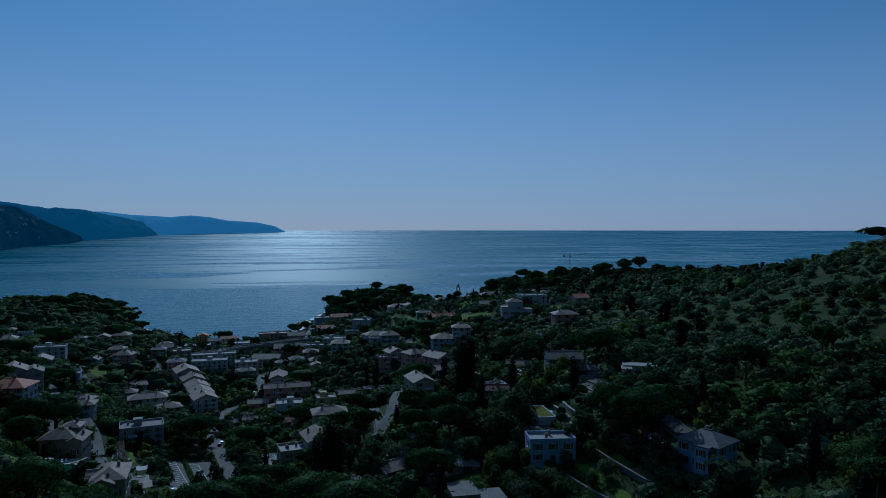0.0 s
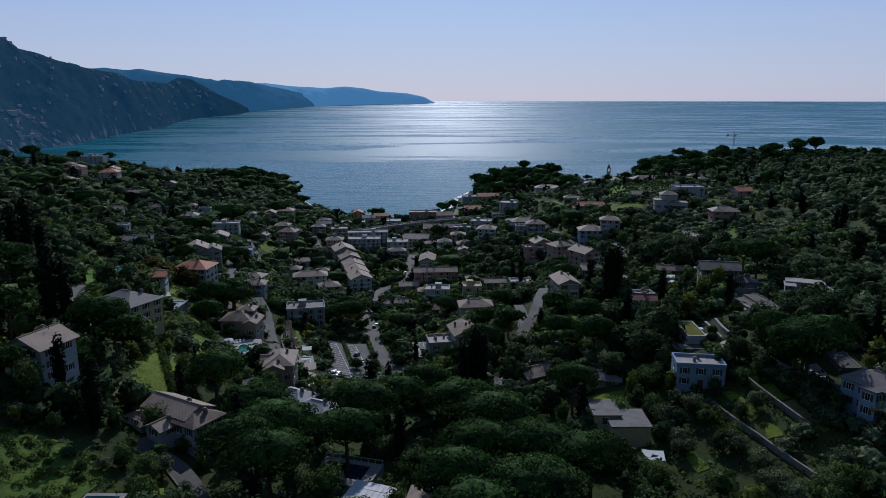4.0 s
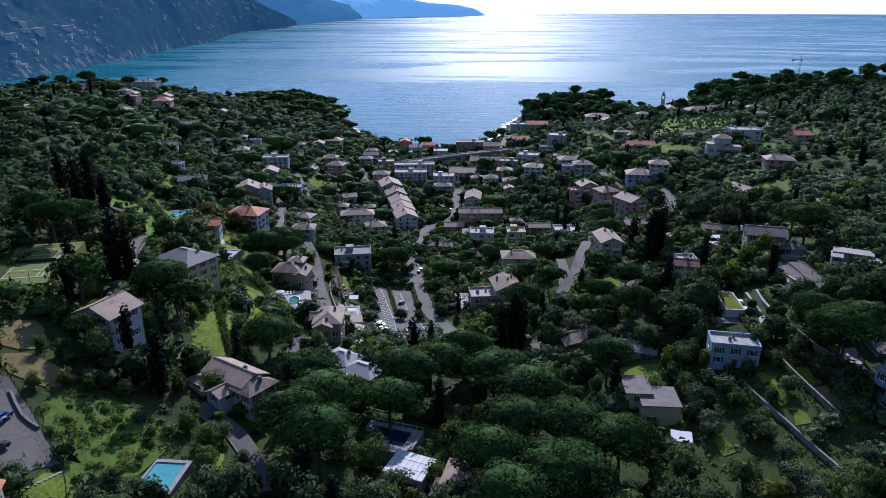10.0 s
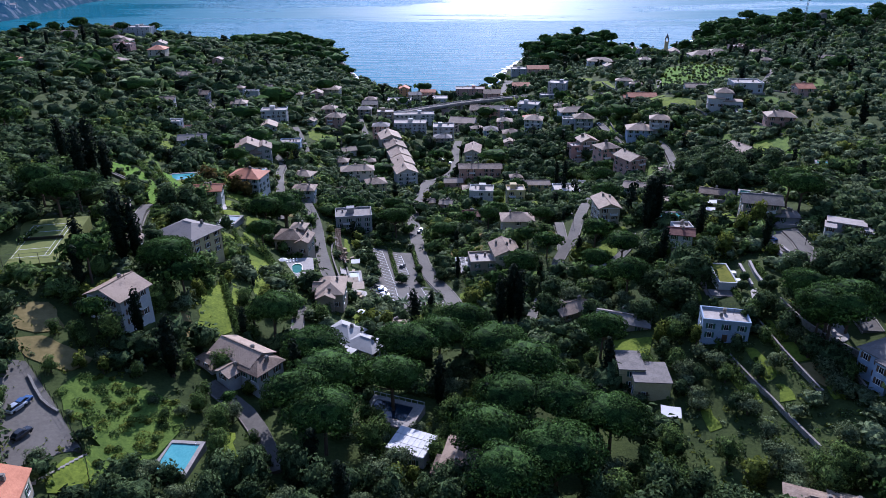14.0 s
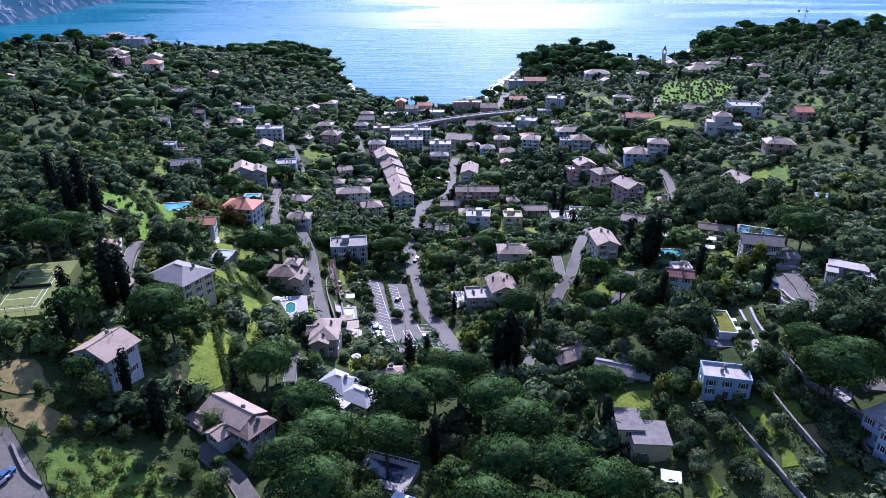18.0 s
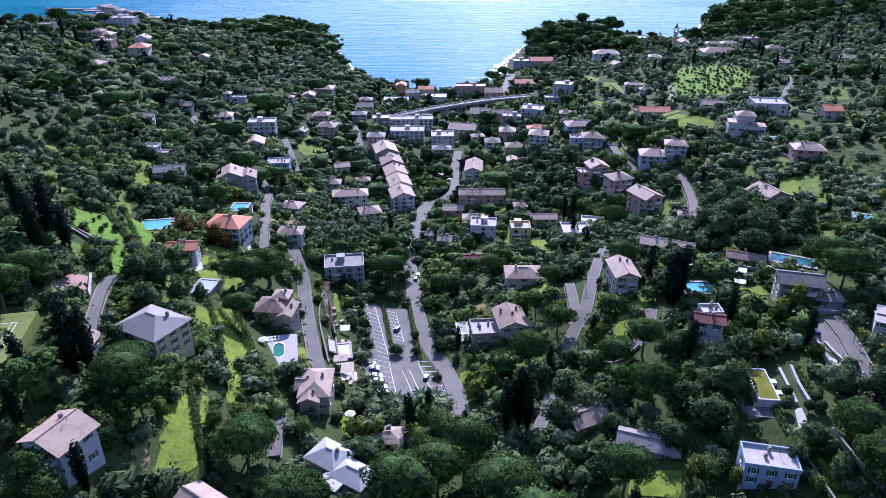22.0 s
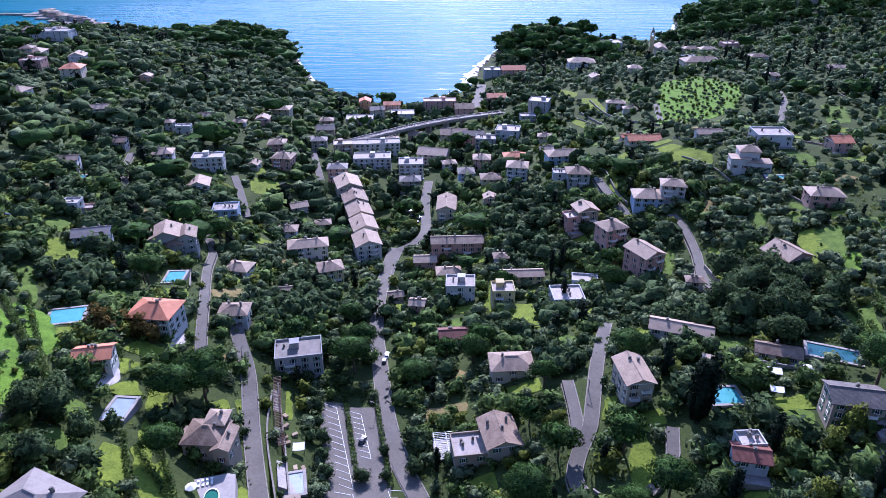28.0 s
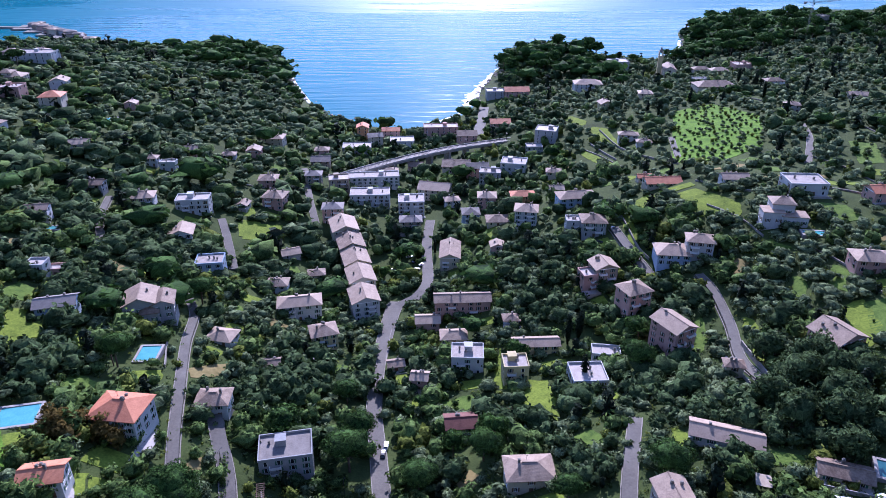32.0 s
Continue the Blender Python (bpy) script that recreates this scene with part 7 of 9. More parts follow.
OAKS_1 = [(87.3, 164.2, 8.0), (88.1, 154.4, 7.0), (89.0, 161.4, 7.0), (88.6, 149.9, 7.0), (90.0, 145.0, 8.0), (81.7, 151.8, 7.0), (74.6, 150.5, 7.0), (67.7, 145.7, 7.0), (64.5, 160.9, 9.0), (62.2, 159.8, 9.0), (64.9, 175.4, 8.0), (61.6, 185.0, 9.0), (65.2, 186.7, 9.0), (71.5, 176.9, 7.0), (75.6, 171.1, 5.0), (80.4, 142.2, 6.0), (75.7, 139.8, 6.0), (68.4, 140.6, 7.0), (62.8, 142.3, 7.0), (60.0, 143.9, 8.0), (56.8, 139.0, 7.0), (70.6, 133.4, 7.0), (67.4, 131.3, 7.0), (89.3, 136.1, 8.0), (93.2, 136.9, 8.0), (93.7, 133.4, 8.0), (89.7, 141.4, 7.0), (89.0, 130.6, 7.0), (95.2, 159.1, 9.0), (55.7, 192.6, 9.0)]
OAKS_2 = [(55.6, 205.9, 8.0), (55.2, 184.0, 8.0), (57.4, 154.5, 8.0), (58.4, 149.2, 9.0), (43.5, 182.1, 11.0), (41.1, 194.6, 11.0), (34.2, 187.8, 11.0), (38.9, 201.0, 10.0), (49.1, 193.1, 11.0), (70.3, 178.9, 10.0), (68.6, 168.9, 9.0), (82.8, 161.3, 9.0), (86.2, 164.5, 10.0), (71.8, 190.5, 10.0), (56.4, 172.4, 11.0), (51.9, 150.0, 10.0)]
PINES_5 = [(-65.7, 269.4, 13.0), (60.5, 213.5, 11.0), (56.4, 189.3, 12.0), (126.2, 230.5, 14.0), (127.4, 242.3, 13.0), (94.4, 146.6, 14.0), (100.9, 150.3, 13.0), (92.1, 148.4, 11.0), (-26.6, 344.5, 9.0), (20.9, 302.2, 10.0), (-66.7, 274.7, 11.0), (-46.6, 165.1, 12.0), (28.0, 224.0, 12.0), (-80.2, 183.5, 10.0), (-105.3, 336.0, 9.0), (-72.6, 262.9, 12.0), (50.8, 209.2, 10.0), (188.6, 1012.6, 22.2), (227.9, 1012.3, 23.3), (115.6, 972.5, 23.5), (191.8, 1035.6, 16.0), (169.7, 940.8, 19.9), (182.6, 906.9, 17.0), (146.4, 1037.9, 21.9), (131.6, 1020.6, 16.2), (187.9, 923.4, 15.0), (219.2, 935.4, 16.9), (232.8, 1031.5, 17.6), (230.3, 983.2, 21.1), (137.2, 1041.4, 21.2)]
PINES_6 = [(230.9, 1034.6, 17.7), (156.4, 929.1, 16.3), (120.0, 948.7, 20.4), (390.8, 1122.7, 22.7), (467.5, 1156.4, 24.3), (468.9, 1075.5, 26.8), (404.3, 1194.0, 19.3), (577.4, 1162.8, 19.2), (586.9, 1047.9, 25.4), (392.3, 971.2, 21.0), (628.8, 1007.2, 27.3), (622.4, 1186.1, 22.8), (478.7, 1085.9, 27.5), (417.0, 1139.6, 27.8), (604.9, 968.8, 29.4), (412.8, 1041.8, 25.7), (619.5, 1041.6, 29.2), (526.3, 1035.0, 22.5), (434.4, 978.8, 20.6), (562.3, 1199.2, 20.8), (402.1, 1196.8, 24.9), (491.5, 1017.0, 25.5), (596.6, 1069.4, 23.6), (403.9, 1179.9, 19.4), (513.4, 1161.2, 20.4), (572.9, 1188.0, 25.9), (587.0, 985.6, 23.8), (427.3, 1162.7, 22.2), (503.3, 1199.8, 28.4), (-152.4, 998.0, 17.9), (-177.0, 1001.9, 16.7), (-209.6, 952.0, 17.3), (-151.2, 1074.0, 18.8), (-200.1, 980.8, 15.5), (-222.8, 1047.3, 20.2), (-213.9, 1047.9, 19.6), (-180.5, 1029.6, 19.6), (-213.7, 1035.7, 16.7), (-201.4, 1045.5, 19.1)]
GROVE_OAKS = [(120.0, 322.6, 13.3), (121.5, 304.3, 14.2), (117.0, 280.0, 13.3), (107.7, 283.3, 13.3), (113.6, 266.3, 12.3), (138.5, 299.0, 12.3), (133.0, 314.8, 12.3), (107.5, 294.9, 13.3), (126.0, 291.0, 13.0), (131.0, 303.0, 13.0), (114.0, 302.0, 12.0), (126.0, 315.0, 13.0), (141.0, 286.0, 12.0), (124.0, 278.0, 12.0), (-106.0, 300.0, 8.0)]
OAKS_3 = [(75.0, 196.3, 11.0), (74.3, 184.9, 12.0), (63.3, 184.4, 11.0), (66.9, 175.3, 11.0), (81.9, 199.5, 10.0), (66.7, 207.8, 10.0), (99.9, 179.4, 9.0), (97.3, 168.0, 10.0), (107.4, 176.7, 10.0), (109.6, 169.8, 11.0), (115.5, 174.1, 11.0), (114.9, 185.1, 9.0), (79.9, 159.7, 7.0), (88.1, 153.4, 7.0), (88.8, 143.7, 7.0), (91.4, 139.1, 8.0), (-38.3, 295.2, 6.0), (-33.9, 280.1, 6.0), (-29.9, 263.0, 6.0), (-27.4, 246.8, 6.0), (-29.4, 254.4, 6.0), (-16.8, 247.5, 5.0), (-10.3, 259.4, 4.0), (-9.9, 247.9, 4.0), (-0.9, 249.3, 6.0), (2.2, 193.2, 7.0), (24.2, 210.1, 9.0), (18.3, 200.5, 9.0), (29.6, 213.7, 9.0), (32.2, 190.1, 10.0), (35.7, 201.6, 10.0)]
SPRING_TREES = [(92.2, 220.9, 8.0), (89.4, 203.2, 9.0), (101.2, 218.6, 9.0), (107.3, 222.6, 10.0), (109.8, 222.7, 10.0), (81.3, 200.8, 7.0), (73.9, 214.1, 6.0), (66.3, 156.0, 6.0), (59.8, 161.7, 6.0), (58.2, 161.1, 6.0), (79.5, 191.1, 8.0), (90.5, 203.6, 8.0)]
CARS = [(-5.6, 230.3, 80.0), (-23.5, 232.8, 10.0), (-22.2, 228.5, 10.0), (-19.9, 220.3, 15.0), (-19.4, 216.8, 15.0), (-17.6, 265.6, 70.0), (-6.9, 215.4, 0.0), (-17.4, 213.4, 10.0), (106.9, 212.2, 8.0), (107.4, 208.6, 8.0), (-11.2, 318.1, 85.0), (-12.1, 313.6, 85.0), (-6.2, 529.7, 0.0), (-172.1, 371.2, 20.0), (-85.8, 116.4, 80.0), (101.1, 444.9, 80.0), (91.9, 435.8, 10.0), (-64.2, 513.6, 0.0), (-1.9, 491.6, 20.0), (1.3, 483.8, 20.0), (3.8, 493.2, 20.0), (2.1, 473.9, 20.0), (-3.6, 481.4, 20.0), (5.4, 478.6, 20.0), (-11.6, 476.3, 20.0), (129.4, 459.4, 10.0), (-86.1, 114.5, 70.0), (-81.6, 107.8, 70.0), (107.8, 215.4, 10.0), (-25.0, 236.0, 12.0), (-17.6, 211.8, 10.0), (-23.7, 233.9, 12.0), (-22.0, 227.3, 12.0), (-19.7, 220.0, 12.0), (-21.5, 224.7, 12.0)]


# ---- villas across the bay ----
from mathutils.bvhtree import BVHTree

FAR_PLASTER = [mottled("hazy_plaster", c, tuple(1.3 * v for v in c), 8.0, 0.9, 0.1) for c in ((0.30, 0.29, 0.28), (0.34, 0.30, 0.25), (0.26, 0.26, 0.27))]
FAR_TILE = mottled("hazy_roof", (0.16, 0.13, 0.11), (0.30, 0.25, 0.22), 6.0, 0.8, 0.2)
# a faint bluish glow on these walls and roofs imitates haze over the bay
for m in (*FAR_PLASTER, FAR_TILE):
    haze_glow(m, (0.010, 0.026, 0.052))
FAR_BLOCKS = [mesh("wall", box(-0.5, 0.5, -0.5, 0.5, -0.6, 1), FAR_PLASTER[k]) for k in (0, 1, 2, 0)]
FAR_ROOFS = [mesh("roof", hip_roof(1.12, 1.12, 0.3, "x"), FAR_TILE)] * 3


def villa_across(az, r, w, h, k):
    x, y = r * math.sin(radians(az)), r * math.cos(radians(az))
    place, _, _, _ = far_head.ray_cast(Vector((x, y, 900)), Vector((0, 0, -1)))
    if place is None or place.z > 330:
        return
    root = thing("villa_across_bay", pose(x, y, place.z, 0, 0, -az + 20 * math.sin(k * 1.7)), "distant pale villa on the wooded headland", "house", "villas across the bay")
    part("wall", FAR_BLOCKS[k % 4], None, root, "", Matrix.Diagonal((w, w * 0.6, h, 1)))
    part("roof", FAR_ROOFS[k % 3], None, root, "", pose(0, 0, h) @ Matrix.Diagonal((w, w * 0.6, h * 0.8, 1)))


backdrop_hill = bpy.data.objects["backdrop_hill"].data
far_head = BVHTree.FromPolygons([v.co.copy() for v in backdrop_hill.vertices], [tuple(p.vertices) for p in backdrop_hill.polygons])
spread = np.random.default_rng(77)
for k in range(190):
    pick = spread.random()
    az = spread.uniform(-33.5, -25.5) if pick < 0.58 else spread.uniform(-25.5, -19) if pick < 0.80 else spread.uniform(-19, -14.2)
    near_r = np.interp(az, (-36, -30.9, -28.4, -25.6, -24.4, -22.2, -20.7, -19, -17.8, -16.5, -14.7), (1700, 1780, 1960, 2200, 2263, 2560, 2790, 2980, 3090, 3520, 3770))
    up = spread.random() ** (1.9 if az < -25.5 else 1.2)
    villa_across(az, near_r + 60 + (820 if az < -22 else 330) * up, 7 + 9 * spread.random() ** 1.8, 4 + 3.5 * spread.random(), k)
for k, (az, r, w, h) in enumerate(((-29.2, 2090, 30, 13), (-27.5, 2260, 26, 9), (-31.0, 1960, 20, 11), (-30.1, 2060, 18, 9))):
    villa_across(az, r, w, h, 4 * k)

# ---- surf along the rocks ----
FOAM = mottled("surf", (0.45, 0.52, 0.55), (0.80, 0.82, 0.83), 6.0, 0.7, 0.3, 5.0, world_space=True)
for nodes_at, reach in (([(66, 846), (74, 878), (84, 914), (102, 962), (128, 1028), (146, 1086)], 16.0), ([(-157, 1062), (-138, 978), (-115, 900), (-98, 850)], 2.0), ([(28, 792), (48, 815), (62, 838)], 2.5), ([(382, 1112), (414, 1198)], 2.5)):
    line = smooth_line(nodes_at, 3.0)
    v, f = [], []
    for k, (x, y) in enumerate(line.tolist()):
        inner, outer = 3.0, reach * (0.55 + 0.6 * abs(noise.noise(Vector((x / 11, y / 11, 1.0)))) * 1.7)
        side = -1 if nodes_at[0][0] > 0 else 1
        v += [(x - side * inner, y, 0.12), (x + side * outer, y - 0.3 * outer, 0.06)]
        if k:
            f.append((2 * k - 2, 2 * k - 1, 2 * k + 1, 2 * k))
    ob = part("surf", (v, f), FOAM, None)
    tagged(ob, "white surf breaking along the rocks", "surf", kind="structure")


# ---- car park in the valley ----
WHITE_LINE = mottled("road_marking", (0.55, 0.55, 0.55), (0.75, 0.75, 0.74), 1.0, 0.7, 0.3)
LOT = [(-33, 286), (-13.5, 284), (-7, 240), (4.5, 213), (-17, 211), (-27, 232)]


def car_park():
    gx, gy = np.meshgrid(np.arange(-36, 8, 2.0), np.arange(208, 290, 2.0))
    keep = inside(LOT, gx[:-1, :-1] + 1, gy[:-1, :-1] + 1)
    zz = ground_at(gx, gy) + 0.3
    n = gx.shape[1]
    verts = np.stack([gx.ravel(), gy.ravel(), zz.ravel()], -1)
    faces = [(j * n + i, j * n + i + 1, (j + 1) * n + i + 1, (j + 1) * n + i) for j, i in zip(*np.nonzero(keep))]
    root = part("car_park", (verts.tolist(), faces), ASPHALT, None)
    tagged(root, "asphalt car park with white bay markings", "car park", kind="structure")
    got = cells_near(-15, 248, 50)
    OPEN[got[2], got[3]][inside(LOT, got[0], got[1])] = 1

    def stripe(ax, ay, bx, by):
        line = np.linspace((ax, ay), (bx, by), max(2, int(math.hypot(bx - ax, by - ay) / 2)))
        part("bay_marking", ribbon(line, 0.14, 0.36, 0.1), WHITE_LINE, root, "white painted bay line")
    stripe(-27.5, 283, -19, 243)
    for k in range(13):
        t = k / 12
        x, y = -27.5 + 8.5 * t, 283 - 40 * t
        stripe(x - 4.2, y + 1.6, x, y)
    stripe(-19, 280, -14.5, 257)
    for k in range(9):
        t = k / 8
        x, y = -19 + 4.5 * t, 280 - 23 * t
        stripe(x - 3.6, y + 1.4, x, y)
    stripe(-19, 241, -14, 213)
    for k in range(8):
        t = k / 7
        stripe(-24.3 + 4.8 * t, 241 - 26 * t, -19.5 + 5 * t, 240.5 - 26 * t)
    stripe(-9, 243, -1.5, 214)
    for k in range(9):
        t = k / 8
        stripe(-9 + 7.5 * t, 243 - 29 * t, -4 + 8 * t, 242 - 28 * t)
    stripe(-14, 236, -10, 221), stripe(-11.5, 236.5, -7.5, 221), stripe(-14, 236, -11.5, 236.5), stripe(-10, 221, -7.5, 221)


car_park()

# ---- clipped bushes, lamps and the terraces below the lane ----
def topiary(x, y, r):
    rng = np.random.default_rng(int(abs(x) * 19 + abs(y) * 5))
    d = rng.normal(size=(420, 3))
    d /= np.linalg.norm(d, axis=1)[:, None]
    root = thing("clipped_bush", pose(x, y, float(ground_at(x, y))), "round clipped dark green bush on a terrace", "bush", "clipped bushes")
    part("trunk", box(-0.1, 0.1, -0.1, 0.1, -0.3, 1.0), BARK, root)
    part("crown", quads_mesh("crown", both(ball(r * 0.86, 1.0 + r * 0.7), sprays(d * r * (0.9, 0.9, 0.8) + (0, 0, 1.0 + r * 0.7), d, 0.24, rng, 0.3)), LEAF["oak"]), None, root)


def ball(r, lift):
    u, v = np.meshgrid(np.linspace(0, 2 * np.pi, 11), np.linspace(-0.5 * np.pi, 0.5 * np.pi, 7))
    d = np.stack([np.cos(u) * np.cos(v), np.sin(u) * np.cos(v), np.sin(v)], -1)
    p = d * r * (1, 1, 0.88) + (0, 0, lift)
    return [np.stack([q[:-1, :-1], q[:-1, 1:], q[1:, 1:], q[1:, :-1]], 2).reshape(-1, 3) for q in (p, d)]


def street_lamp(x, y, turn):
    root = thing("street_lamp", pose(x, y, float(ground_at(x, y)) + 0.3, 0, 0, turn), "slim dark street lamp beside the asphalt", "street lamp", "street lamps")
    part("pole", box(-0.07, 0.07, -0.07, 0.07, -0.3, 5.6), METAL, root)
    part("arm", box(-0.05, 1.3, -0.05, 0.05, 5.5, 5.6), METAL, root)
    part("lamp_head", box(0.9, 1.6, -0.16, 0.16, 5.38, 5.5), METAL, root)


topiary(98.1, 200.9, 1.2)
topiary(93.9, 200.0, 1.2)
topiary(97.8, 204.2, 1.2)
topiary(93.8, 178.6, 1.5)
topiary(90.9, 175.9, 1.5)
topiary(93.4, 175.2, 1.5)
topiary(88.5, 182.7, 1.5)
topiary(85.8, 177.5, 1.5)
street_lamp(-12.6, 228.5, 177)
street_lamp(-14.0, 279.4, 160)
street_lamp(-23.7, 294.8, 80)
street_lamp(114.9, 201.5, 3)
street_lamp(-41.2, 365.3, 100)
street_lamp(-15.4, 355.0, 132)
street_lamp(-60.6, 296.5, 70)
street_lamp(52.4, 260.3, 140)

# ---- parked cars ----
CAR_PAINT = [material("black_car_paint", (0.02, 0.02, 0.023), 0.25, 0.6), material("silver_car_paint", (0.55, 0.56, 0.58), 0.3, 0.6, 0.5),
             material("white_car_paint", (0.6, 0.6, 0.6), 0.25, 0.6), material("blue_car_paint", (0.05, 0.10, 0.22), 0.25, 0.6)]
CAR_WORDS = ["black", "silver", "white", "dark blue"]
RUBBER = material("rubber", (0.02, 0.02, 0.02), 0.9, 0.2)


def loft(rings):
    n, v, f = len(rings[0]), [], []
    for k, ring in enumerate(rings):
        v += ring
        if k:
            a, b = (k - 1) * n, k * n
            f += [(a + i, a + (i + 1) % n, b + (i + 1) % n, b + i) for i in range(n)]
    return v, f + [tuple(reversed(range(n))), tuple(range((len(rings) - 1) * n, len(rings) * n))]


def car_ring(x, half, low, high, soft=0.12):
    return [(x, -half, low), (x, half, low), (x, half, high - soft), (x, half - soft, high), (x, -half + soft, high), (x, -half, high - soft)]


BODY = loft([car_ring(-2.05, 0.72, 0.35, 0.75), car_ring(-1.9, 0.82, 0.25, 0.92), car_ring(0.0, 0.86, 0.22, 0.95), car_ring(1.1, 0.85, 0.22, 0.88), car_ring(1.85, 0.78, 0.25, 0.78), car_ring(2.05, 0.66, 0.35, 0.62)])
CABIN = loft([car_ring(-1.75, 0.74, 0.9, 0.98, 0.05), car_ring(-1.3, 0.68, 0.9, 1.42), car_ring(0.1, 0.68, 0.9, 1.46), car_ring(0.95, 0.74, 0.86, 0.92, 0.04)])
ROOF_PANEL = loft([car_ring(-1.3, 0.62, 1.40, 1.46, 0.03), car_ring(-0.5, 0.64, 1.42, 1.50, 0.03), car_ring(0.15, 0.62, 1.41, 1.485, 0.03)])


def wheel_solid():
    n, v, f = 14, [], []
    for y in (-0.1, 0.1):
        v += [(0.31 * math.cos(6.2832 * k / n), y, 0.31 * math.sin(6.2832 * k / n)) for k in range(n)]
    return v, [(k, (k + 1) % n, n + (k + 1) % n, n + k) for k in range(n)] + [tuple(range(n)), tuple(reversed(range(n, 2 * n)))]


CAR_MESHES = [(mesh("body", BODY, p), mesh("roof_panel", ROOF_PANEL, p)) for p in CAR_PAINT]
CABIN_MESH, WHEEL_MESH = mesh("cabin_glass", CABIN, GLASS), mesh("wheel", wheel_solid(), RUBBER)
LAMP = mesh("headlight", box(-0.04, 0.04, -0.15, 0.15, -0.06, 0.06), PAINT)


def car(x, y, turn, paint):
    root = thing("car", pose(x, y, float(ground_at(x, y)) + 0.3, 0, 0, turn), f"small {CAR_WORDS[paint]} car parked on asphalt", "car", "parked cars")
    part("body", CAR_MESHES[paint][0], None, root)
    part("roof_panel", CAR_MESHES[paint][1], None, root)
    part("cabin_glass", CABIN_MESH, None, root, "dark tinted car windows")
    for i in (-1.25, 1.25):
        for j in (-0.78, 0.78):
            part("wheel", WHEEL_MESH, None, root, "", pose(i, j, 0.31))
    for j in (-0.5, 0.5):
        part("headlight", LAMP, None, root, "", pose(2.0, j, 0.58))


for k, (x, y, turn) in enumerate(CARS):
    car(x, y, turn, (0, 3, 1, 0, 2, 0, 3, 1)[k % 8])

# ---- tennis court ----
COURT = mottled("court_green", (0.10, 0.12, 0.025), (0.17, 0.19, 0.045), 6.0, 0.85, 0.2, world_space=True)


def tennis_court(x, y, turn):
    z = float(ground_at(x, y)) + 1.2
    root = thing("tennis_court", pose(x, y, z, 0, 0, turn), "green tennis court with white lines and fence", "tennis court")
    part("surface", box(-9, 9, -17, 17, -4, 0), COURT, root)
    for x0, x1, y0, y1 in ((-5.5, 5.5, -12, -11.85), (-5.5, 5.5, 11.85, 12), (-5.5, -5.35, -12, 12), (5.35, 5.5, -12, 12), (-4.2, 4.2, -6.4, -6.25), (-4.2, 4.2, 6.25, 6.4), (-4.2, -4.1, -12, 12), (4.1, 4.2, -12, 12)):
        part("line", box(x0, x1, y0, y1, 0.0, 0.012), WHITE_LINE, root, "white court line")
    part("net", box(-6, 6, -0.03, 0.03, 0.0, 0.95), METAL, root, "dark net across the court")
    for px in (-9, -4.5, 0, 4.5, 9):
        for py in (-17, 17):
            part("post", box(px - 0.05, px + 0.05, py - 0.05, py + 0.05, 0, 3.2), METAL, root)
    for py in (-17, 17):
        part("fence_rail", joined(box(-9, 9, py - 0.03, py + 0.03, 3.15, 3.2), box(-9, 9, py - 0.03, py + 0.03, 1.5, 1.55)), METAL, root)
    keep_rect(x, y, 22, 40, turn)


tennis_court(-115.0, 182.0, 12)

# ---- tower crane on the point ----
STEEL = mottled("weathered_steel", (0.14, 0.13, 0.12), (0.28, 0.26, 0.22), 2.0, 0.6, 0.4)


def lattice(length, half, bays):
    """A braced square truss along z."""
    t, step, out = 0.09, length / bays, []
    for i in (-half, half):
        for j in (-half, half):
            out.append(box(i - t, i + t, j - t, j + t, 0, length))
    v, f = joined(*out)
    for k in range(bays):
        for side in range(4):
            a, b = [(-half, -half), (half, -half), (half, half), (-half, half)][side], [(half, -half), (half, half), (-half, half), (-half, -half)][side]
            p, q = (a, b) if k % 2 else (b, a)
            n = len(v)
            v += [(p[0], p[1], k * step - t), (q[0], q[1], (k + 1) * step - t), (q[0], q[1], (k + 1) * step + t), (p[0], p[1], k * step + t)]
            f.append((n, n + 1, n + 2, n + 3))
    return v, f


def crane(x, y, top, turn):
    z = float(ground_at(x, y))
    h = top - z
    root = thing("tower_crane", pose(x, y, z, 0, 0, turn), "slender grey tower crane above the pines", "crane")
    part("foot", box(-2, 2, -2, 2, -0.5, 0.6), STONE, root, "concrete crane foot")
    part("mast", lattice(h - 4, 0.7, 16), STEEL, root, "", pose(0, 0, 0.5))
    part("jib", lattice(32, 0.55, 18), STEEL, root, "", pose(0, 0, h - 4, 0, 84, 0))
    part("counter_jib", lattice(11, 0.55, 6), STEEL, root, "", pose(0, 0, h - 4, 0, -88, 0))
    part("counterweight", box(-11, -8.5, -0.9, 0.9, h - 6.2, h - 3.6), STONE, root)
    part("cab", box(0.8, 2.2, -0.7, 0.7, h - 6.4, h - 4.4), GLASS, root)
    part("apex", lattice(5, 0.35, 3), STEEL, root, "", pose(0, 0, h - 4))


crane(503.0, 1010.0, 83.0, -8)

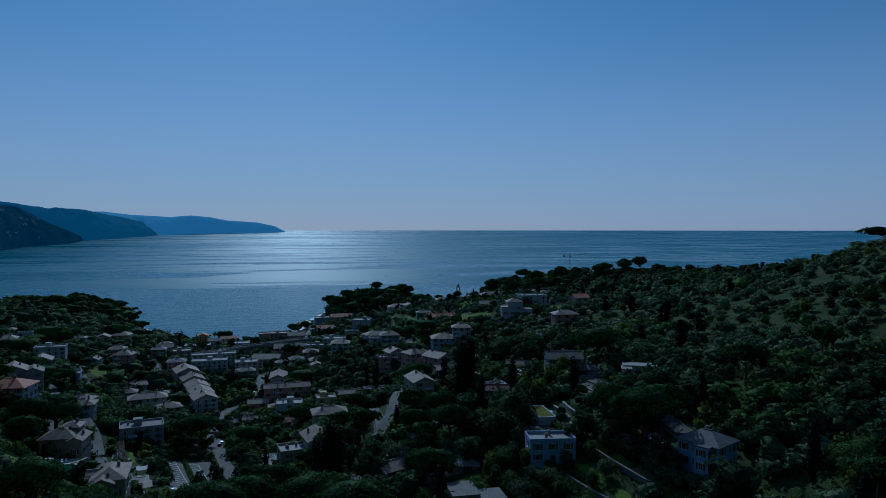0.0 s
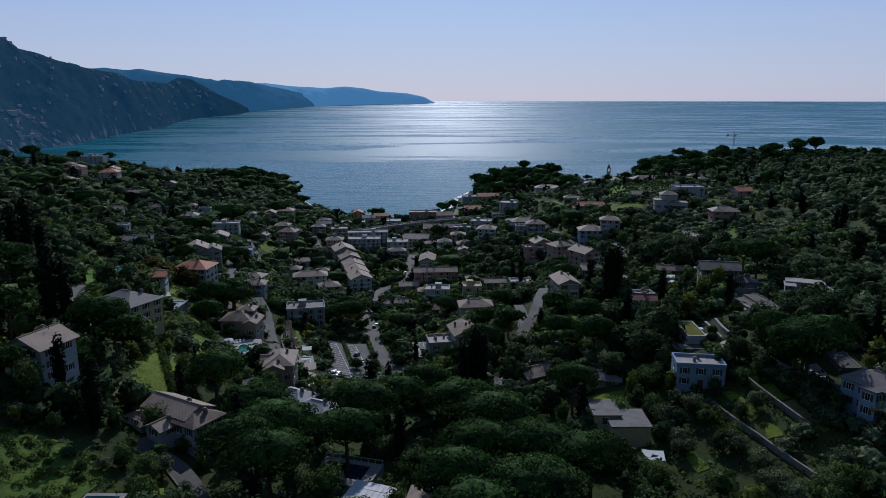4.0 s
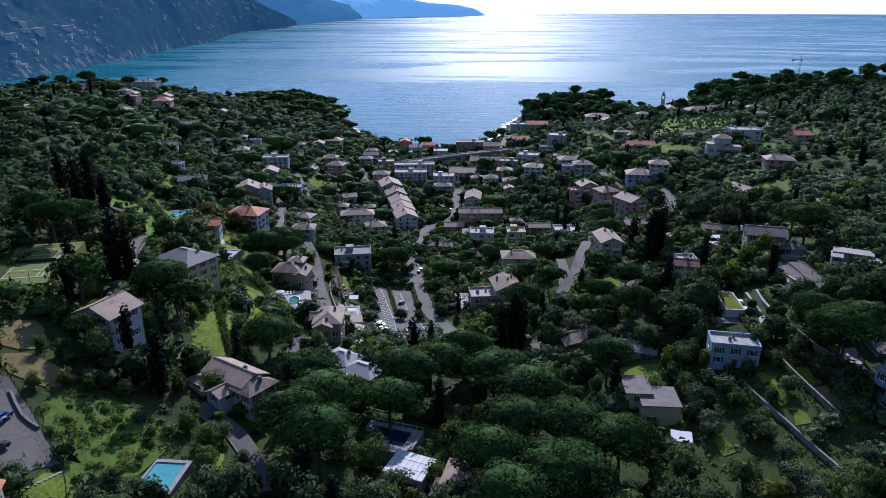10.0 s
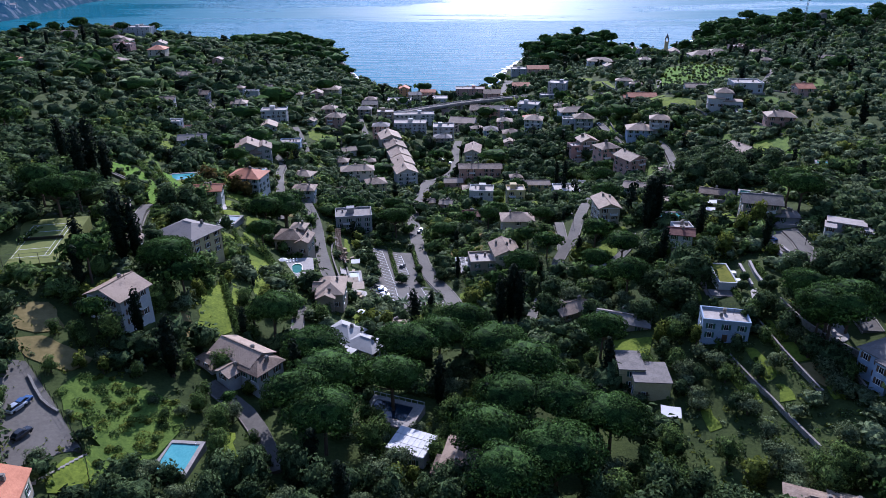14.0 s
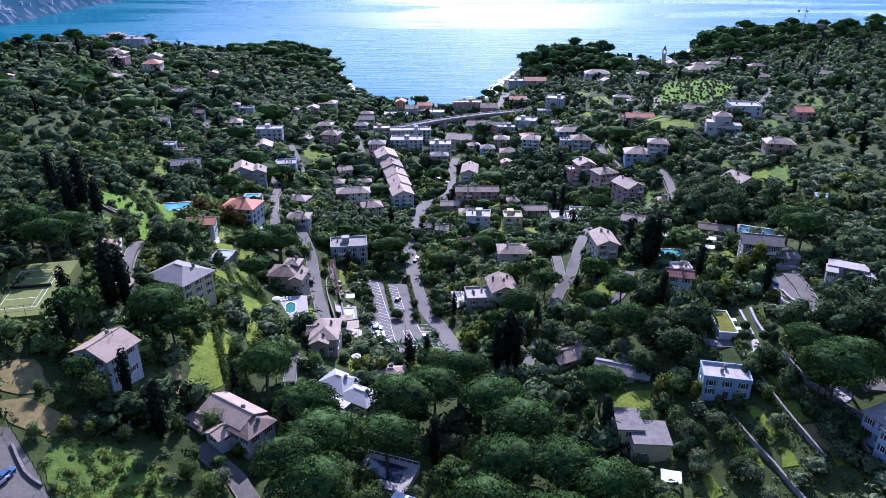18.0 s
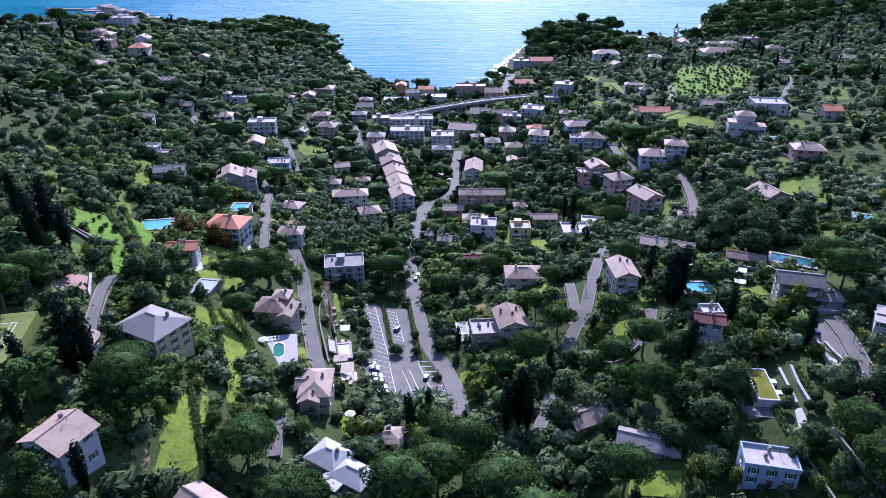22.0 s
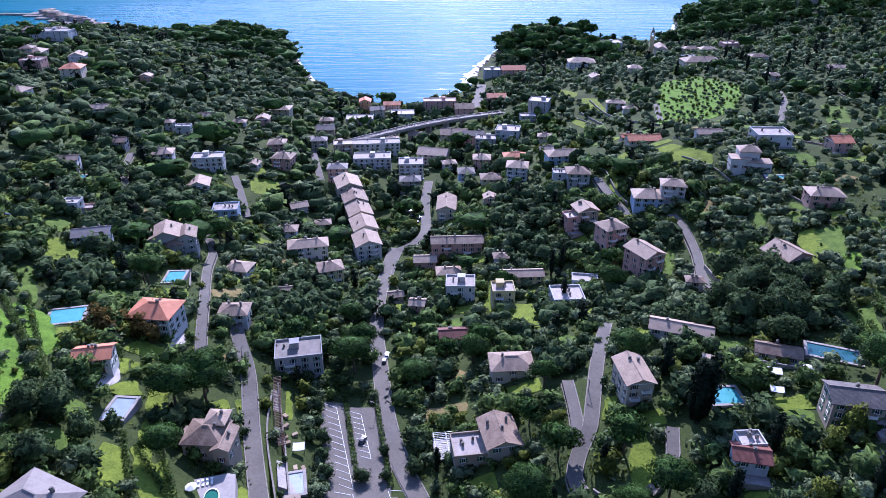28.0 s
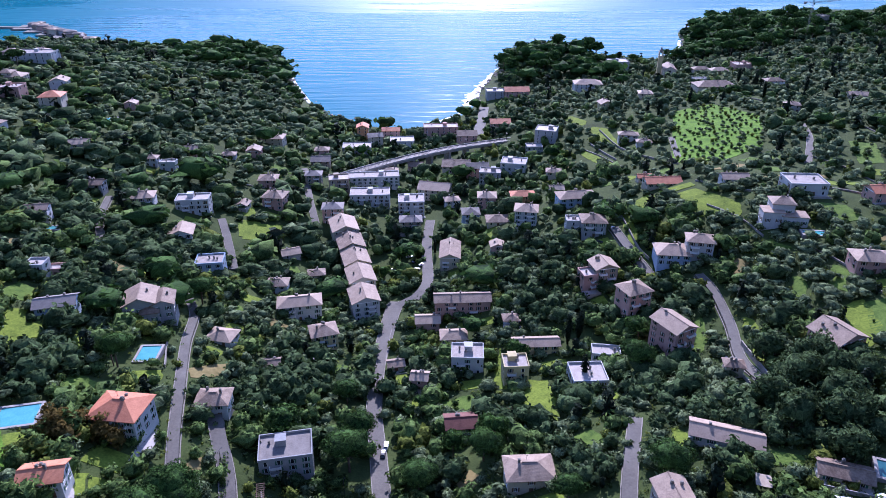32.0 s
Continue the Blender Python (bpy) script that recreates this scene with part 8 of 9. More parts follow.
# ---- church by the far bay ----
def church(x, y, turn):
    z = max(float(ground_at(x, y)), 2.0)
    root = thing("church", pose(x, y, z - 1, 0, 0, turn), "pale parish church with a slender bell tower", "church")
    part("nave", walls_with_gables(13, 26, 11, 3.2, "y", True), PLASTER["c"], root)
    part("roof", gable_roof(14.4, 27, 3.6, "y"), TILES["s"], root, "gabled slate roof", pose(0, 0, 10.9))
    part("front_door", DOOR, None, root, "", pose(0, -13, 0.6) @ Matrix.Diagonal((1.8, 1, 1.6, 1)))
    part("round_window", mesh("round_window", wheel_solid(), GLASS), None, root, "", pose(0, -13.0, 9.0) @ Matrix.Diagonal((4, 0.5, 4, 1)))
    part("bell_tower", box(-2.3, 2.3, -2.3, 2.3, 0, 22), PLASTER["y"], root, "", pose(-9.5, 6, 0))
    belfry = part("belfry", box(-2.6, 2.6, -2.6, 2.6, 21.6, 22.1), PLASTER["c"], root, "open belfry with four piers", pose(-9.5, 6, 0))
    for i, k in ((-1, -1), (1, -1), (1, 1), (-1, 1)):
        part("pier", box(i * 1.9 - 0.5, i * 1.9 + 0.5, k * 1.9 - 0.5, k * 1.9 + 0.5, 22, 26), PLASTER["c"], belfry)
    part("cornice", box(-2.6, 2.6, -2.6, 2.6, 26, 26.6), PLASTER["c"], belfry)
    part("spire", ([(-2.2, -2.2, 26.6), (2.2, -2.2, 26.6), (2.2, 2.2, 26.6), (-2.2, 2.2, 26.6), (-1.1, -1.1, 29), (1.1, -1.1, 29), (1.1, 1.1, 29), (-1.1, 1.1, 29), (0, 0, 32.5)],
                   [(0, 1, 5, 4), (1, 2, 6, 5), (2, 3, 7, 6), (3, 0, 4, 7), (4, 5, 8), (5, 6, 8), (6, 7, 8), (7, 4, 8)]), TILES["d"], root, "small dark onion-like spire", pose(-9.5, 6, 0))
    keep_rect(x, y, 26, 32, turn)


church(291.0, 900.0, -12)

# ---- castle on the western cape, tower on the eastern one ----
def castle(x, y, w, h, turn, label):
    z = float(ground_at(x, y))
    root = thing("castle_tower", pose(x, y, z - 1, 0, 0, turn), label, "castle")
    part("wall", box(-w / 2, w / 2, -w / 2, w / 2, 0, h), STONE, root)
    part("roof", box(-w / 2 - 0.4, w / 2 + 0.4, -w / 2 - 0.4, w / 2 + 0.4, h, h + 0.6), STONE, root)
    n = int(w / 1.6)
    for k in range(n):
        u = -w / 2 + (k + 0.5) * w / n
        for px, py in ((u, -w / 2), (u, w / 2), (-w / 2, u), (w / 2, u)):
            part("merlon", box(px - 0.45, px + 0.45, py - 0.35, py + 0.35, h + 0.6, h + 1.8), STONE, root)
    keep_rect(x, y, w + 6, w + 6, turn)


castle(-204.0, 1050.0, 9.0, 13.0, 12, "small square battlemented stone castle among pines")
castle(560.0, 1080.0, 12.0, 20.0, 5, "broad battlemented tower house above the wooded point")
castle(174.0, 1030.0, 8.0, 13.0, 5, "square stone tower among pines by the shore")

# ---- railway viaduct across the valley ----
def viaduct():
    ends = [(-60, 601, 15.5), (-10, 640, 15.0), (38, 668, 15.0), (92, 688, 15.5)]
    line = smooth_line([(x, y) for x, y, _ in ends], 4.0)
    n, top = len(line), 15.5
    way = np.gradient(line, axis=0)
    side = np.stack([way[:, 1], -way[:, 0]], -1) / np.linalg.norm(way, axis=1)[:, None]

    def beam(off, width, z0, z1):
        a, b = line + side * (off - width / 2), line + side * (off + width / 2)
        v, f = [], []
        for k in range(n):
            v += [(*a[k], z1), (*b[k], z1), (*b[k], z0), (*a[k], z0)]
            if k:
                i, j = 4 * k - 4, 4 * k
                f += [(i, i + 1, j + 1, j), (i + 1, i + 2, j + 2, j + 1), (i + 2, i + 3, j + 3, j + 2), (i + 3, i, j, j + 3)]
        return v, f + [(3, 2, 1, 0), (4 * n - 4, 4 * n - 3, 4 * n - 2, 4 * n - 1)]
    root = thing("railway_viaduct", pose(0, 0, 0), "pale stone railway viaduct with two tracks", "viaduct")
    part("deck", beam(0, 8.0, top - 1.4, top), STONE, root)
    part("ballast", beam(0, 6.6, top, top + 0.25), ROCK, root, "grey gravel ballast")
    for off in (-3.7, 3.7):
        part("parapet", beam(off, 0.45, top, top + 1.1), PAVING, root)
    for off in (-2.4, -1.0, 1.0, 2.4):
        part("rail", beam(off, 0.12, top + 0.25, top + 0.42), METAL, root)
    for k in range(2, n - 2, 4):
        z = float(ground_at(*line[k]))
        if z < top - 3:
            turn = math.degrees(math.atan2(way[k, 1], way[k, 0]))
            part("pier", box(-1.2, 1.2, -3.6, 3.6, z - 1, top - 1.4), STONE, root, "", pose(*line[k], 0, 0, 0, turn))
    for k in range(3, n - 2, 9):
        part("mast", joined(box(-0.1, 0.1, -0.1, 0.1, top, top + 6.5), box(-0.05, 0.05, -3, 3, top + 6.0, top + 6.12)), METAL, root, "", pose(*(line[k]), 0))
    keep_line(line.tolist(), 16)


viaduct()

# ---- breakwater at the western harbour ----
line = smooth_line([(-720, 1360), (-660, 1352), (-600, 1338), (-560, 1300)], 8.0)
root = thing("breakwater", pose(0, 0, 0), "low stone breakwater of the harbour", "breakwater")
for (ax, ay), (bx, by) in zip(line.tolist(), line.tolist()[1:]):
    length = math.hypot(bx - ax, by - ay)
    part("block", box(0, length + 0.3, -4, 4, -4, 2.4 + 0.3 * RNG.random()), STONE, root, "", pose(ax, ay, 0, 0, 0, math.degrees(math.atan2(by - ay, bx - ax))))

# ---- the harbour town behind the western cape ----
quay = part("quay", joined(*(box(-640 + 32 * k, -604 + 32 * k, 1330 - 28 * k, 1372 - 28 * k, -6, 2.0) for k in range(6))), STONE, None)
tagged(quay, "stone quay of the small harbour", "quay", kind="structure")
HARBOUR = [mesh("wall", box(-0.5, 0.5, -0.5, 0.5, 0, 1), PLASTER[k]) for k in "cptgtg"]
HARBOUR_ROOF = [mesh("roof", hip_roof(1.08, 1.08, 0.3, "x"), TILES[k]) for k in "sdsd"]
harbour_rng = np.random.default_rng(31)
for k in range(34):
    t = harbour_rng.random()
    hx, hy = -612 + 150 * t + harbour_rng.uniform(-10, 10), 1344 - 134 * t + harbour_rng.uniform(-8, 14)
    w, d, h = harbour_rng.uniform(9, 17), harbour_rng.uniform(8, 11), harbour_rng.uniform(5, 9)
    block_house = thing("harbour_house", pose(hx, hy, max(1.5, float(ground_at(hx, hy))) - 0.5, 0, 0, harbour_rng.uniform(-25, 25)), "tall plastered house on the harbour quay", "house", "harbour houses")
    part("wall", HARBOUR[k % 6], None, block_house, "", Matrix.Diagonal((w, d, h, 1)))
    part("roof", HARBOUR_ROOF[k % 4], None, block_house, "", pose(0, 0, h) @ Matrix.Diagonal((w, d, 6.0, 1)))

# ---- rocks along the shore ----
ROCK_MESHES = []
for k in range(5):
    rng = np.random.default_rng(40 + k)
    bm = bmesh.new()
    bmesh.ops.create_icosphere(bm, subdivisions=2, radius=1.0)
    for v in bm.verts:
        v.co *= 0.75 + 0.5 * noise.noise(v.co * 1.3 + Vector((k * 7.0, 0, 0)))
        v.co.z *= 0.6
    me = bpy.data.meshes.new("rock")
    bm.to_mesh(me)
    bm.free()
    me.materials.append(ROCK)
    ROCK_MESHES.append(me)
coast = smooth_line([(-200, 1120), (-159, 1062), (-140, 978), (-118, 899), (-75, 814), (-48, 792)], 7.0).tolist() + smooth_line([(72, 851), (82, 912), (103, 965), (132, 1035), (144, 1080), (192, 1110)], 7.0).tolist() + smooth_line([(385, 1110), (417, 1196), (465, 1304)], 9.0).tolist()
for k, (x, y) in enumerate(coast):
    for _ in range(2):
        dx, dy, r = RNG.normal(0, 3), RNG.normal(0, 3), RNG.uniform(1.2, 3.4)
        ob = new("rock", ROCK_MESHES[int(RNG.integers(5))])
        ob.matrix_basis = pose(x + dx, y + dy, max(float(ground_at(x + dx, y + dy)), -1.0) + 0.2, 0, 0, RNG.uniform(0, 360)) @ Matrix.Diagonal((r, r * 1.2, r, 1))
        tagged(ob, "weathered pale shore rock in the surf", "rock", "rocks along the shore")


# ---- the ground dug out under the pools, and open plots among the trees ----
dug = np.empty(len(ground.data.vertices) * 3)
ground.data.vertices.foreach_get("co", dug)
dug = dug.reshape(-1, 3)
for px, py, pz, reach in POOLS:
    hole = np.hypot(dug[:, 0] - px, dug[:, 1] - py) < reach + 6.5
    dug[hole, 2] = np.minimum(dug[hole, 2], pz - 0.35)
ground.data.vertices.foreach_set("co", dug.ravel())
ground.data.update()

plots = np.random.default_rng(58)
made = 0
for k in range(1600):
    px, py = plots.uniform(-210, 260), plots.uniform(200, 620)
    w, d, turn = plots.uniform(7, 17), plots.uniform(6, 12), plots.uniform(-35, 35)
    if abs(px) > 0.55 * py or made >= 125 or (px < -95 and py > 420) or (-60 < px < 110 and 370 < py < 640):
        continue
    got = cells_near(px, py, max(w, d) / 2 + 2)
    if got is None or (OPEN[got[2], got[3]] > 0).any() or float(ground_at(px, py)) < 4:
        continue
    c, s = math.cos(radians(turn)), math.sin(radians(turn))
    made += 1
    lawn(("garden_plot", "meadow_plot", "dry_plot", "meadow_plot")[made % 4], [(px + i * w / 2 * c - j * d / 2 * s, py + i * w / 2 * s + j * d / 2 * c) for i, j in ((-1, -1), (1, -1), (1, 1), (-1, 1))])


# ---- garden patches by the villas ----
for x, y, w, d, turn in GARDENS:
    c, s = math.cos(radians(turn)), math.sin(radians(turn))
    spot = [(x + i * w / 2 * c - j * d / 2 * s, y + i * w / 2 * s + j * d / 2 * c) for i, j in ((-1, -1), (1, -1), (1, 1), (-1, 1))]
    got = cells_near(x, y, max(w, d) / 2)
    if got and not (OPEN[got[2], got[3]][inside(spot, got[0], got[1])] > 0).any():
        lawn("garden", spot)

keep_rect(40.5, 182.0, 11, 8, 0)
keep_rect(53.5, 164.5, 11, 8, 0)
keep_rect(-31.5, 185.0, 13, 13, 5)  # a court open to the south of the tan villa

# ---- single trees ----
for x, y, h in PINES_1 + PINES_2 + PINES_3 + PINES_4 + PINES_5 + PINES_6:
    if float(ground_at(x, y)) < 3.5:
        continue
    tree("pine", x, y, h * 0.98, 1.08 if y < 420 else 0.8, y < 420)
    got = cells_near(x, y, h * 0.55)
    if got:
        BARE[got[2], got[3]] |= np.hypot(got[0] - x, got[1] - y) < h * 0.55
for x, y, h in CYPRESSS_1 + CYPRESSS_2:
    tree("cypress", x, y, h, 1.15)
    got = cells_near(x, y, 3.0)
    if got:
        BARE[got[2], got[3]] = True

for x, y, h in ((-105.0, 296.0, 9.0), (-100.5, 291.0, 8.0), (-92.0, 296.0, 8.0), (-88.5, 292.0, 7.0)):
    tree("rust", x, y, h, 1.2)

for x, y, h in SPRING_TREES:
    tree("lime", x, y, h, 0.7)
for x, y, h in OAKS_3 + GROVE_OAKS:
    tree("oak", x, y, h, 1.15)
    got = cells_near(x, y, 3.0)
    if got:
        BARE[got[2], got[3]] |= np.hypot(got[0] - x, got[1] - y) < h * 0.4
for n, (x, y, h) in enumerate(OAKS_1 + OAKS_2):
    tree(("oak", "broad", "oak", "olive")[n % 4], x, y, 0.72 * h, 1.1)

FROND = mottled("palm_frond", (0.03, 0.06, 0.015), (0.09, 0.13, 0.035), 1.0, 0.5, 0.3)


def palm(x, y, h):
    root = thing("palm_tree", pose(x, y, float(max(ground_at(x, y), 0.5))), "palm tree with arching green fronds", "tree", "palms")
    part("trunk", joined(*(box(-0.22 + 0.01 * k, 0.22 - 0.01 * k, -0.22 + 0.01 * k, 0.22 - 0.01 * k, k * h / 8 - 0.2, (k + 1) * h / 8 - 0.22) for k in range(8))), BARK, root)
    for k in range(16):
        a, droop = k * 0.393 + 0.1 * (k % 3), (0.2, 0.75, 1.3)[k % 3]
        v, f = [], []
        for j in range(6):
            t = j / 5
            r, z = 2.9 * t, h + 0.2 + 1.1 * t * (1.2 - droop * t * 1.4)
            half = 0.42 * math.sin(math.pi * (0.15 + 0.8 * t)) + 0.03
            v += [(r * math.cos(a) - half * math.sin(a), r * math.sin(a) + half * math.cos(a), z - half * 0.6), (r * math.cos(a), r * math.sin(a), z), (r * math.cos(a) + half * math.sin(a), r * math.sin(a) - half * math.cos(a), z - half * 0.6)]
            if j:
                b, c = 3 * j - 3, 3 * j
                f += [(b, b + 1, c + 1, c), (b + 1, b + 2, c + 2, c + 1)]
        part("frond", (v, f), FROND, root)


for x, y, h in PALMS_1:
    palm(x, y, h)


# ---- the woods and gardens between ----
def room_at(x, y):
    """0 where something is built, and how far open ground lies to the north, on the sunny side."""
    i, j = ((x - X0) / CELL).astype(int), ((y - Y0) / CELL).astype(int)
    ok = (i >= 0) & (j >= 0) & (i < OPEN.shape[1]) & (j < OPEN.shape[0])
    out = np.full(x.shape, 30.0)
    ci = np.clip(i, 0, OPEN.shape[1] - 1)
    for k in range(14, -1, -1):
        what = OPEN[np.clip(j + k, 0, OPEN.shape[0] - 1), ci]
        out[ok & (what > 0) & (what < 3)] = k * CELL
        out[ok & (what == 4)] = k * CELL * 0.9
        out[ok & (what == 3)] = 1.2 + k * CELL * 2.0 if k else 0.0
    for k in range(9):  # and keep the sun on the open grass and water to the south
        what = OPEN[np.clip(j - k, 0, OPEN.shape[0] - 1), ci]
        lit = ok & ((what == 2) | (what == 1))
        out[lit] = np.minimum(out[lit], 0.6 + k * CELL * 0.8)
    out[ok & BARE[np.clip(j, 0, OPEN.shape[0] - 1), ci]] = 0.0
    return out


def scatter(x0, x1, y0, y1, step, rng):
    gx, gy = np.meshgrid(np.arange(x0, x1, step), np.arange(y0, y1, step))
    gx = gx.ravel() + rng.uniform(-0.45, 0.45, gx.size) * step
    gy = gy.ravel() + rng.uniform(-0.45, 0.45, gy.size) * step
    return gx, gy


def patches(x, y, size, seed):
    return np.array([noise.noise(Vector((a / size, b / size, seed))) for a, b in zip(x.tolist(), y.tolist())])


rng = np.random.default_rng(21)
near_x, near_y = scatter(-190, 190, 92, 460, 5.0, rng)
far_x, far_y = scatter(-700, 900, 460, 1360, 8.6, rng)
side_x, side_y = scatter(-520, 520, 92, 460, 9.0, rng)
away = abs(side_x) > 190
back_x, back_y = scatter(-230, 230, -145, 92, 8.5, rng)  # the slope that the path starts from
wx, wy = np.r_[near_x, side_x[away], far_x, back_x], np.r_[near_y, side_y[away], far_y, back_y]
wz = ground_at(wx, wy) + 0.62 * np.maximum(-60 - wy, 0)
sight = (wz > 1.2) & ((abs(wx) < 0.85 * wy + 150) | (wy < 92))
wx, wy, wz = wx[sight], wy[sight], wz[sight]
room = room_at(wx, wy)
patch, mixed = patches(wx, wy, 60.0, 2.0), patches(wx, wy, 38.0, 6.0)
dice, dice2 = rng.random(len(wx)), rng.random(len(wx))
grove = ((wx < -95) & (wy > 520)) | ((wx > 120) & (wy > 440)) | ((wx > 150) & (wy > 180))
cape = ((wx < -120) & (wx > -270) & (wy > 930)) | ((wx > 95) & (wx < 225) & (wy > 890)) | ((wx > 340) & (wy > 1000))
kind = np.where(cape, np.where(dice < 0.3, 2, 6), np.where(grove, np.where(dice < np.where(wx > 0, 0.8, 0.6) + 0.4 * patch, 0, 1), np.where(dice < 0.36 + 0.5 * patch, 0, 1)))
kind = np.where((kind == 1) & (mixed > 0.02), 6, kind)
shady = (wx < -95) & (wx > -300) & (wy > 200) & (wy < 560)
kind = np.where(shady & (dice < 0.1) & (kind < 2), 6, kind)
kind = np.where((kind == 1) & (dice2 < 0.17), 4, kind)
kind = np.where((kind == 1) & (dice2 > 0.95), 5, kind)
kind = np.where((kind != 2) & (dice2 > 0.40) & (dice2 < 0.425), 3, kind)
kind = np.where((kind == 1) & (dice2 > 0.45) & (dice2 < 0.49), 2, kind)
full = np.choose(kind, [rng.uniform(3.6, 6.2, len(wx)), rng.uniform(4.5, 10.0, len(wx)), rng.uniform(8.0, 13.0, len(wx)), rng.uniform(8.0, 14.0, len(wx)), rng.uniform(4.0, 7.5, len(wx)), rng.uniform(4.0, 7.5, len(wx)), rng.uniform(5.5, 11.0, len(wx))])
full = np.where(cape, full * rng.uniform(0.8, 1.6, len(wx)), np.where(wy > 460, full * rng.uniform(0.85, 1.3, len(wx)), full))
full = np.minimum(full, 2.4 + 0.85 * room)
terraced = (wx > 50) & (wx < 112) & (wy > 95) & (wy < 185)
dense = (wx < -95) & (wx > -300) & (wy > 200) & (wy < 560)
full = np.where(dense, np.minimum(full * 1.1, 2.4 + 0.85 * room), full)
strand = (wx > 40) & (wy > 838) & (wy < 1100) & (wx < 104 + 0.12 * (wy - 912))  # bare rocks above the surf
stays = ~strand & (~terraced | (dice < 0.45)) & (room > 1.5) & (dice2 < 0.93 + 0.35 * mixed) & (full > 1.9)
wx, wy, wz, kind, full = wx[stays], wy[stays], wz[stays], kind[stays], full[stays]
KINDS = ["olive", "broad", "pine", "cypress", "lime", "rust", "oak"]

# the nearest of each kind are trees of their own, the rest one wood
alone = np.zeros(len(wx), bool)
for k, most in enumerate((66, 70, 34, 38, 38, 26, 46)):
    some = np.nonzero((kind == k) & (full > 3.0) & (wy > 92))[0]
    some = some[np.argsort(np.hypot(wx[some], wy[some] - 60))][:most]
    alone[some] = True
for i in np.nonzero(alone)[0]:
    k = KINDS[kind[i]]
    tree(k, float(wx[i]), float(wy[i]), float(full[i]), {"olive": 1.15, "broad": 1.05, "pine": 0.9, "cypress": 1.1, "lime": 1.0, "rust": 1.0, "oak": 1.1}[k])


def wood(k, pick, leaves, size, name, label):
    """Many trees of one kind in one mesh."""
    if not len(pick):
        return
    lumps = {"pine": 14, "cypress": 9}.get(k, 9)
    skin = (8, 5, 0.68) if leaves > 60 else (7, 5, 0.76) if leaves > 40 else (6, 4, 0.82)
    shapes = [both(hulk(k, 500 + 31 * n, lumps, *skin), crown(k, 500 + 31 * n, lumps, leaves, size)) for n in range(6)]
    tall = {"olive": 1.6, "broad": 2.0, "pine": 1.65, "cypress": 2.0, "oak": 2.0, "lime": 2.0, "rust": 2.0}[k]
    out, normals = [], []
    for n in range(6):
        mine = pick[n::6]
        if not len(mine):
            continue
        s = full[mine] / tall
        wide = s * rng.uniform(1.1, 1.6, len(mine)) * np.where((wy[mine] > 430) & (wx[mine] < -40), 1.3, 1.0)
        a = rng.uniform(0, 6.28, len(mine))
        c, q = np.cos(a)[:, None], np.sin(a)[:, None]
        v, m = shapes[n]
        vx = (c * v[None, :, 0] - q * v[None, :, 1]) * wide[:, None] + wx[mine][:, None]
        vy = (q * v[None, :, 0] + c * v[None, :, 1]) * wide[:, None] + wy[mine][:, None]
        vz = v[None, :, 2] * s[:, None] + wz[mine][:, None] - 0.15 * full[mine][:, None]
        out.append(np.stack([vx, vy, vz], -1).reshape(-1, 3).astype(np.float32))
        normals.append(np.stack([c * m[None, :, 0] - q * m[None, :, 1], q * m[None, :, 0] + c * m[None, :, 1], np.broadcast_to(m[None, :, 2], vx.shape)], -1).reshape(-1, 3).astype(np.float32))
    ob = new(name, quads_mesh(name, (np.concatenate(out), np.concatenate(normals)), LEAF[k]))
    tagged(ob, label, "trees", kind="stuff")


for n, k in enumerate(KINDS):
    rest = np.nonzero((kind == n) & ~alone)[0]
    close = rest[wy[rest] < 300]
    middle = rest[(wy[rest] >= 300) & (wy[rest] < 460)]
    distant = rest[wy[rest] >= 460]
    words = {"olive": "grey-green olive groves", "broad": "dark green garden trees", "pine": "dark umbrella pines", "cypress": "dark cypresses", "lime": "fresh yellow-green trees", "rust": "ochre-leaved garden trees", "oak": "dark holm oaks"}[k]
    wood(k, close, 96, 0.185, f"{k}_grove", f"{words} covering the near slopes")
    wood(k, middle, 50, 0.235, f"{k}_slope", f"{words} covering the middle slopes")
    wood(k, distant, 15, 0.36, f"{k}_wood", f"{words} covering the far slopes")

# orchard rows and meadow shrubs on the open grass
for x, y, h in ((-36.0, 287.5, 5.0), (-32.0, 271.5, 5.0), (-27.0, 240.5, 4.0), (-41.6, 262.0, 3.0), (-37.6, 234.0, 3.6), (-33.8, 233.5, 3.0), (-39.4, 250.5, 2.6)):
    tree("oak", x, y, h, 0.95)
for x, y, h in ((-121.4, 252.4, 4.2), (-117.0, 256.4, 3.6), (-124.0, 256.0, 3.4), (9.0, 222.0, 6.5), (14.0, 219.0, 8.0), (11.0, 212.5, 7.0)):
    tree("lime", x, y, h, 1.1)
for x, y, h in ((-95.3, 243.1, 13.0), (-91.3, 223.3, 11.0), (-86.6, 236.3, 10.0), (-101.5, 240.3, 11.0), (-104.0, 247.0, 9.0), (-97.5, 250.0, 10.0)):
    tree("oak", x, y, h, 1.05)
for x, y, h in ((-104.4, 292.2, 8.5), (-99.5, 296.5, 7.5), (-90.7, 295.0, 7.5)):
    tree("rust", x, y, h, 1.2)
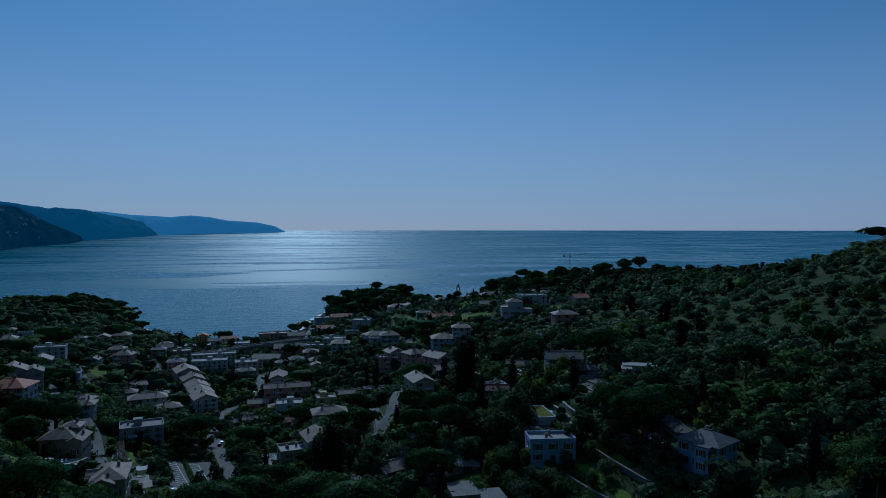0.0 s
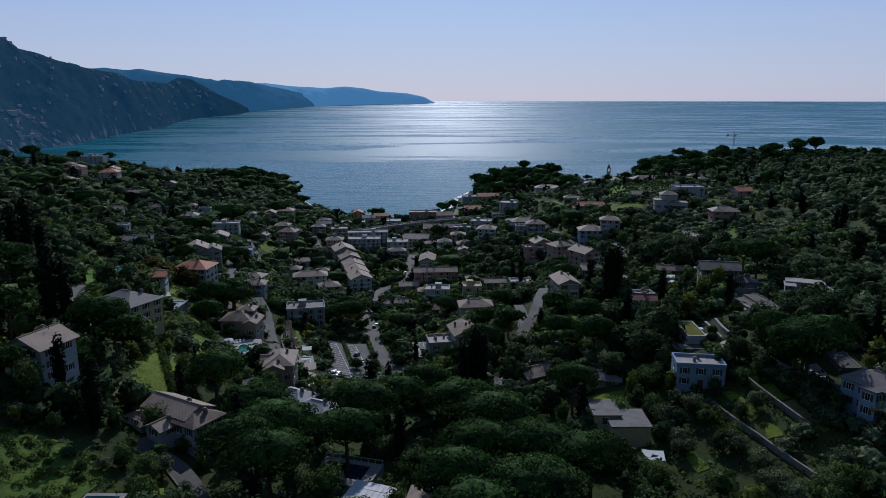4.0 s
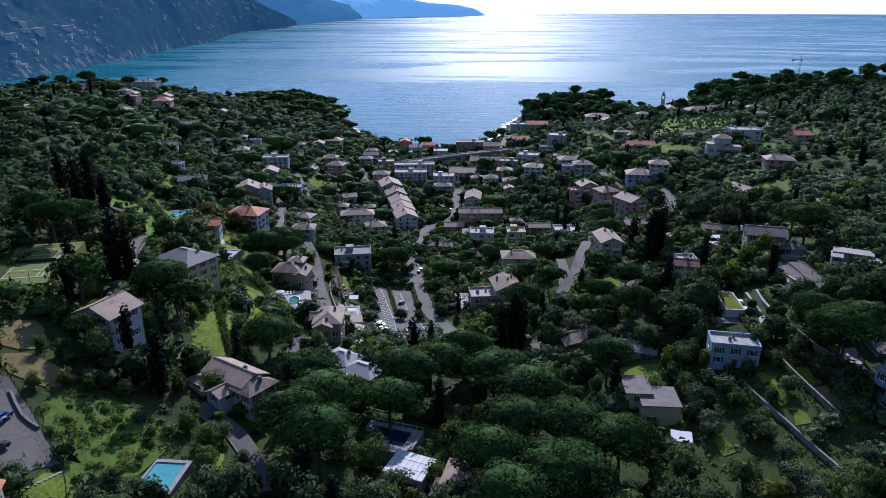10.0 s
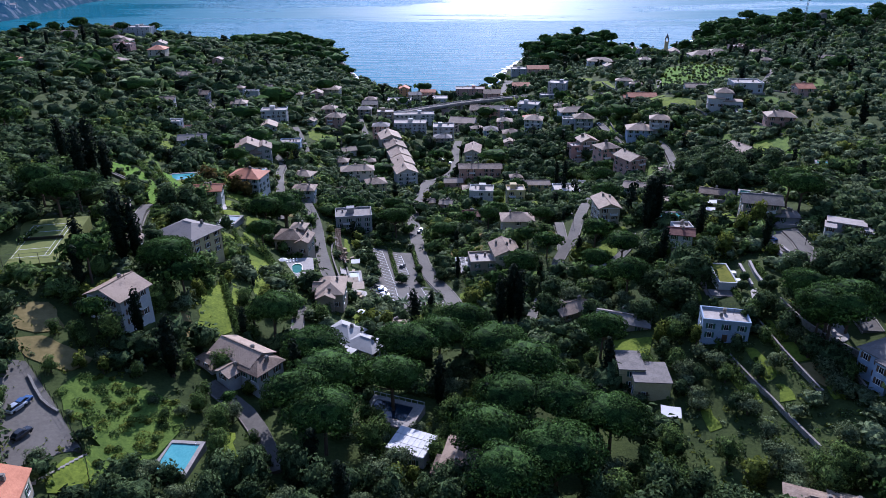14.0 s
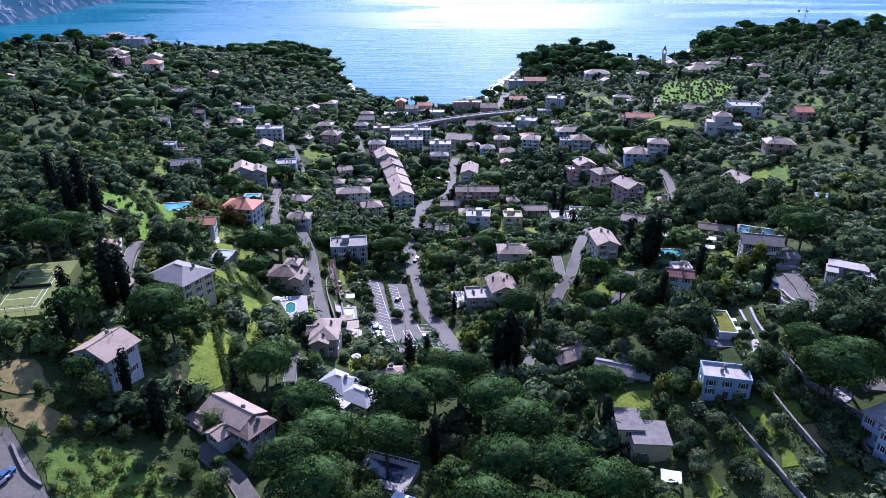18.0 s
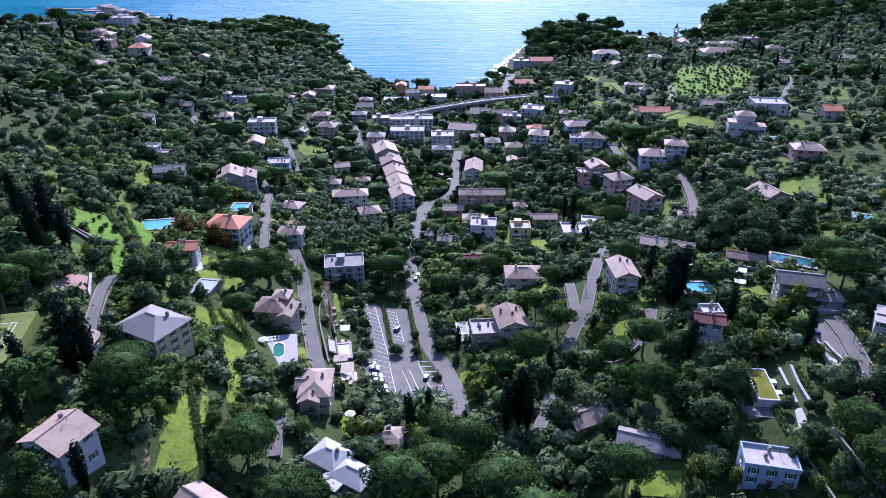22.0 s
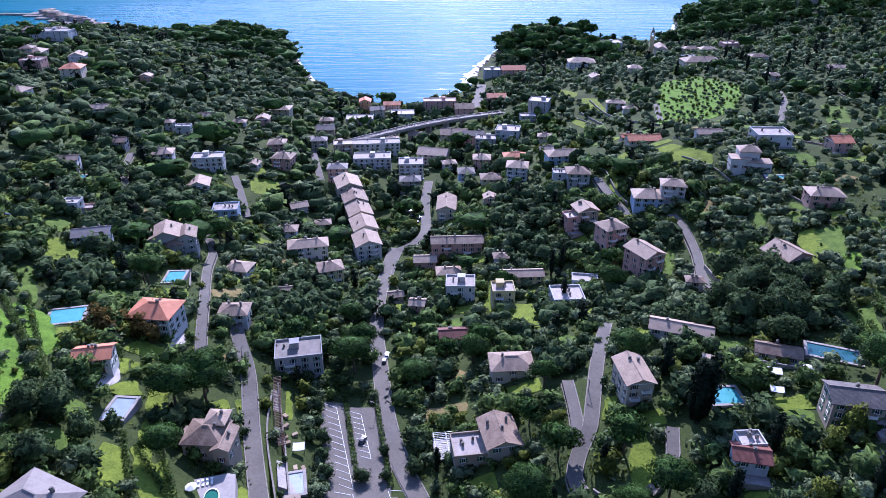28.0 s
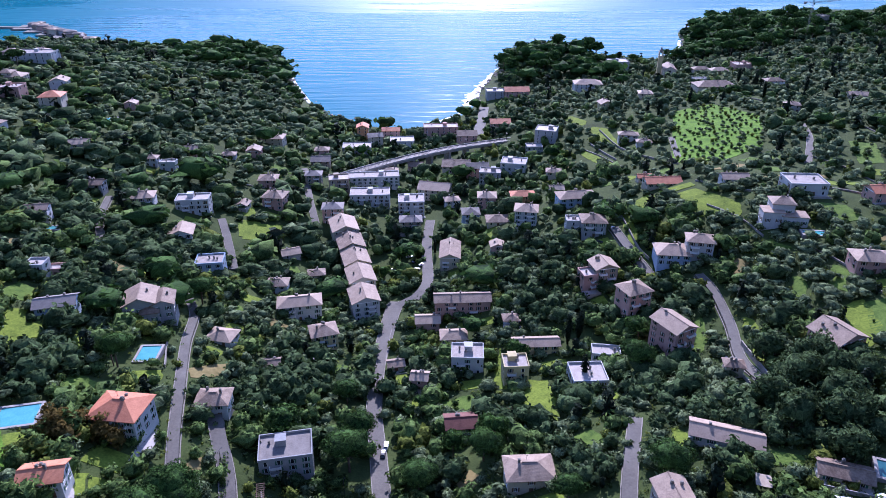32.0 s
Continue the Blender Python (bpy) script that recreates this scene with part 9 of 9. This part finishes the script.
for sort, points in ORCHARDS:
    p = np.array(points)
    step = 5.5 if sort == "field" else 5.0
    ox, oy = np.meshgrid(np.arange(p[:, 0].min(), p[:, 0].max(), step), np.arange(p[:, 1].min(), p[:, 1].max(), step * 1.15))
    jig = 1.0 if sort == "field" else 2.4
    ox, oy = ox.ravel() + rng.normal(0, jig, ox.size), oy.ravel() + rng.normal(0, jig, ox.size)
    some = inside(points, ox, oy) & (rng.random(ox.size) < (0.78 if sort == "field" else 0.45 if p[:, 1].mean() < 200 else 0.35))
    for x, y in zip(ox[some].tolist(), oy[some].tolist()):
        tree("olive" if rng.random() < (0.65 if sort == "field" else 0.5) else "broad" if rng.random() < (0.3 if sort == "field" else 0.8) else "lime", x, y, rng.uniform(1.5, 3.4) if sort == "field" else rng.uniform(1.2, 3.8), 1.15)

# low shrubs and long grass in the gaps
sx, sy = scatter(-200, 200, 90, 420, 2.7, rng)
sz = ground_at(sx, sy)
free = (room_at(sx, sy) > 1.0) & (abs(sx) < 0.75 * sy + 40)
near_tree = rng.random(len(sx)) < np.where((sx > 50) & (sy < 190), 0.95, 0.74) + 0.5 * patches(sx, sy, 25.0, 11.0)
sx, sy, sz = sx[free & near_tree], sy[free & near_tree], sz[free & near_tree]
for seed, k, label in ((0, "broad", "low dark green shrubs between the trees"), (1, "olive", "low grey-green shrubs between the trees"), (2, "lime", "fresh green shrubs and tall grass")):
    mine = np.arange(seed, len(sx), 3)
    n = 14
    p = np.repeat(np.stack([sx[mine], sy[mine], sz[mine]], -1), n, 0)
    d = rng.normal(size=(len(p), 3))
    d[:, 2] = abs(d[:, 2])
    d /= np.linalg.norm(d, axis=1)[:, None]
    p = p + d * rng.uniform(0.4, 1.0, (len(p), 1)) * np.repeat(rng.uniform(0.7, 1.7, (len(mine), 1)), n, 0) * (1, 1, 0.8)
    ob = new("shrubs", quads_mesh("shrubs", sprays(p, d, 0.42, rng), LEAF[k]))
    tagged(ob, label, "shrubs", kind="stuff")

# brambles and bushes over the near meadows
for seed, k, label in ((6, "broad", "dark green bushes and brambles on the meadow"), (7, "lime", "fresh green brambles on the meadow")):
    wild = np.random.default_rng(seed)
    clumps = []
    for sort, points in ORCHARDS:
        p = np.array(points)
        if sort == "meadow" and p[:, 1].mean() < 200:
            n = int((p[:, 0].max() - p[:, 0].min()) * (p[:, 1].max() - p[:, 1].min()) / 14)
            q = np.stack([wild.uniform(p[:, 0].min(), p[:, 0].max(), n), wild.uniform(p[:, 1].min(), p[:, 1].max(), n)], -1)
            clumps.append(q[inside(points, q[:, 0], q[:, 1])])
    q = np.concatenate(clumps)
    many = 90
    p = np.repeat(np.c_[q, ground_at(q[:, 0], q[:, 1]) + 0.2], many, 0)
    d = wild.normal(size=p.shape)
    d[:, 2] = abs(d[:, 2])
    d /= np.linalg.norm(d, axis=1)[:, None]
    p = p + d * wild.uniform(0.7, 1.05, (len(p), 1)) * np.repeat(wild.uniform(0.6, 1.7, (len(q), 1)), many, 0) * (1, 1, 0.75)
    ob = new("meadow_bushes", quads_mesh("meadow_bushes", sprays(p, d, 0.26, wild), LEAF[k]))
    tagged(ob, label, "bushes", kind="stuff")

# long grass in the near meadows
for seed, k, label in ((3, "lime", "tufts of long grass in the meadows"), (4, "lime", "low green weeds in the meadows")):
    tufts = np.random.default_rng(seed)
    p = np.stack([tufts.uniform(-100, 110, 2600), tufts.uniform(95, 215, 2600)], -1)
    i, j = ((p[:, 0] - X0) / CELL).astype(int), ((p[:, 1] - Y0) / CELL).astype(int)
    p = p[(OPEN[j, i] == 2) & (tufts.random(len(p)) < 0.35 + 0.6 * patches(p[:, 0], p[:, 1], 12.0, 4.0))]
    base_p = np.repeat(np.c_[p, ground_at(p[:, 0], p[:, 1]) + 0.25], 5, 0)
    d = tufts.normal(size=base_p.shape)
    d[:, 2] = abs(d[:, 2]) + 0.2
    d /= np.linalg.norm(d, axis=1)[:, None]
    ob = new("long_grass", quads_mesh("long_grass", sprays(base_p + d * tufts.uniform(0.05, 0.4, (len(d), 1)), d, 0.16, tufts), LEAF[k]))
    tagged(ob, label, "grass", kind="stuff")
